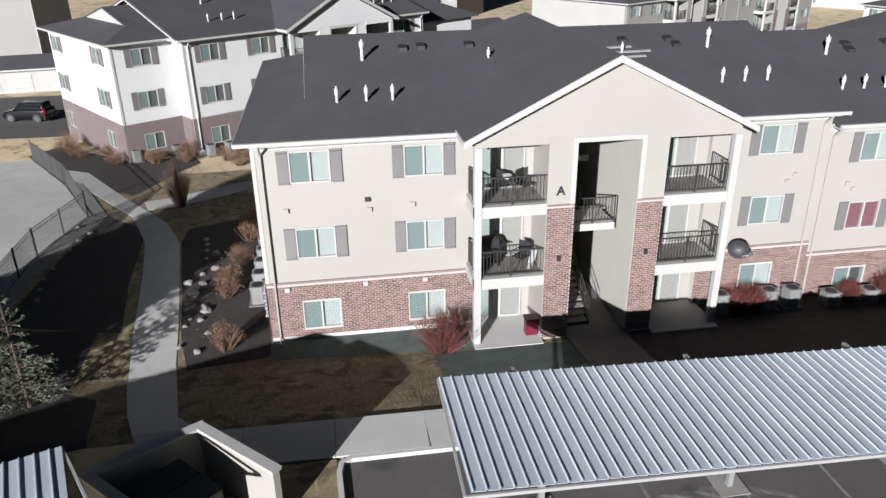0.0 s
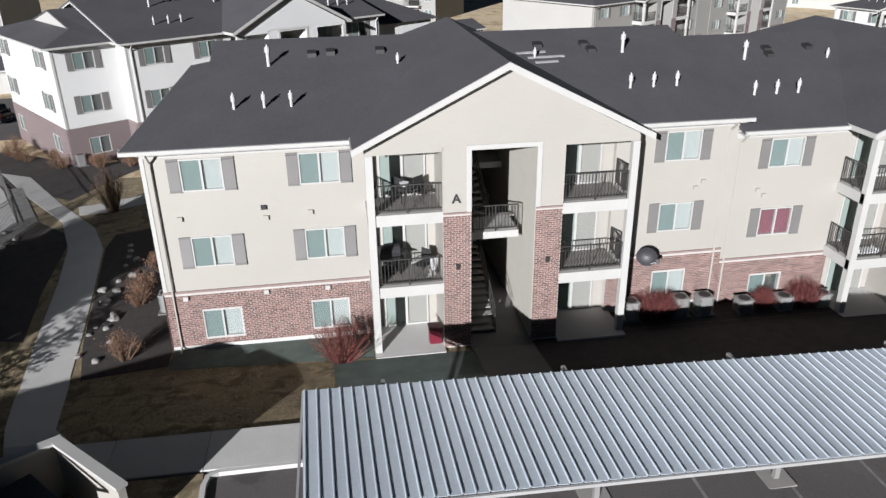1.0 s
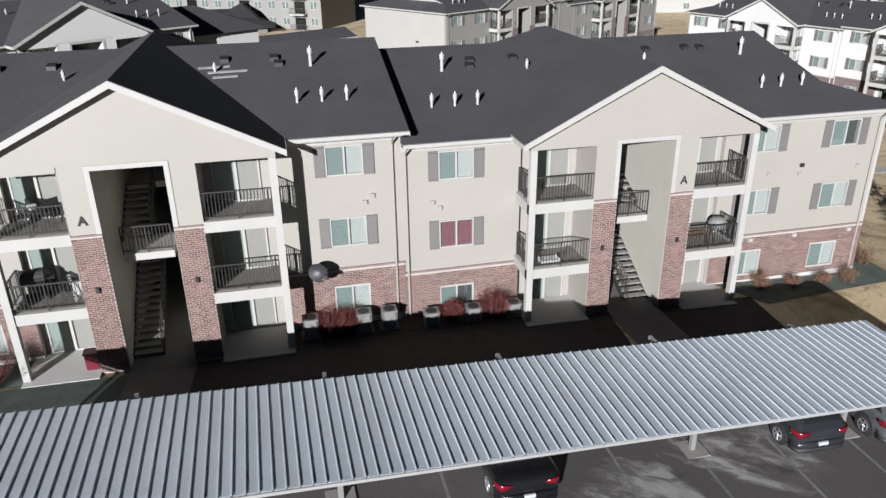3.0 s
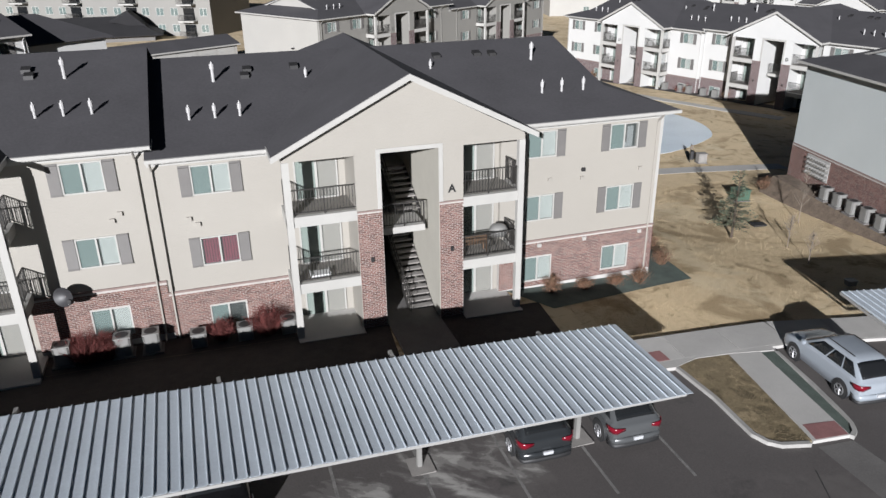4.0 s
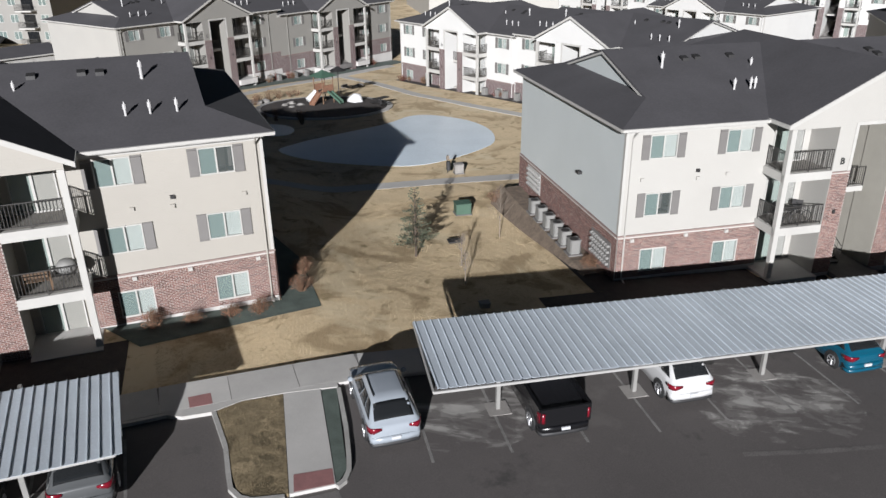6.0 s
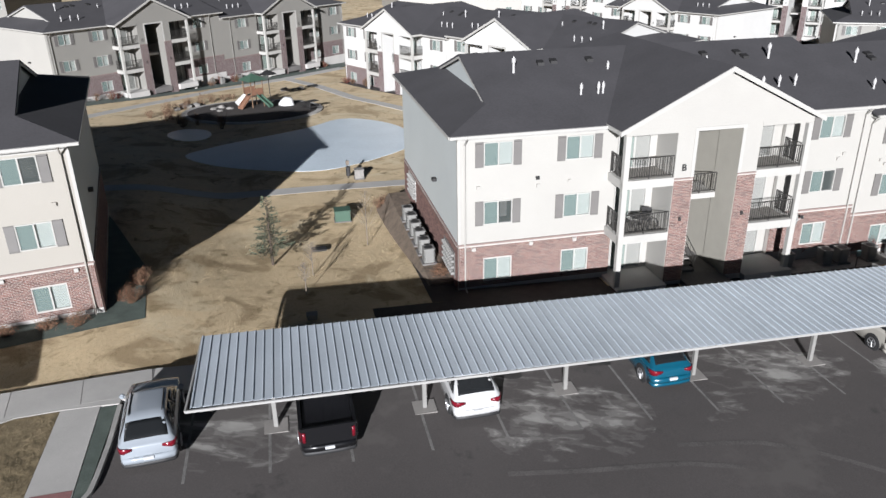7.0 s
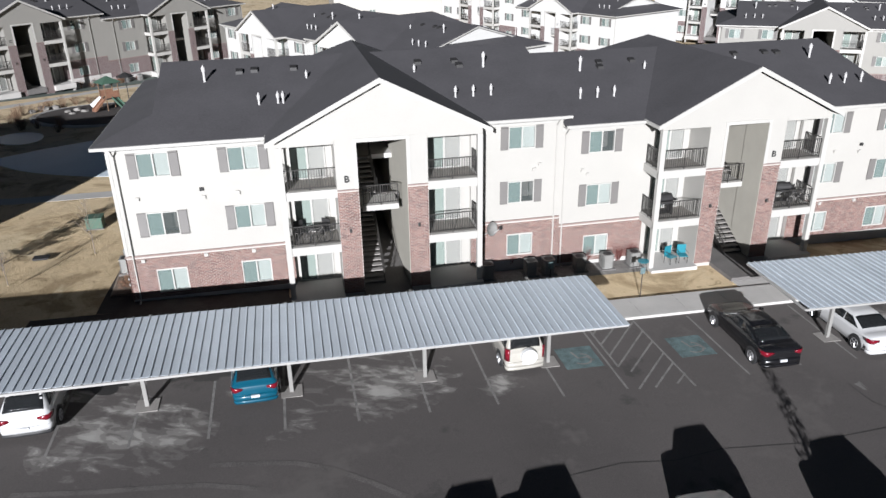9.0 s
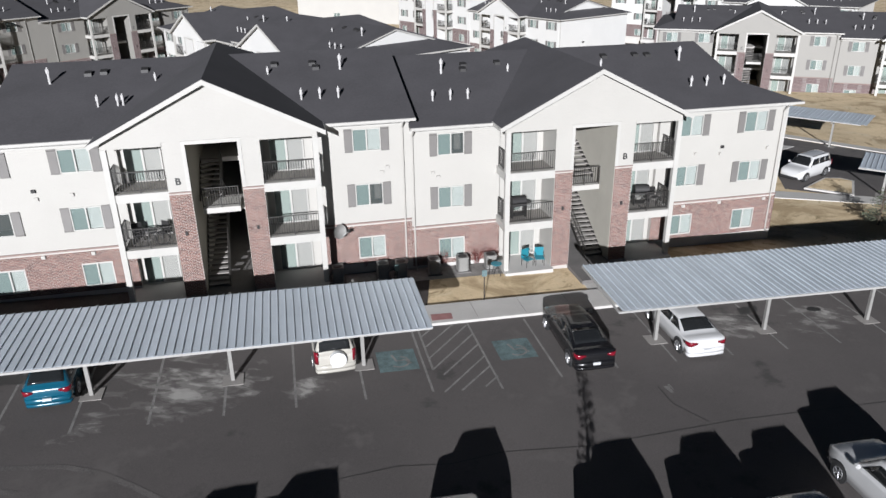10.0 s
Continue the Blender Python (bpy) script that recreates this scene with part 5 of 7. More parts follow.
def rock(x, y, s, seed, mat="rock"):
    rnd = random.Random(seed)
    bm = bmesh.new()
    bmesh.ops.create_icosphere(bm, subdivisions=2, radius=s)
    for v in bm.verts:
        v.co *= 0.8 + 0.35 * noise.noise(v.co * (1.6 / s) + Vector((seed * 3.1, 0, 0))) + 0.08 * rnd.random()
        v.co.z *= 0.6
    ob = part("rock", bm, M[mat], None, at=Matrix.Translation((x, y, gz(x, y) + s * 0.25)))
    return tagged(ob, "pale rough landscape rock in a planting bed", "rock", "rocks")


# ---- side path, pool yard and planting west of the first building ----
draped("path", [(-1.6, -6.6), (-2.62, -5.3), (-3.0, -3.4), (-3.45, -1.2), (-3.85, 1.9), (-4.45, 5.9), (-5.2, 10.6), (-6.4, 13.8), (-9.9, 19.2), (-13.6, 25.5), (-16.0, 27.05), (-12.3, 20.9), (-8.5, 15.2), (-6.95, 10.9), (-6.25, 6.9), (-5.46, 1.1), (-4.85, -2.6), (-4.25, -4.9), (-3.5, -7.0), (-3.1, -7.9)], 0.03, 0.1, M["concrete"], "curving pale concrete footpath beside the planting bed", "path")
draped("branch_path", [(-7.9, 16.3), (-6.4, 16.6), (-2.2, 19.4), (8, 26.5), (7.2, 28.1), (-2.5, 21.4), (-6.8, 18.5), (-8.4, 17.9)], 0.026, 0.1, M["concrete"], "concrete footpath branching towards the white building", "path")
draped("planting_bed", [(-3.6, 0.9), (-3.0, -1.6), (-0.06, -1.2), (-0.06, 14.5), (-5.0, 12.5), (-5.1, 10.6), (-4.35, 5.9)], 0.02, 0.0, M["mulch"], "dark mulch planting bed with rocks and shrubs", "planting bed")
draped("pool_deck", [(-11.9, 3.0), (-11.9, 10.0), (-11.0, 15.6), (-14.2, 22.5), (-18.7, 30.0), (-36, 30), (-36, -2), (-12, -2)], 0.05, 0.1, M["concrete"], "pale concrete pool deck inside a fence", "pool deck")
draped("rock_border", [(-11.85, 3.0), (-11.85, 10.0), (-10.95, 15.7), (-14.1, 22.6), (-13.3, 23.0), (-9.9, 15.6), (-10.6, 11.0), (-11.1, 7.0), (-11.2, 3.0)], 0.04, 0.1, M["rock"], "strip of pale river rock along the fence", "gravel strip")
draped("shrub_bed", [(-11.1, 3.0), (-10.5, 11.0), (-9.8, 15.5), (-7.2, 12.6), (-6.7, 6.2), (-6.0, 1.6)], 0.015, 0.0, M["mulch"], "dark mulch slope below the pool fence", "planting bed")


def fence(points, h, label):
    root = thing("fence", Matrix(), label, "fence", "pool fence")
    pic = mesh_of("picket", boxes((-0.009, 0.009, -0.009, 0.009, 0.06, h - 0.02)), M["rail"])
    pst = mesh_of("fence_post", boxes((-0.035, 0.035, -0.035, 0.035, -0.2, h + 0.06)), M["rail"])
    for a, b in zip(points, points[1:]):
        a, b = Vector(a), Vector(b)
        d = (b - a).length
        za, zb = gz(*a), gz(*b)
        n = max(1, round(d / 2.3))
        for i in range(n + 1):
            p = a.lerp(b, i / n)
            part("fence_post", pst, None, root, at=(p.x, p.y, za + (zb - za) * i / n))
        m = round(d / 0.115)
        for i in range(1, m):
            p = a.lerp(b, i / m)
            part("picket", pic, None, root, at=(p.x, p.y, za + (zb - za) * i / m))
        bm = bmesh.new()
        for z in (0.12, h - 0.2, h - 0.02):
            bar(bm, (a.x, a.y, za + z), (b.x, b.y, zb + z), 0.018, 4)
        part("rail", bm, M["rail"], root)
    return root


fence([(-11.8, 0.5), (-11.8, 10.0), (-10.95, 15.6), (-14.1, 22.5), (-18.6, 30.0)], 1.5, "black steel picket fence round the pool deck")
spruce(-7.7, -3.4, 4.3, 1.25, 5, "blue-green spruce by the footpath")
spruce(52.64, 4.2, 4.2, 1.15, 8, "young spruce with bare lower trunk on dry lawn", 1.2, 0.7)
spruce(112.3, -12.2, 2.7, 1.0, 9, "small spruce near the side road")
# unseen dense spruces, added west of the view to shade footpath and beds
for i, (x, y, h, r) in enumerate([(-12.4, -5.4, 8.6, 2.3), (-13.6, -3.0, 9.6, 2.5), (-12.8, -0.8, 8.2, 2.2), (-15.4, -5.6, 10.5, 2.6), (-16.4, -2.4, 10.5, 2.7), (-14.9, -0.2, 9.5, 2.4), (-13.9, -8.0, 9.5, 2.3), (-17.8, -5.8, 11.0, 2.7), (-16.2, -8.8, 10.5, 2.5)]):
    spruce(x, y, h, r, 150 + i, "unseen spruce added to shade the footpath", 4.5)
sapling(58.4, 5.2, 3.4, 2, "thin bare sapling on the lawn")
sapling(54.3, 1.6, 1.9, 3, "small bare shrub-like sapling on lawn")
sapling(53.4, -0.9, 1.7, 4, "small bare sapling at the lawn shadow")
spruce(78.2, -32.2, 4.4, 0.55, 6, "thin young evergreen beside the parking aisle")
for i, (x, y, h, r) in enumerate([(-1.75, -0.4, 1.25, 0.75), (-2.2, 5.2, 1.15, 0.7), (-1.8, 7.4, 1.15, 0.75), (-1.7, 10.2, 1.15, 0.75), (-2.1, 4.0, 1.0, 0.6), (-1.7, 12.5, 1.1, 0.7)]):
    shrub("dry_shrub", x, y, h, r, 20 + i, M["twig_brown"], "russet dry-leaved shrub in the mulch bed", 8, M["dry_leaf"])
shrub("red_shrub", 6.35, -1.9, 1.75, 1.3, 41, M["twig_red"], "dark red twiggy shrub with brown leaf remains", 3, M["dry_leaf"], 260)
for i, (x, y, h, r) in enumerate([(18.9, -0.85, 1.35, 1.0), (19.6, -0.8, 1.2, 0.7), (23.9, -0.8, 1.0, 0.6), (25.7, -0.85, 1.35, 0.9)]):
    shrub("red_twig_shrub", x, y, h, r, 50 + i, M["twig_red"], "bright red bare twig shrub against brick", count=260)
for i, (x, y) in enumerate([(79.8, -6.6), (84.0, -7.5), (85.9, -7.9), (86.6, -8.1)]):
    shrub("red_twig_shrub", x, y, 1.2, 0.6, 60 + i, M["twig_red"], "red bare twig shrub by the brick wall", count=110)
for i, (x, y, s) in enumerate([(38.6, -0.75, 0.55), (45.4, 0.6, 0.55), (45.9, 2.5, 0.6), (60.3, -1.6, 0.5), (61.3, 11.6, 0.7)]):
    shrub("dry_shrub", x, y, s * 1.6, s * 1.1, 70 + i, M["twig_brown"], "small russet shrub in the gravel bed", 10, M["dry_leaf"], 70)
for i, (x, y, s) in enumerate([(40.25, -0.9, 0.35), (41.9, -0.9, 0.38), (43.1, -1.0, 0.5)]):
    shrub("small_shrub", x, y, s * 1.5, s * 1.2, 80 + i, M["twig_brown"], "low clipped dry shrub in green gravel", 12, M["dry_leaf"], 50)
shrub("ornamental_grass", -6.1, 16.6, 3.0, 1.0, 90, M["twig_brown"], "tall brown ornamental grass clump by the path", 3, M["dry_leaf"], 220)
for i, (x, y, h) in enumerate([(-17.3, 33.8, 1.4), (-9.6, 27.2, 1.3), (-7.4, 28.0, 1.8), (-4.6, 27.0, 1.2), (-3.6, 25.4, 1.2), (-2.6, 26.2, 1.0), (-12.2, 27.5, 1.0)]):
    shrub("dry_shrub", x, y, h, 0.9, 95 + i, M["twig_brown"], "dry grey-brown shrub beside the white building", 8, M["dry_leaf"])
rr = random.Random(4)
for i in range(20):
    f = i / 19
    rock(-3.9 + 0.9 * f + rr.gauss(0, 0.4), 10.5 - 11.5 * f + rr.gauss(0, 0.5), rr.uniform(0.1, 0.3), i)
for i in range(10):
    rock(-10.6 + rr.gauss(0, 0.25), 4 + 1.1 * i, rr.uniform(0.12, 0.22), 30 + i)
# mulch-dark sheet; its colour also carries the deep shade below the white building
draped("shade_bed", [(-18.2, 34.0), (-19.5, 31.5), (-14.6, 23.4), (-9.3, 19.4), (-7.4, 24.6), (-6.4, 26.6), (-7.3, 29.2), (-10.8, 28.0)], 0.015, 0.0, M["mulch"], "dark mulch sheet below the white building, shade put into its colour", "planting bed")
for i in range(9):
    shrub("dry_shrub", -17.5 + 1.25 * i + rr.gauss(0, 0.3), 32.0 - 0.62 * i + rr.gauss(0, 0.5), rr.uniform(0.7, 1.2), 0.7, 180 + i, M["twig_brown"], "dry grey-brown shrub beside the white building", 8, M["dry_leaf"], 60)
# soil and the shade lying on it, both put into one dark colour
draped("shade_bed", [(-11.2, 2.6), (-6.95, 2.0), (-6.85, -2.6), (-5.6, -3.4), (-5.0, -6.6), (-8.6, -7.2), (-11.5, -1)], 0.012, 0.0, M["mulch"], "dark soil sheet beside the footpath, shade put into its colour", "planting bed")


# ---- trash enclosure and its carport ----
root = thing("trash_enclosure", Matrix(), "cream walled trash enclosure with pale cap", "enclosure")
P1, P2, P3 = Vector((-1.26, -8.49)), Vector((0.78, -10.53)), Vector((-3.77, -9.98))
P4 = P2 + (P3 - P1)
for a, b, nm, dz in ((P1, P2, "wall", 0.0), (P3, P1, "wall", -0.006), (P3, P4, "wall", -0.012)):
    d = (b - a).normalized()
    n = Vector((-d.y, d.x)) * 0.1
    for z0_, z1_, ww, mt, nn in ((0.3, 2.5 + dz, 1.0, M["siding_a"], nm), (2.5 + dz, 2.6 + dz, 1.5, M["trim"], "cap")):
        bm = bmesh.new()
        prism(bm, [tuple(a + n * ww), tuple(a - n * ww), tuple(b - n * ww + d * 0.1 * ww), tuple(b + n * ww + d * 0.1 * ww)], z0_, z1_, "z")
        part(nn, bm, mt, root)
bin_ = thing("dumpster", pose(-1.6, -10.5, gz(-1.6, -10.5) + 0.12, 0, 0, -47), "dark steel dumpster inside the enclosure", "dumpster")
part("bin", boxes((-0.9, 0.9, -0.7, 0.7, 0.1, 1.3)), M["dark_metal"], bin_)
part("lid", boxes((-0.92, -0.02, -0.72, 0.72, 1.3, 1.34), (0.02, 0.92, -0.72, 0.72, 1.3, 1.34)), M["black_plastic"], bin_)
u = Vector((0.94, 0.34)).normalized()
v = Vector((0.484, -0.875)).normalized()
A_ = Vector((-4.08, -10.07))
B_ = A_ - u * 24
carport((B_.x, B_.y, 3.55), (A_.x, A_.y, 3.55), ((B_ + v * 4.7).x, (B_ + v * 4.7).y, 3.55), ((A_ + v * 4.7).x, (A_ + v * 4.7).y, 3.55), [tuple(A_ - u * k + v * 3.2) for k in (2.5, 8.0, 13.5, 19.0)], "galvanised ribbed metal carport west of the enclosure")

# ---- kerb island ----
ISLAND = [(40.38, -8.2), (41.33, -7.94), (42.79, -8.02), (41.88, -13.38), (40.88, -13.2), (40.45, -12.7), (40.4, -11.88)]
draped("island_lawn", ISLAND, 0.13, 0.2, M["rough_grass"], "dry grass strip in the kerb island", "lawn")
draped("island_walk", [(42.8, -8.0), (44.15, -8.2), (43.33, -13.52), (41.9, -13.42)], 0.135, 0.2, M["concrete"], "concrete ramp walk crossing the kerb island", "sidewalk")
draped("tactile_pad", [(42.2, -12.6), (42.04, -13.38), (43.3, -13.47), (43.42, -12.75)], 0.142, 0.02, M["red_paint"], "red tactile paving at the ramp foot", "paving")
draped("island_gravel", [(44.16, -8.3), (44.74, -8.33), (43.85, -12.9), (43.36, -13.5)], 0.125, 0.2, M["gravel"], "green-grey gravel strip in the kerb island", "gravel strip")
draped("island_kerb", strip([(40.27, -8.25), (40.4, -10.37), (40.3, -11.83), (40.27, -12.5), (40.47, -12.98), (40.8, -13.24), (41.75, -13.46)], 0.16), 0.15, 0.3, M["kerb"], "worn concrete kerb round the island", "kerb")
draped("island_kerb", strip([(44.81, -8.35), (44.44, -10.67), (44.08, -12.34), (43.9, -13.0), (43.65, -13.4), (43.35, -13.58)], 0.16), 0.15, 0.3, M["kerb"], "worn concrete kerb beside the gravel strip", "kerb")
draped("ramp_pan", [(41.95, -13.6), (43.35, -13.66), (43.9, -22), (42.0, -22)], 0.01, 0.0, M["pan"], "grey concrete drainage pan across the asphalt", "paving")
draped("tactile_pad", [(39.5, -7.7), (40.3, -7.72), (40.3, -7.0), (39.5, -7.0)], 0.156, 0.02, M["red_paint"], "red tactile paving at a kerb ramp", "paving")
draped("tactile_pad", [(80.95, -13.6), (81.95, -13.78), (82.1, -13.2), (81.1, -13.0)], 0.156, 0.02, M["red_paint"], "red tactile paving at a kerb ramp", "paving")

# ---- beds, slabs and walks before the buildings ----
draped("gravel_bed", [(0.0, -1.45), (7.55, -1.9), (7.55, -0.06), (0.0, -0.06)], 0.02, 0.0, M["gravel"], "green-grey gravel bed along the brick base", "gravel bed")
draped("gravel_bed", [(38.0, -2.3), (45.9, -1.3), (46.2, 4.5), (44.3, 14), (44.3, -0.06), (36.6, -0.06)], 0.02, 0.0, M["gravel"], "green-grey gravel bed round the building corner", "gravel bed")
draped("gravel_bed", [(6.0, -2.07), (11.28, -2.07), (11.28, -6.3), (7.2, -6.3), (6.05, -3.9)], 0.016, 0.0, M["gravel"], "green-grey gravel before the patio", "gravel bed")
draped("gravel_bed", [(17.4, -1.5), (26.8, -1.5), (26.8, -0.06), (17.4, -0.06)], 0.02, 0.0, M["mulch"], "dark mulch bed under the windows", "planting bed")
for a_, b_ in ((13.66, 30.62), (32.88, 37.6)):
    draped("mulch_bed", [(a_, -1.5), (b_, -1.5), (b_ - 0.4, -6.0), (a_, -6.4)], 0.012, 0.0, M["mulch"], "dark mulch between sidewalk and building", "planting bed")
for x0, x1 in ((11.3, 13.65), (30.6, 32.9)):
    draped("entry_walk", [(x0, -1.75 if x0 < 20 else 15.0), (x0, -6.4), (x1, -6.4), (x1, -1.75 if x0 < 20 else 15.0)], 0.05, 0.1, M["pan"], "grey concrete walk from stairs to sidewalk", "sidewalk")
MB = pose(60.54, -3.53, 0, 0, 0, math.degrees(-0.172))


def in_b(x, y):
    q = MB @ Vector((x, y, 0))
    return (q.x, q.y)


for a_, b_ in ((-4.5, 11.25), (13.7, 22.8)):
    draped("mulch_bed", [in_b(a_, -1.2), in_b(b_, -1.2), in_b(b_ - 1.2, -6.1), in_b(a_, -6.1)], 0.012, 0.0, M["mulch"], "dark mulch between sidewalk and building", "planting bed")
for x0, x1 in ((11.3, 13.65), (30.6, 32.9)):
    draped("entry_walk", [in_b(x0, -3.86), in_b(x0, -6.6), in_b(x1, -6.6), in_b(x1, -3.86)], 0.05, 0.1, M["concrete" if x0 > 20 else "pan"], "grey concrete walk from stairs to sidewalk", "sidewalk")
draped("gravel_bed", [in_b(-1.6, -1.2), in_b(7.5, -1.4), in_b(7.5, -0.06), in_b(-0.06, -0.06), in_b(-0.06, 14), in_b(-1.6, 14)], 0.02, 0.0, M["mulch"], "dark mulch bed with utility units along wall", "planting bed")
draped("gravel_bed", [in_b(17.4, -1.7), in_b(26.8, -1.7), in_b(26.8, -0.06), in_b(17.4, -0.06)], 0.02, 0.0, M["rock"], "grey river rock bed under the windows", "gravel bed")

bank = part("planting_bank", prism(bmesh.new(), [(-0.06, -1.16), (-1.25, -1.18), (-2.2, -2.3), (-2.2, -3.2), (-0.06, -3.2)], 0.8, 15.2, "y"), M["soil"], None, at=MB)
tagged(bank, "brown soil bank carrying the air conditioners", "planting bed", "", "structure")
for a_, b_ in ((26.82, 29.55), (33.94, 36.6)):
    draped("patio", [(a_, -2.05), (b_, -2.05), (b_, 0.25), (a_, 0.25)], 0.04, 0.1, M["concrete"], "concrete patio under the balcony", "patio")

# ---- courtyard ----
draped("plaza", [(51.0 + 2.0 * math.cos(a), 38.9 + 2.6 * math.sin(a)) for a in np.linspace(0, 2 * math.pi, 28, endpoint=False)], 0.045, 0.1, M["plaza"], "small round concrete pad beside the plaza", "plaza")
PLAZA = [(49.2, 30.5), (52.8, 26.5), (56.9, 24.0), (59.6, 23.0), (62.3, 23.5), (66.9, 25.8), (69.4, 27.7), (71.1, 32.2), (70.7, 37.4), (66.7, 41.8), (62.1, 37.6), (56.5, 35.3), (52.2, 33.4)]
for _ in range(2):
    PLAZA = [q for a_, b_ in zip(PLAZA, PLAZA[1:] + PLAZA[:1]) for q in ((a_[0] * 0.75 + b_[0] * 0.25, a_[1] * 0.75 + b_[1] * 0.25), (a_[0] * 0.25 + b_[0] * 0.75, a_[1] * 0.25 + b_[1] * 0.75))]
draped("plaza", PLAZA, 0.022, 0.1, M["plaza"], "pale rounded concrete plaza on the courtyard lawn", "plaza")
draped("court_path", strip([(36, 24.5), (43.5, 21.0), (51.9, 19.3), (56.8, 18.75), (60.2, 18.35), (63.6, 17.9), (68.0, 17.3)], 1.5), 0.014, 0.1, M["concrete"], "concrete path crossing the courtyard lawn", "path")
draped("court_path", strip([(38, 48.5), (47.6, 58.0), (56.3, 66.0), (66.0, 72.6), (77, 80)], 1.6), 0.03, 0.1, M["concrete"], "concrete path before the far building", "path")
draped("court_path", strip([(67, 73), (69.5, 64), (71, 53), (74, 44), (80, 31)], 1.5), 0.034, 0.1, M["concrete"], "concrete path beside the white building", "path")
pc = [(58.5 + 7.6 * math.cos(a), 48.5 + 7.0 * math.sin(a)) for a in np.linspace(0, 2 * math.pi, 28, endpoint=False)]
draped("play_kerb", pc, 0.14, 0.3, M["concrete"], "low concrete ring round the playground", "kerb")
draped("play_mulch", [(58.5 + (x - 58.5) * 0.92, 48.5 + (y - 48.5) * 0.92) for x, y in pc], 0.15, 0.02, M["mulch"], "dark wood-chip playground surface", "playground surface")
PG = thing("play_structure", pose(59.0, 50.5, gz(59, 50.5) + 0.15, 0, 0, 25), "climbing tower with green roof and slides", "play structure")
for sx in (-0.75, 0.75):
    for sy in (-0.75, 0.75):
        part("post", bar(bmesh.new(), (sx, sy, 0), (sx, sy, 3.0), 0.06, 8), M["twig_brown"], PG)
part("platform", boxes((-0.8, 0.8, -0.8, 0.8, 1.25, 1.35)), M["dark_metal"], PG)
bm = bmesh.new()
top = bm.verts.new((0, 0, 3.7))
cs = [bm.verts.new((x, y, 3.0)) for x, y in ((-1.15, -1.15), (1.15, -1.15), (1.15, 1.15), (-1.15, 1.15))]
for i in range(4):
    bm.faces.new((cs[i], cs[(i + 1) % 4], top))
bm.faces.new(cs[::-1])
part("roof", bm, M["green_box"], PG, "green pyramid roof")
part("umbrella_post", bar(bmesh.new(), (2.0, -0.2, 0), (2.0, -0.2, 3.5), 0.05, 8), M["dark_metal"], PG)
part("umbrella", bar(bmesh.new(), (2.0, -0.2, 3.35), (2.0, -0.2, 3.8), 1.0, 8, 0.1), M["dark_metal"], PG, "small dark sun shade")
part("crawl_tube", bar(bmesh.new(), (-1.9, 0.6, 0.5), (-0.8, 0.4, 1.3), 0.32, 12), M["white_plastic"], PG, "white plastic crawl tube")
for dx, dy, mt in ((-2.2, -0.5, "dry_leaf"), (0.6, -2.3, "green_box")):
    bm = bmesh.new()
    a, b = Vector((dx * 0.3, dy * 0.3, 1.35)), Vector((dx, dy, 0.2))
    d = (b - a).normalized()
    n = d.cross(Vector((0, 0, 1))).normalized()
    for s0, s1, h0 in ((-0.3, 0.3, 0), (-0.34, -0.28, 0.2), (0.28, 0.34, 0.2)):
        vs = [bm.verts.new(p + n * s + Vector((0, 0, h))) for p in (a, b) for s, h in ((s0, -0.05), (s1, -0.05), (s1, h0 + 0.02), (s0, h0 + 0.02))]
        for k in range(4):
            bm.faces.new((vs[k], vs[(k + 1) % 4], vs[4 + (k + 1) % 4], vs[4 + k]))
        bm.faces.new(vs[:4]), bm.faces.new(vs[4:])
    part("slide", bm, M[mt], PG)
for sy in (-0.78, 0.78):
    part("guard_panel", boxes((-0.7, 0.7, sy - 0.03, sy + 0.03, 1.4, 2.1)), M["dry_leaf"], PG)
dome = thing("play_boulder", pose(62.6, 50.2, gz(62.6, 50.2) + 0.1), "white moulded climbing boulder on wood chips", "play boulder")
bm = bmesh.new()
bmesh.ops.create_icosphere(bm, subdivisions=3, radius=1.1)
for q in bm.verts:
    q.co *= 0.85 + 0.25 * noise.noise(q.co * 1.3)
part("boulder", bm, M["white_plastic"], dome, smooth=True)
sw = thing("park_table", pose(64.3, 46.2, gz(64.3, 46.2), 0, 0, 25), "dark steel pedestal table beside the plaza", "table")
part("pedestal", bar(bmesh.new(), (0, 0, 0), (0, 0, 1.0), 0.09, 8), M["dark_metal"], sw)
part("tabletop", boxes((-0.95, 0.95, -0.38, 0.38, 1.0, 1.08)), M["dark_metal"], sw)
for sy_ in (-0.75, 0.75):
    part("bench", boxes((-0.9, 0.9, sy_ - 0.15, sy_ + 0.15, 0.5, 0.56), (-0.06, 0.06, min(0, sy_), max(0, sy_), 0.42, 0.5)), M["dark_metal"], sw)
for i, (x, y, s_) in enumerate([(54.5, 50.6, 0.5), (55.4, 51.4, 0.6), (55.0, 49.2, 0.45), (56.2, 50.2, 0.5), (52.0, 53.5, 0.7), (53.0, 54.2, 0.6), (50.8, 52.6, 0.5), (51.6, 54.6, 0.6), (64.5, 62.0, 0.6), (65.6, 61.2, 0.5), (66.6, 62.2, 0.6)]):
    rock(x, y, s_, 200 + i)
for i in range(20):
    a = math.pi * (0.55 + 0.8 * i / 19)
    shrub("dry_shrub", 58.5 + 9.3 * math.cos(a) + rr.gauss(0, 0.5), 48.5 + 8.8 * math.sin(a) + rr.gauss(0, 0.5), rr.uniform(0.8, 1.5), 0.7, 130 + i, M["twig_brown"], "dry grey shrub round the playground", 5, M["dry_leaf"], 40)

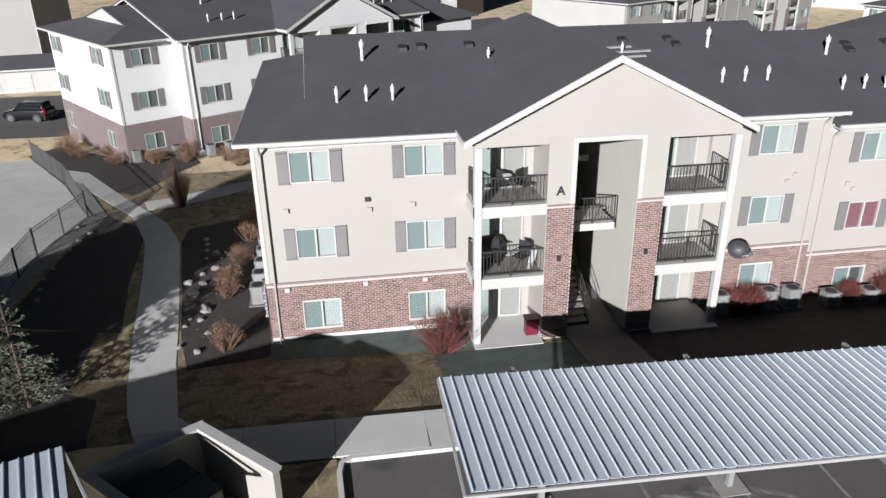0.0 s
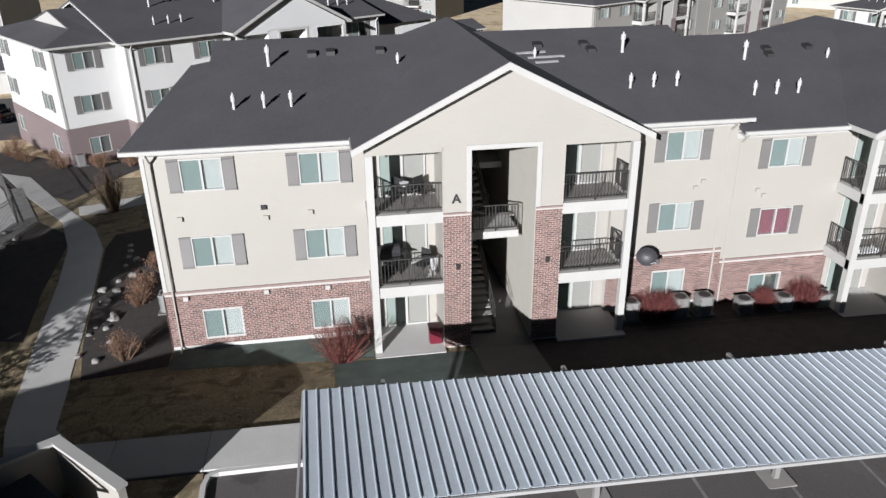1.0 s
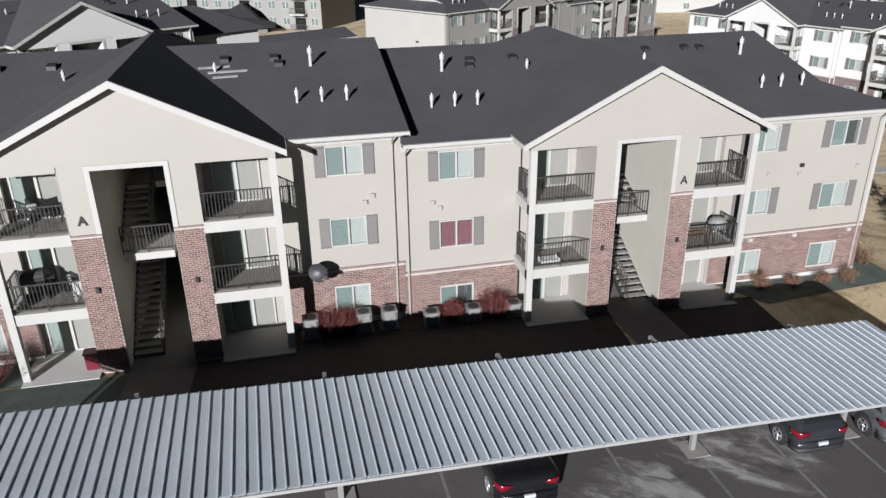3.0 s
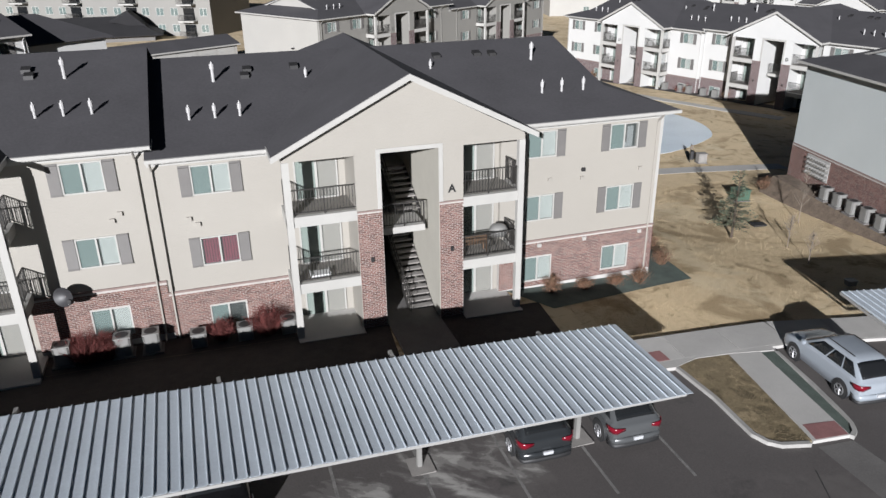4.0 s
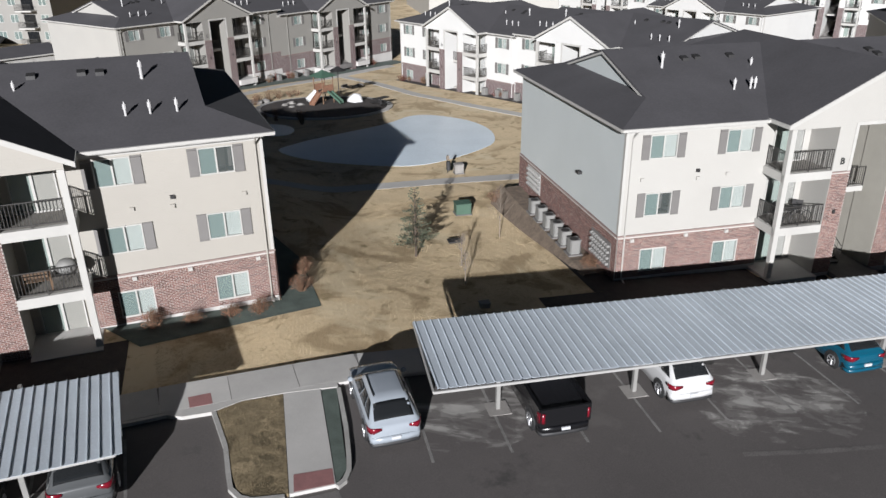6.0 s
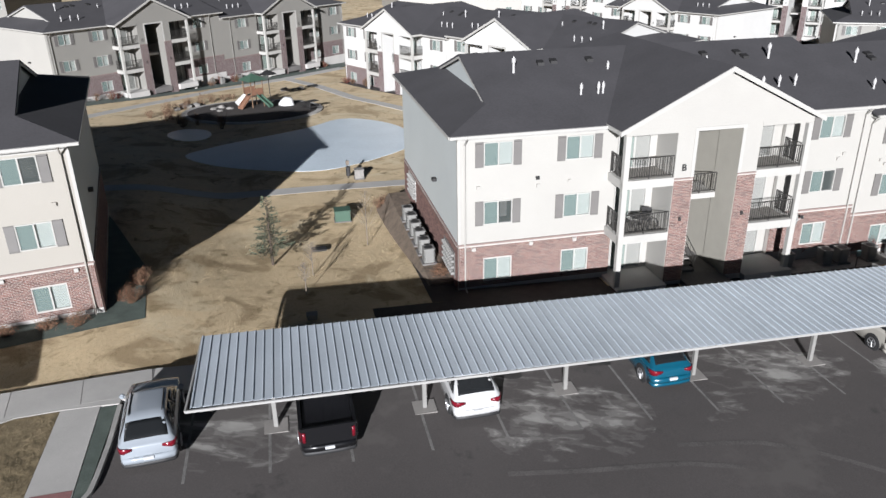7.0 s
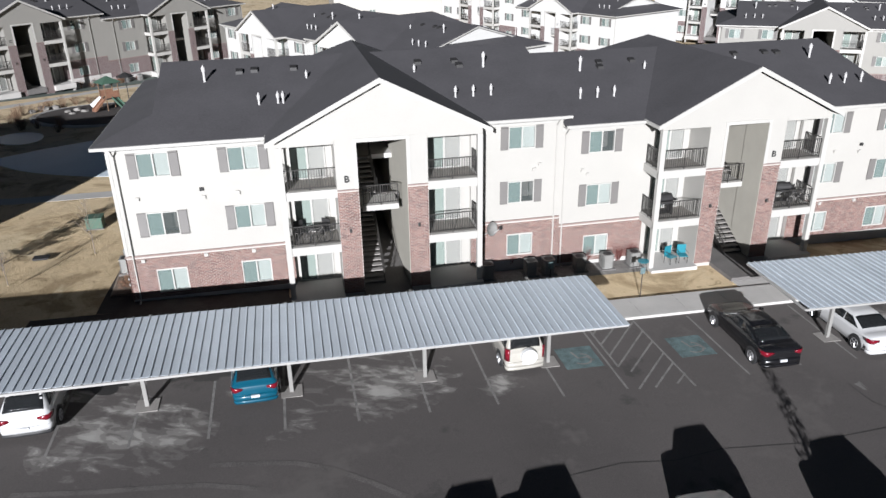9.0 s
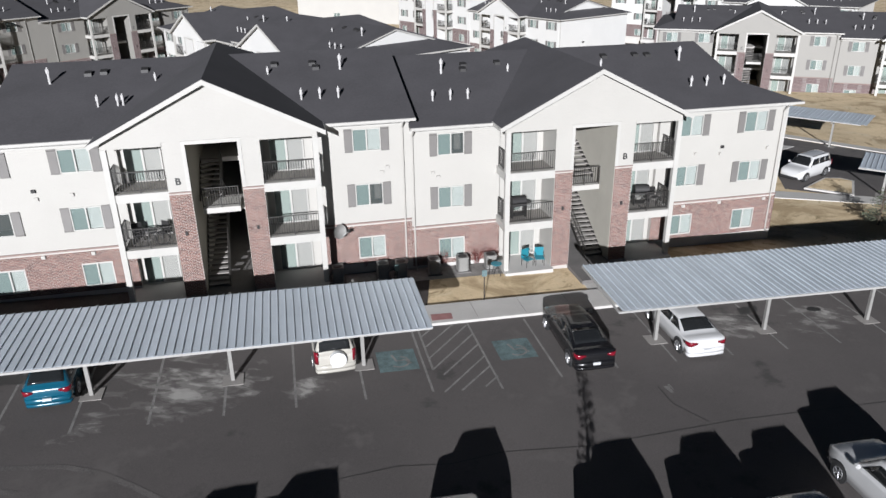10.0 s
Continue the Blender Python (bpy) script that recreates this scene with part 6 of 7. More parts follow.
# ---- beds along the buildings round the courtyard ----
for place, long_, name_ in ((pose(38.55, 61.5, 0, 0, 0, 30.7), 2 * LEN + 2.8, "dark gravel bed along the grey building"), (pose(74.15, 67.1, 0, 0, 0, -72.4), 2 * LEN, "dark gravel bed along the white building")):
    spot = lambda px, py: (place @ Vector((px, py, 0))).to_2d()
    grey = "grey" in name_
    deep = -3.6 if grey else -1.9
    draped("gravel_bed", [tuple(spot(px, py)) for px, py in ((0, -0.1), (0, deep + 0.6), (7.5, deep), (long_ - 7.5, deep), (long_, deep + 0.6), (long_, -0.1))], 0.02, 0.0, M["gravel" if grey else "mulch"], name_, "gravel bed")
    for i in range(16):
        px = rr.choice((1.5, 3.2, 5.8, 18.2, 19.5, 21.0, 24.0, 26.5, long_ - 6, long_ - 2.5)) + rr.gauss(0, 0.4)
        q = spot(px, -0.9 + rr.gauss(0, 0.2))
        shrub("dry_shrub", q.x, q.y, rr.uniform(0.7, 1.3), 0.6, 220 + i + (0 if grey else 20), M["twig_brown" if i % 3 else "twig_red"], "dry twiggy shrub beside the courtyard building", 5, M["dry_leaf"], 45)

# ---- lawn fixtures ----
def utility_box(x, y, w, d, h, mat, label, ang=-10):
    root = thing("utility_box", pose(x, y, gz(x, y), 0, 0, ang), label, "utility box")
    bm = boxes((-w / 2, w / 2, -d / 2, d / 2, 0.08, h))
    bmesh.ops.bevel(bm, geom=bm.edges[:], offset=0.025, segments=2, affect="EDGES")
    part("cabinet", bm, mat, root)
    part("lid", boxes((-w / 2 - 0.03, w / 2 + 0.03, -d / 2 - 0.03, d / 2 + 0.03, h, h + 0.06)), mat, root)
    h > 0.5 and part("pad", boxes((-w / 2 - 0.05, w / 2 + 0.05, -d / 2 - 0.05, d / 2 + 0.05, -0.2, 0.08)), M["pan"], root)
    return root


utility_box(58.3, 10.5, 1.0, 0.85, 0.75, M["green_box"], "green transformer cabinet on the dry lawn")
utility_box(62.2, 20.0, 0.7, 0.6, 0.75, M["rock"], "small beige utility pedestal by the path")
utility_box(55.55, 5.4, 0.8, 0.5, 0.14, M["dark_metal"], "low dark valve box lid in the lawn")
utility_box(53.0, -4.0, 0.45, 0.35, 0.3, M["ac"], "small grey utility marker box in shade", -10)
st = thing("pet_station", pose(61.4, 20.4, gz(61.4, 20.4)), "dark pet waste station post by the path", "post")
part("pole", bar(bmesh.new(), (0, 0, 0), (0, 0, 1.5), 0.04, 8), M["dark_metal"], st)
part("bin", bar(bmesh.new(), (0.0, -0.2, 0.3), (0.0, -0.2, 1.0), 0.18, 12), M["black_plastic"], st)
part("bag_box", boxes((-0.12, 0.12, -0.12, -0.04, 1.1, 1.45)), M["pale_bark"], st)


# ---- air conditioners, meters, dishes ----
def make_ac():
    root = thing("air_conditioner", Matrix(), "beige-grey air conditioner unit by the wall", "air conditioner", "air conditioners")
    bm = boxes((-0.29, 0.29, -0.29, 0.29, 0.06, 0.82))
    bmesh.ops.bevel(bm, geom=[e for e in bm.edges if abs(e.verts[0].co.z - e.verts[1].co.z) > 0.5], offset=0.07, segments=3, affect="EDGES")
    part("cabinet", bm, M["ac"], root)
    part("grille", boxes(*[(-0.302, 0.302, -0.302, 0.302, z, z + 0.012) for z in np.arange(0.14, 0.76, 0.06)]), M["ac"], root)
    part("top", boxes((-0.312, 0.312, -0.312, 0.312, 0.82, 0.86)), M["ac"], root)
    part("fan_guard", bar(bmesh.new(), (0, 0, 0.86), (0, 0, 0.875), 0.24, 18), M["dark_metal"], root)
    part("pad", boxes((-0.4, 0.4, -0.4, 0.4, -0.2, 0.06)), M["pan"], root)
    return root


ac = make_ac()
spots_ = [(18.05, -0.75, 0), (20.2, -0.75, 0), (21.25, -0.75, 0), (23.0, -0.85, 0), (24.8, -0.85, 0), (26.55, -0.85, 0)]
spots_ += [(-0.75, y, 0) for y in (3.3, 4.6, 5.9, 7.2, 8.5, 9.8)]
spots_ += [(*in_b(-0.85, y), -10) for y in (3.4, 4.7, 6.0, 7.3, 8.6, 9.9)]
spots_ += [(*in_b(x, -0.85), -10) for x in (17.9, 20.3, 21.3, 23.1, 24.7, 26.3)]
spots_ += [(*(pose(38.55, 61.5, 0, 0, 0, 30.7) @ Vector((x, -0.9, 0))).to_2d(), 31) for x in (18.0, 20.4, 22.0, 25.0, 27.2)]
spots_ += [(*(pose(74.15, 67.1, 0, 0, 0, -72.4) @ Vector((x, -0.9, 0))).to_2d(), -72) for x in (17.9, 20.2, 21.4, 23.4, 25.0)]
spots_ += [(-11.0, 28.0, 34), (-8.3, 28.9, 34), (-5.9, 28.6, 34), (-4.6, 29.2, 34)]
for i, (x, y, a) in enumerate(spots_):
    m = pose(x, y, gz(x, y) + (0.02 if not 22.5 < x < 27 else -0.24) if not (58 < x < 64 and -4 < y < 13) else -1.14, 0, 0, a)
    if i == 0:
        ac.matrix_basis = m
    else:
        copy_thing(ac, m)


def meters(m, label, board="shutter"):
    root = thing("meter_bank", m, label, "meter bank")
    part("board", boxes((-0.04, 0.0, -1.2, 1.2, 0.5, 1.9)), M[board], root)
    glassy = mesh_of("meter", bar(bmesh.new(), (-0.16, 0, 0), (0, 0, 0), 0.085, 12), M["post_steel"])
    for r_ in range(4):
        for c in range(8):
            part("meter", glassy, None, root, at=(-0.04, -1.02 + 0.29 * c, 0.68 + 0.33 * r_))
    return root


meters(MB @ pose(-0.06, 1.7, -1.35), "bank of grey gas meters on the brick wall")
meters(MB @ pose(-0.06, 12.3, -1.0), "pale cabinet of electric meters on brick wall", "steel")
meters(pose(-0.06, 1.9, 0.0), "bank of pale utility meters on the brick wall")


def dish(m, label):
    root = thing("satellite_dish", m, label, "satellite dish", "satellite dishes")
    bm = bmesh.new()
    rings = [[(rr_ * math.cos(a), 0.16 * (rr_ / 0.42) ** 2, rr_ * 0.9 * math.sin(a)) for a in np.linspace(0, 2 * math.pi, 20, endpoint=False)] for rr_ in (0.02, 0.15, 0.3, 0.42)]
    loft(bm, [[(x, -y, z) for x, y, z in r_] for r_ in rings], False)
    part("reflector", bm, M["ac"] if "pale" in label else M["dish_dark"], root, smooth=True)
    part("arm", bar(bmesh.new(), (0, 0.05, -0.38), (0.45, -0.35, -0.1), 0.02, 6), M["steel"], root)
    part("receiver", boxes((0.38, 0.52, -0.42, -0.28, -0.16, 0.0)), M["dark_metal"], root)
    part("mast", bar(bmesh.new(), (0, 0.05, -0.1), (0, 0.42, -0.35), 0.025, 6), M["steel"], root)
    return root


dish(pose(18.6, -0.65, 2.68, -12, 0, -30), "dark grey satellite dish on the wall")
dish(MB @ pose(18.1, -0.5, 0.95, -12, 0, 35), "pale grey satellite dish on the wall")


# ---- balcony and patio things ----
def chair(m, mat, label):
    root = thing("patio_chair", m, label, "chair", "patio chairs")
    part("seat", boxes((-0.25, 0.25, -0.25, 0.25, 0.4, 0.43)), M[mat], root)
    bm = boxes((-0.25, 0.25, 0.22, 0.26, 0.45, 0.95))
    part("backrest", bm, M[mat], root)
    for sx in (-0.23, 0.23):
        for sy in (-0.22, 0.22):
            part("leg", bar(bmesh.new(), (sx, sy, 0), (sx, sy, 0.4), 0.016, 6), M["dark_metal"], root)
        part("armrest", bar(bmesh.new(), (sx, -0.24, 0.64), (sx, 0.24, 0.64), 0.018, 6), M["dark_metal"], root)
    return root


def table(m, label, r_=0.4, top="dark_metal"):
    root = thing("patio_table", m, label, "table", "patio tables")
    part("tabletop", bar(bmesh.new(), (0, 0, 0.68), (0, 0, 0.71), r_, 18), M[top], root)
    for k in range(4):
        a = math.pi / 4 + k * math.pi / 2
        part("leg", bar(bmesh.new(), (0.28 * math.cos(a), 0.28 * math.sin(a), 0), (0.1 * math.cos(a), 0.1 * math.sin(a), 0.68), 0.014, 6), M["dark_metal"], root)
    return root


def grill(m, label):
    root = thing("grill", m, label, "grill", "grills")
    bm = bar(bmesh.new(), (-0.4, 0, 0.9), (0.4, 0, 0.9), 0.27, 14)
    part("hood", bm, M["dark_metal"], root)
    part("firebox", boxes((-0.4, 0.4, -0.26, 0.26, 0.66, 0.88)), M["black_plastic"], root)
    part("cart", boxes((-0.42, -0.38, -0.25, 0.25, 0, 0.66), (0.38, 0.42, -0.25, 0.25, 0, 0.66), (-0.42, 0.42, -0.25, 0.25, 0.12, 0.15)), M["dark_metal"], root)
    part("side_shelf", boxes((0.44, 0.72, -0.22, 0.22, 0.8, 0.83)), M["dark_metal"], root)
    return root


def bicycle(m, label):
    root = thing("bicycle", m, label, "bicycle", "bicycles")
    for q in (-0.52, 0.52):
        bm = bmesh.new()
        n = 18
        for k in range(n):
            a0, a1 = 2 * math.pi * k / n, 2 * math.pi * (k + 1) / n
            bar(bm, (q + 0.32 * math.cos(a0), 0, 0.34 + 0.32 * math.sin(a0)), (q + 0.32 * math.cos(a1), 0, 0.34 + 0.32 * math.sin(a1)), 0.022, 5)
            if k % 3 == 0:
                bar(bm, (q, 0, 0.34), (q + 0.31 * math.cos(a0), 0, 0.34 + 0.31 * math.sin(a0)), 0.005, 3)
        part("wheel", bm, M["tyre"], root)
    bm = bmesh.new()
    for p, q in (((-0.52, 0, 0.34), (-0.05, 0, 0.32)), ((-0.05, 0, 0.32), (-0.2, 0, 0.8)), ((-0.52, 0, 0.34), (-0.18, 0, 0.74)), ((-0.05, 0, 0.32), (0.38, 0, 0.8)), ((-0.18, 0, 0.74), (0.38, 0, 0.8)), ((0.52, 0, 0.34), (0.36, 0, 0.9))):
        bar(bm, p, q, 0.018, 6)
    part("frame", bm, M["shutter"], root)
    part("saddle", boxes((-0.32, -0.1, -0.07, 0.07, 0.8, 0.86)), M["black_plastic"], root)
    part("handlebar", bar(bmesh.new(), (0.34, -0.28, 0.98), (0.34, 0.28, 0.98), 0.015, 6), M["dark_metal"], root)
    return root


def covered_grill(m, label):
    root = thing("grill", m, label, "grill", "grills")
    bm = bmesh.new()
    loft(bm, [[(r_ * math.cos(a), r_ * math.sin(a), z) for a in np.linspace(0, 2 * math.pi, 16, endpoint=False)] for r_, z in ((0.34, 0.62), (0.42, 0.74), (0.40, 0.92), (0.28, 1.07), (0.1, 1.13))])
    part("hood", bm, M["ac"], root, "silver grey domed hood", smooth=True)
    for k in range(3):
        a = 2 * math.pi * k / 3
        part("leg", bar(bmesh.new(), (0.22 * math.cos(a), 0.22 * math.sin(a), 0.66), (0.36 * math.cos(a), 0.36 * math.sin(a), 0), 0.016, 6), M["dark_metal"], root)
    return root


def bench(m, label):
    root = thing("bench", m, label, "bench")
    for k in range(4):
        part("slat", boxes((-0.55, 0.55, -0.2 + 0.11 * k, -0.11 + 0.11 * k, 0.43, 0.46)), M["twig_brown"], root)
    for k in range(2):
        part("back_slat", boxes((-0.55, 0.55, 0.22, 0.25, 0.6 + 0.15 * k, 0.7 + 0.15 * k)), M["twig_brown"], root)
    for sx in (-0.5, 0.5):
        part("side_frame", boxes((sx - 0.03, sx + 0.03, -0.2, -0.15, 0, 0.43), (sx - 0.03, sx + 0.03, 0.2, 0.25, 0, 0.86)), M["twig_brown"], root)
    return root


for bx, by in ((8.6, -0.5), (9.7, -0.55)):
    chair(pose(bx, by, Z3, 0, 0, 40 if bx > 9 else -60), "dark_metal", "dark metal patio chair on the balcony")
table(pose(9.15, -0.75, Z3), "small dark round metal balcony table")
pot = thing("planter_bowl", pose(9.0, -0.7, Z3 + 0.715), "white bowl standing on the balcony table", "bowl")
part("bowl", bar(bmesh.new(), (0, 0, 0), (0, 0, 0.14), 0.1, 12, 0.17), M["white_plastic"], pot)
grill(pose(8.35, -0.4, Z2, 0, 0, 10), "covered black grill on the balcony deck")
chair(pose(9.6, -0.7, Z2, 0, 0, -50), "dark_metal", "dark metal patio chair on the balcony")
bike = thing("folded_chair", pose(9.9, -1.0, Z2, 12, 0, 30), "folded pale camp chair leaning on railing", "chair")
bm = bmesh.new()
for k in range(6):
    bar(bm, (-0.2 + 0.08 * k, 0, 0), (0.2 - 0.08 * k, 0.05, 0.9), 0.015, 6)
part("frame", bm, M["steel"], bike)
part("cloth", boxes((-0.16, 0.16, -0.02, 0.02, 0.3, 0.85)), M["white_plastic"], bike)
rb = thing("red_bin", pose(9.95, -1.25, 0.04), "red plastic storage bin on the patio", "bin")
bm = boxes((-0.24, 0.24, -0.2, 0.2, 0, 0.66))
bmesh.ops.bevel(bm, geom=bm.edges[:], offset=0.03, segments=2, affect="EDGES")
part("body", bm, M["red_plastic"], rb)
part("lid", boxes((-0.27, 0.27, -0.23, 0.23, 0.66, 0.73)), M["red_plastic"], rb)
zA2 = STEP
covered_grill(pose(2 * LEN - 8.35, -0.85, Z2 + zA2, 0, 0, -15), "silver domed kettle grill on the balcony deck")
bench(pose(2 * LEN - 9.5, -0.9, Z2 + zA2, 0, 0, 180), "brown wooden bench on the balcony")
tb = thing("white_crate", pose(2 * LEN - 16.2, -1.0, Z2 + zA2), "white plastic tray on the balcony deck", "tray")
part("tray", boxes((-0.4, 0.4, -0.25, 0.25, 0.02, 0.12), (-0.4, -0.37, -0.25, 0.25, 0.12, 0.2), (0.37, 0.4, -0.25, 0.25, 0.12, 0.2)), M["white_plastic"], tb)
ZB = -1.33
for dx, mt, f_ in ((8.4, "dark_metal", 30), (9.5, "dark_metal", -40)):
    chair(MB @ pose(dx, -0.6, ZB + Z2, 0, 0, f_), mt, "dark metal patio chair on the balcony")
table(MB @ pose(9.0, -0.9, ZB + Z2), "dark round metal table on the balcony")
bicycle(MB @ pose(9.05, -1.28, ZB + Z2 + 0.005, 0, 0, 4), "dark bicycle standing behind the balcony railing")
bicycle(MB @ pose(2 * LEN - 8.6, -1.25, ZB + STEP + Z2 + 0.005, 0, 0, -6), "dark bicycle standing behind the balcony railing")
grill(MB @ pose(2 * LEN - 16.3, -0.6, ZB + STEP + Z2, 0, 0, 5), "black gas grill on the balcony deck")
grill(MB @ pose(2 * LEN - 9.0, -0.5, ZB + STEP + Z2, 0, 0, -10), "black grill among balcony furniture")
chair(MB @ pose(2 * LEN - 8.2, -0.7, ZB + STEP + Z2, 0, 0, 30), "dark_metal", "dark metal patio chair on the balcony")
for dx, f_ in ((-15.9, 20), (-15.2, -10)):
    chair(MB @ pose(2 * LEN + dx, -1.3, ZB + STEP + 0.04, 0, 0, f_), "teal_plastic", "bright teal patio chair on the slab")
table(MB @ pose(2 * LEN - 17.9, -2.0, ZB + STEP, 0, 0, 0), "teal side table on the river rock", 0.3, "teal_plastic")
sg = thing("sign_post", pose(*in_b(24.9, -4.6), gz(84, -12), 0, 0, -10), "blue parking sign on a short post", "sign")
part("post", bar(bmesh.new(), (0, 0, 0), (0, 0, 1.7), 0.025, 6), M["dark_metal"], sg)
part("sign_plate", boxes((-0.13, 0.13, -0.035, -0.025, 1.35, 1.7)), M["blue_paint"], sg)
sg = thing("sign_post", pose(80.6, -9.6, gz(80.6), 0, 0, -10), "pale blue parking sign on a short post", "sign")
part("post", bar(bmesh.new(), (0, 0, 0), (0, 0, 1.7), 0.025, 6), M["dark_metal"], sg)
part("sign_plate", boxes((-0.13, 0.13, -0.035, -0.025, 1.35, 1.7)), M["blue_paint"], sg)

kz = (RIDGE - EAVE) / (DEP / 2 + 0.5)
for x0, x1, y0 in ((15.0, 16.6, 4.9), (15.2, 16.2, 4.45), (14.6, 15.9, 5.35)):
    q = bmesh.new()
    slab(q, [(x, y, EAVE + kz * (y + 0.5) + 0.02) for x, y in ((x0, y0), (x1, y0 + 0.05), (x1, y0 + 0.2), (x0, y0 + 0.15))], 0.03)
    tagged(part("roof_patch", q, M["patch"]), "pale repair strip on the shingle roof", "repair strip")

# ---- markings, stains and cracks on the asphalt ----
def mark(name, outline, mat, label, cat="marking", h=0.011):
    return draped(name, outline, h, 0.0, M[mat], label, cat)


def dash(a, b, w=0.1):
    mark("parking_line", strip([a, b], w), "line", "worn white parking bay line")


for x in (10.5, 13.2, 15.9, 18.5, 21.2, 23.9, 26.6, 29.3, 32.0, 34.6, 37.3):
    dash((x, -8.6), (x - 0.05, -13.6))
for k in range(13):
    x0, y0 = 47.5 + 2.69 * k, -8.4 - 0.455 * k
    dash((x0, y0), (x0 - 0.9, y0 - 5.1))
for k in range(10):
    x0, y0 = 88.0 + 2.69 * k, -15.2 - 0.5 * k
    dash((x0, y0), (x0 - 1.1, y0 - 5.0))
for a_, b_ in (((80.1, -13.9), (79.47, -17.45)), ((82.5, -14.2), (81.6, -19.8)), ((85.22, -14.8), (84.3, -19.95))):
    dash(a_, b_)
for a_, b_ in (((79.96, -14.67), (80.85, -13.95)), ((79.85, -15.56), (81.9, -13.98)), ((79.65, -16.51), (82.4, -14.35)), ((79.47, -17.42), (82.36, -15.2)), ((79.75, -17.95), (82.2, -16.15)), ((79.3, -19.15), (82.0, -17.2)), ((80.0, -19.3), (81.9, -18.0)), ((81.0, -19.4), (81.85, -18.85))):
    dash(a_, b_, 0.09)
for cx, cy in ((78.3, -16.15), (83.5, -17.15)):
    m_ = Matrix.Rotation(radians(-10), 2)
    q = [m_ @ Vector(p) for p in ((-0.85, -0.85), (0.85, -0.85), (0.85, 0.85), (-0.85, 0.85))]
    mark("bay_symbol_panel", [(cx + p.x, cy + p.y) for p in q], "blue_paint", "faded blue accessible bay panel on asphalt")
    c_, s_ = [(cx + 0.05 + 0.42 * math.cos(a), cy - 0.15 + 0.42 * math.sin(a)) for a in np.linspace(-2.6, 1.2, 14)], 0.09
    mark("bay_symbol", strip(c_, s_), "line", "faded white wheelchair symbol curve", h=0.016)
    mark("bay_symbol", strip([(cx - 0.1, cy + 0.5), (cx - 0.05, cy - 0.05), (cx + 0.35, cy - 0.08), (cx + 0.5, cy - 0.45)], 0.1), "line", "faded white wheelchair symbol figure", h=0.016)


def blot(cx, cy, rx, ry, ang, seed, name="salt_stain", mat="stain", label="pale dried salt stain on asphalt", h=0.009):
    ca, sa = math.cos(ang), math.sin(ang)
    rough_ = 0.0 if mat == "stain" else 0.5
    pts = []
    for a in np.linspace(0, 2 * math.pi, 40, endpoint=False):
        k = 1 + rough_ * noise.noise(Vector((math.cos(a) * 1.6, math.sin(a) * 1.6, seed * 2.7))) + 0.5 * rough_ * noise.noise(Vector((math.cos(a) * 4, math.sin(a) * 4, seed)))
        x, y = rx * k * math.cos(a), ry * k * math.sin(a)
        pts.append((cx + ca * x - sa * y, cy + sa * x + ca * y))
    mark(name, pts, mat, label, "stain", h)


for i, (x, y, a, b) in enumerate([(48.8, -11.4, 3.2, 2.2), (60.0, -15.0, 3.3, 2.7), (58.9, -11.6, 1.8, 1.1), (64.8, -13.9, 1.4, 1.2), (69.4, -14.9, 3.8, 2.6), (65.6, -16.7, 1.3, 0.8), (74.4, -16.9, 1.3, 0.8), (30.6, -11.3, 2.7, 2.2), (26.6, -12.5, 2.3, 1.9), (12.0, -12.6, 3.0, 1.6), (94.2, -18.9, 1.8, 1.5), (98.6, -20.2, 2.4, 1.6)]):
    blot(x, y, a, b, 0.0, i + 1, h=0.007 + 0.0002 * i)
# small ragged blots of darker, slightly smoother asphalt
for i, (x, y, a, b, w) in enumerate([(59.2, -11.2, 0.9, 0.5, -0.4), (63.3, -12.0, 0.9, 0.35, -0.1), (62.3, -11.6, 0.6, 0.3, 0.2), (46.2, -7.9, 0.5, 0.25, 0.1), (87.8, -16.6, 0.4, 0.25, 0), (99.2, -19.2, 0.35, 0.25, 0), (72.9, -25.0, 0.3, 0.12, 0), (96.0, -18.1, 0.6, 0.35, 0.1), (27.5, -14.2, 0.7, 0.3, 0), (17.5, -14.6, 0.9, 0.3, 0)]):
    blot(x, y, a, b, w, 60 + i, "wet_patch", "dark_mark", "small dark patch on the asphalt", 0.0125)
for i, pts in enumerate(([(56.5, -16.9), (59.1, -17.76), (61.1, -18.3), (62.3, -18.65), (64.0, -19.5)], [(62.65, -17.72), (65.36, -18.63), (66.56, -19.46), (67.5, -20.5), (68.4, -21.6)])):
    mark("salt_trail", strip(pts, 0.24), "trail", "faint pale runoff trail across asphalt", "stain", 0.0102 + 0.0002 * i)
for pts in ([(73.8, -22.64), (76.0, -22.75), (77.8, -23.3), (79.8, -23.4), (83.0, -24.3), (86.0, -24.65), (88.9, -25.0), (96, -26.4)], [(87.6, -22.0), (87.4, -23.2), (87.9, -24.7)], [(41.0, -14.5), (40.2, -16.2), (40.4, -19.0)], [(30, -17.5), (36, -16.6), (39.5, -16.9)]):
    mark("asphalt_crack", strip(pts, 0.045), "crack", "dark sealed crack in the asphalt", "crack", 0.012)

dr = thing("storm_drain", pose(87.7, -22.3, gz(87.7) + 0.008, 0, 0, -12), "grey concrete storm drain collar with dark grate", "storm drain")
part("collar", boxes((-0.4, 0.4, -0.35, 0.35, -0.2, 0.012)), M["pan"], dr)
part("grate", boxes((-0.3, 0.3, -0.25, 0.25, -0.1, 0.018)), M["joint"], dr)

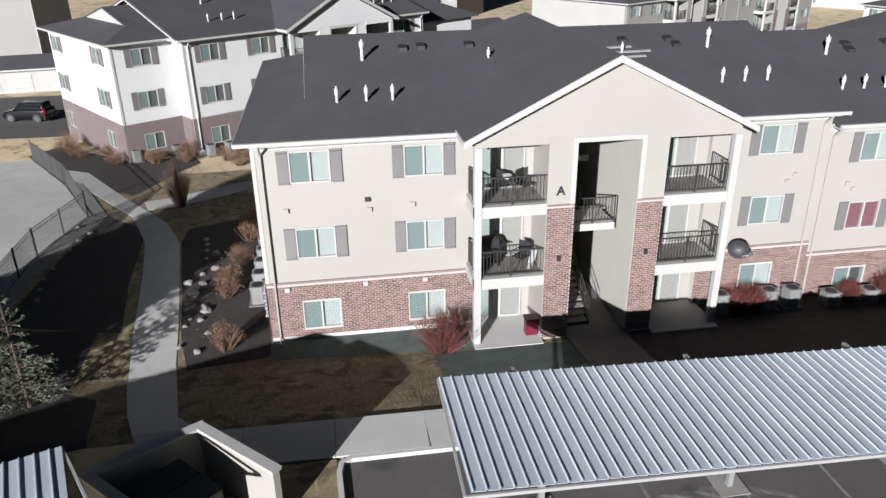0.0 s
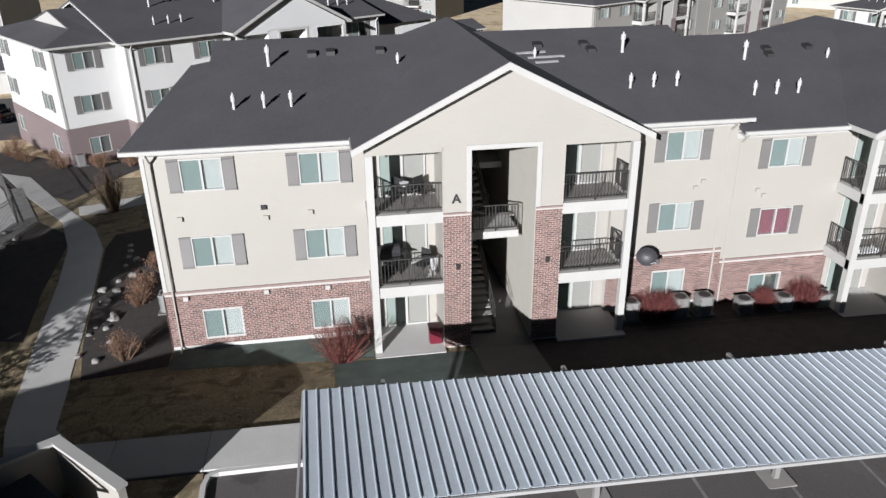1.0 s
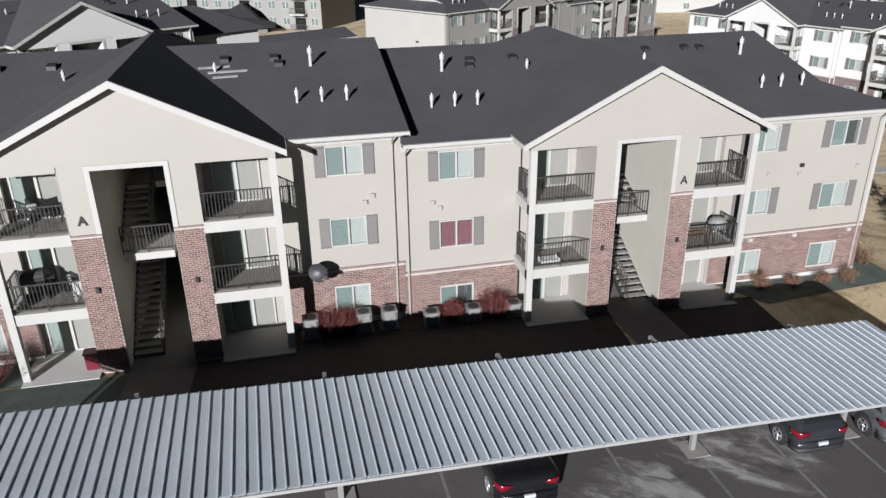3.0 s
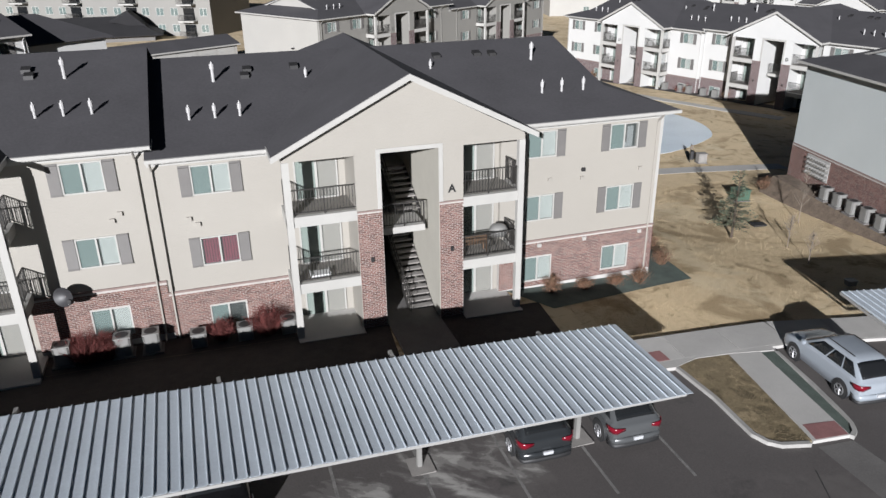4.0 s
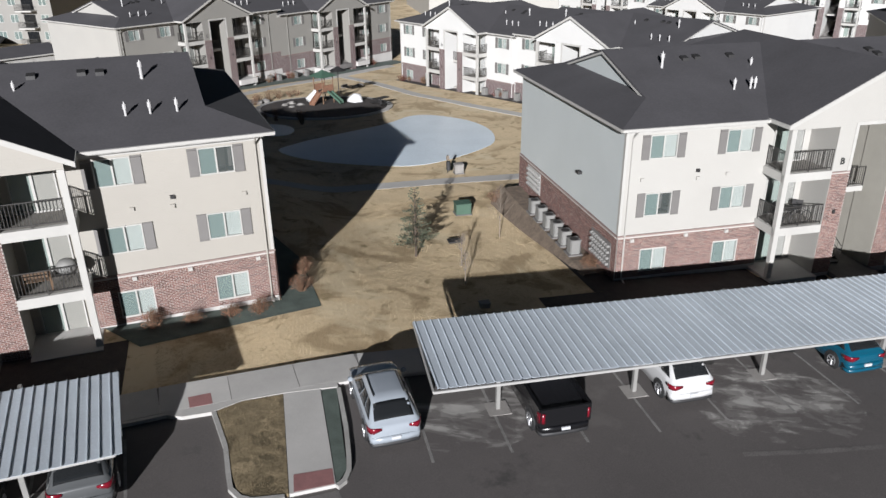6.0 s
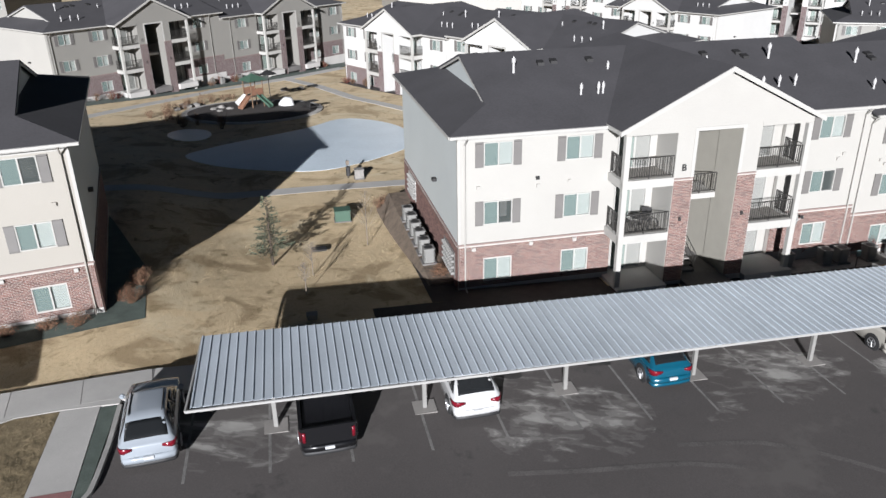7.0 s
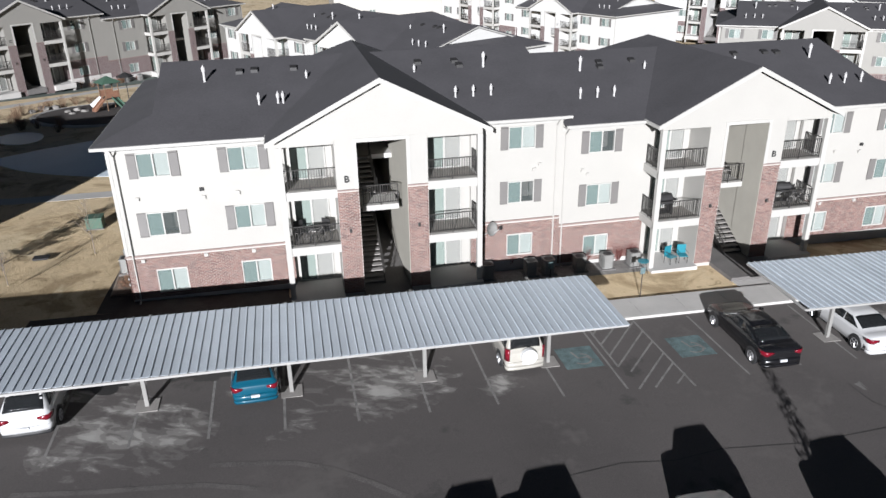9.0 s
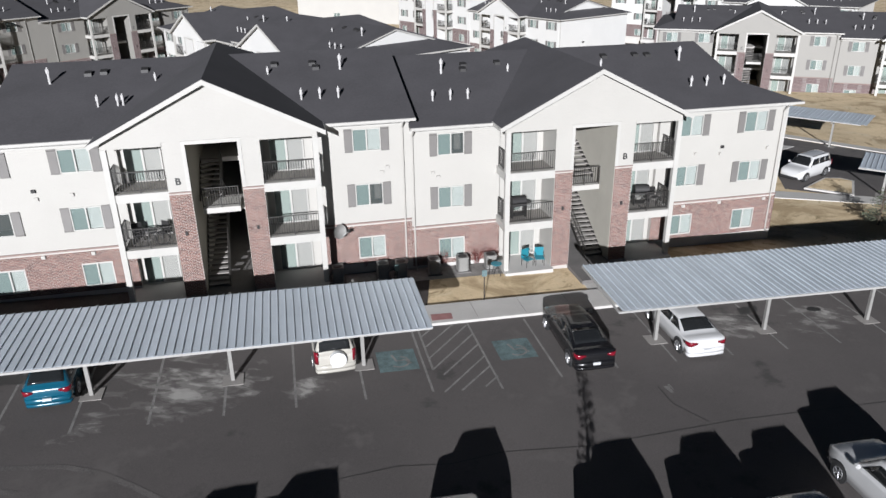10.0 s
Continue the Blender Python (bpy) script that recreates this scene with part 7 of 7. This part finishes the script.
# ---- low garages, far blocks ----
def low_garage(m, w, doors, label):
    root = thing("garage_row", m, label, "garage")
    part("wall", boxes((0, w, 0, 6, -1, 2.6)), M["siding_b"], root)
    bm = bmesh.new()
    slab(bm, [(-0.4, -0.4, 2.6), (w + 0.4, -0.4, 2.6), (w + 0.4, 3, 3.7), (-0.4, 3, 3.7)], 0.12)
    slab(bm, [(-0.4, 6.4, 2.6), (w + 0.4, 6.4, 2.6), (w + 0.4, 3, 3.7), (-0.4, 3, 3.7)], 0.12)
    part("roof", bm, M["shingle"], root)
    part("fascia", boxes((-0.4, w + 0.4, -0.45, -0.4, 2.42, 2.6)), M["trim"], root)
    for k in range(doors):
        x = 0.6 + k * (w - 0.6) / doors
        d = part("garage_door", boxes(*[(x, x + 2.5, -0.04, 0.0, 0.02 + 0.53 * j, 0.5 + 0.53 * j) for j in range(4)]), M["trim"], root)
    return root


beige = thing("apartment_block", pose(-75, 80, -3.0), "plain beige building behind the low garages", "building", "far blocks")
part("wall", boxes((0, 41.3, 0, 15, -1, 12)), M["siding_dim"], beige)
part("roof", boxes((-0.3, 41.6, -0.3, 15.3, 12, 12.4)), M["shingle"], beige)
part("downspout", bar(bmesh.new(), (41.35, -0.08, 0), (41.35, -0.08, 12), 0.07, 6), M["trim"], beige)
low_garage(pose(13.9, 77, -2.5, 0, 0, 27.6), 18.5, 6, "row of low pale garages between apartment buildings")
low_garage(pose(-52, 60, -2.2, 0, 0, 8), 30, 9, "row of low cream garages with dark roof")


def block(m, w, d, h, storeys, cols, label, mat):
    root = thing("apartment_block", m, label, "building", "far blocks")
    part("wall", boxes((0, w, 0, d, -3, h)), M[mat], root)
    part("roof", boxes((-0.3, w + 0.3, -0.3, d + 0.3, h, h + 0.35)), M["shingle"], root)
    for k in range(storeys):
        for c in range(cols):
            x = w * (c + 0.5) / cols
            z = 0.9 + k * (h / storeys)
            if c % 4 == 2:
                bl = part("balcony", boxes((x - 1.5, x + 1.5, -1.5, 0, z - 1.0, z - 0.75)), M["trim"], root)
                part("railing", boxes((x - 1.5, x + 1.5, -1.5, -1.46, z - 0.75, z - 0.65), (x - 1.5, x + 1.5, -1.5, -1.46, z + 0.22, z + 0.3), *[(x - 1.5 + 0.2 * q, x - 1.46 + 0.2 * q, -1.5, -1.46, z - 0.65, z + 0.22) for q in range(16)]), M["rail"], bl)
                part("recess", boxes((x - 1.1, x + 1.1, -0.02, 0, z - 0.75, z + 1.4)), M["tinted"], root)
            else:
                wn_ = part("window", boxes((x - 0.75, x + 0.75, -0.05, 0, z, z + 1.4)), M["trim"], root)
                for s in (-1, 1):
                    part("pane", boxes((x + s * 0.06, x + s * 0.68, -0.06, -0.05, z + 0.07, z + 1.33)), M["screen"], wn_)
    return root


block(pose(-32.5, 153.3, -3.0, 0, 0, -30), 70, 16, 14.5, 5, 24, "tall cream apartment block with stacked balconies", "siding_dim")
block(pose(108.4, 143.2, -5.3, 0, 0, -12), 55, 40, 13, 1, 3, "large plain white hall in the distance", "siding_b")
pav = thing("pavilion", pose(-14.0, 116.0, -3.4), "low dark-roofed pavilion before the far block", "pavilion")
part("wall", boxes((1, 32, 1, 11, -1, 1.7)), M["shutter"], pav)
roof_ = bmesh.new()
for pts in ([(0, 0, 1.7), (33.5, 0, 1.7), (26, 6, 4.6), (6, 6, 4.6)], [(33.5, 0, 1.7), (33.5, 12, 1.7), (26, 6, 4.6)], [(33.5, 12, 1.7), (0, 12, 1.7), (6, 6, 4.6), (26, 6, 4.6)], [(0, 12, 1.7), (0, 0, 1.7), (6, 6, 4.6)]):
    slab(roof_, pts, 0.15)
part("roof", roof_, M["dark_roof"], pav)
part("cupola", prism(bmesh.new(), [(24.6, 3.9), (31.2, 2.4), (28.0, 5.5)], 3.0, 9.0, "y"), M["dark_roof"], pav)
draped("side_road", [(119.5, 5.0), (125.2, 7.6), (134, 30), (150, 60), (143, 62), (127, 33)], 0.008, 0.0, M["asphalt"], "asphalt side road between the buildings", "road")
draped("side_lot", [(112.4, -4.4), (119.4, 5.0), (125.2, 7.6), (130.0, 1.4), (138, -9), (126, -26), (119.5, -13), (116.6, -9.0)], 0.012, 0.0, M["asphalt"], "asphalt parking area beyond the side road", "parking lot")
draped("side_walk", strip([(105.5, -1.5), (111.0, -5.3), (116.4, -9.0), (120.5, -12.0)], 1.5), 0.06, 0.2, M["concrete"], "pale concrete walk beside the side road", "sidewalk")
draped("side_walk", strip([(118.6, 17.0), (125.6, 8.6), (130.6, 1.9), (136.5, -6.0)], 1.4), 0.08, 0.2, M["concrete"], "pale concrete walk before the far building", "sidewalk")
draped("side_pad", [(117.8, 3.0), (123.0, 4.9), (121.5, 6.0), (119.5, 4.9)], 0.05, 0.1, M["concrete"], "pale concrete ramp pad beside the road", "paving")
draped("west_lot", [(-70, 40), (-17, 38), (-22, 60), (-70, 60)], 0.008, 0.0, M["asphalt"], "asphalt lot before low garages", "parking lot")
carport((117.0, 26.8, -0.5), (130.9, 3.7, -0.6), (113.2, 24.2, -0.5), (126.9, 1.9, -0.6), [(126.6, 4.3), (123.8, 9.0), (121.0, 13.7)], "galvanised carport beside the side road")
carport((118.8, -5.3, -0.2), (123.4, -11.9, -0.2), (115.2, -7.8, -0.2), (119.8, -14.4, -0.2), [(117.6, -8.2), (120.4, -12.3)], "short galvanised carport beside the kerb island")
isl = [(113.6, -5.0), (116.9, -3.8), (118.0, -4.3), (118.4, -5.2), (115.6, -7.6)]
draped("verge_kerb", isl, 0.13, 0.3, M["concrete"], "pale kerb of the side road island", "kerb")
draped("verge_island", [(116.3 + (x - 116.3) * 0.88, -5.2 + (y + 5.2) * 0.88) for x, y in isl], 0.14, 0.3, M["grass"], "dry grass kerb island by the side road", "lawn")

# ---- upright dry blades over the lawns ----
def blades(regions, seed, label, lift=0.0, only=None, mat="blade"):
    """Loose standing blades scattered over rectangles (x0, x1, y0, y1, blades a square metre, height), kept off the paved parts."""
    rg = np.random.default_rng(seed)
    V = []
    for x0, x1, y0, y1, dens, hh in regions:
        n = int((x1 - x0) * (y1 - y0) * dens)
        x, y = rg.uniform(x0, x1, n), rg.uniform(y0, y1, n)
        keep = np.ones(n, bool)
        for pts in PAVED if only is None else [only]:
            inside = np.zeros(n, bool)
            for (ax, ay), (bx, by) in zip(pts, pts[1:] + pts[:1]):
                if ay != by:
                    inside ^= ((ay > y) != (by > y)) & (x < (bx - ax) * (y - ay) / (by - ay) + ax)
            keep &= ~inside if only is None else inside
        clump = np.array([noise.noise(Vector((a * 0.9, b * 0.9, 0))) for a, b in zip(x, y)])
        keep &= rg.uniform(-1.3, 0.35, n) < clump
        x, y = x[keep], y[keep]
        n = len(x)
        z = heights(x, y) + lift
        a, h, w = rg.uniform(0, 2 * np.pi, n), hh * rg.uniform(0.5, 1.3, n), rg.uniform(0.004, 0.010, n)
        lx, ly = rg.normal(0, 0.6, n) * h, rg.normal(0, 0.6, n) * h
        tri = np.empty((n, 3, 3))
        tri[:, 0] = np.stack([x - w * np.cos(a), y - w * np.sin(a), z], 1)
        tri[:, 1] = np.stack([x + w * np.cos(a), y + w * np.sin(a), z], 1)
        tri[:, 2] = np.stack([x + lx, y + ly, z + h], 1)
        V.append(tri.reshape(-1, 3))
    V = np.concatenate(V)
    me = bpy.data.meshes.new("grass_blades")
    me.vertices.add(len(V)), me.loops.add(len(V)), me.polygons.add(len(V) // 3)
    me.vertices.foreach_set("co", V.ravel())
    me.loops.foreach_set("vertex_index", np.arange(len(V), dtype=np.int32))
    me.polygons.foreach_set("loop_start", np.arange(0, len(V), 3, dtype=np.int32))
    me.update(calc_edges=True)
    me.materials.append(M[mat])
    tagged(new("dry_grass", me), label, "grass", "", "stuff")


MBP = [in_b(-0.3, -0.3), in_b(2 * LEN + 0.3, -0.3), in_b(2 * LEN, DEP), in_b(-0.3, DEP)]
PAVED += [[(-0.1, -0.1), (44.4, -0.1), (44.4, 15.5), (-0.1, 15.5)], MBP]
blades([(38.5, 62.0, -8.0, 15.0, 380, 0.045), (45.0, 64.0, 15.0, 28.0, 110, 0.05), (40.7, 43.0, -13.3, -8.2, 350, 0.04), (81.0, 94.0, -14.5, -7.5, 200, 0.045)], 5, "short tan winter grass blades over the lawn")
blades([(-10.5, 11.0, -6.5, 0.0, 330, 0.045)], 7, "brown winter grass blades at the building's end", 0.008, None, "tuft")
blades([(40.2, 43.0, -13.5, -7.9, 420, 0.05)], 6, "tufted dry grass in the kerb island", 0.13, ISLAND, "tuft")

# ---- bricks of the first pier, one by one ----
for root, (vs, fs), T in FACES:
    for k in range(0, len(vs), 8):
        me = bpy.data.meshes.new("brick")
        c = Vector(vs[k])
        me.from_pydata([tuple(Vector(p) - c) for p in vs[k:k + 8]], [], [tuple(i - k for i in f) for f in fs[k // 8 * 5:k // 8 * 5 + 5]])
        me.materials.append(M["brick"])
        part("brick", me, None, root, at=T @ Matrix.Translation(c))
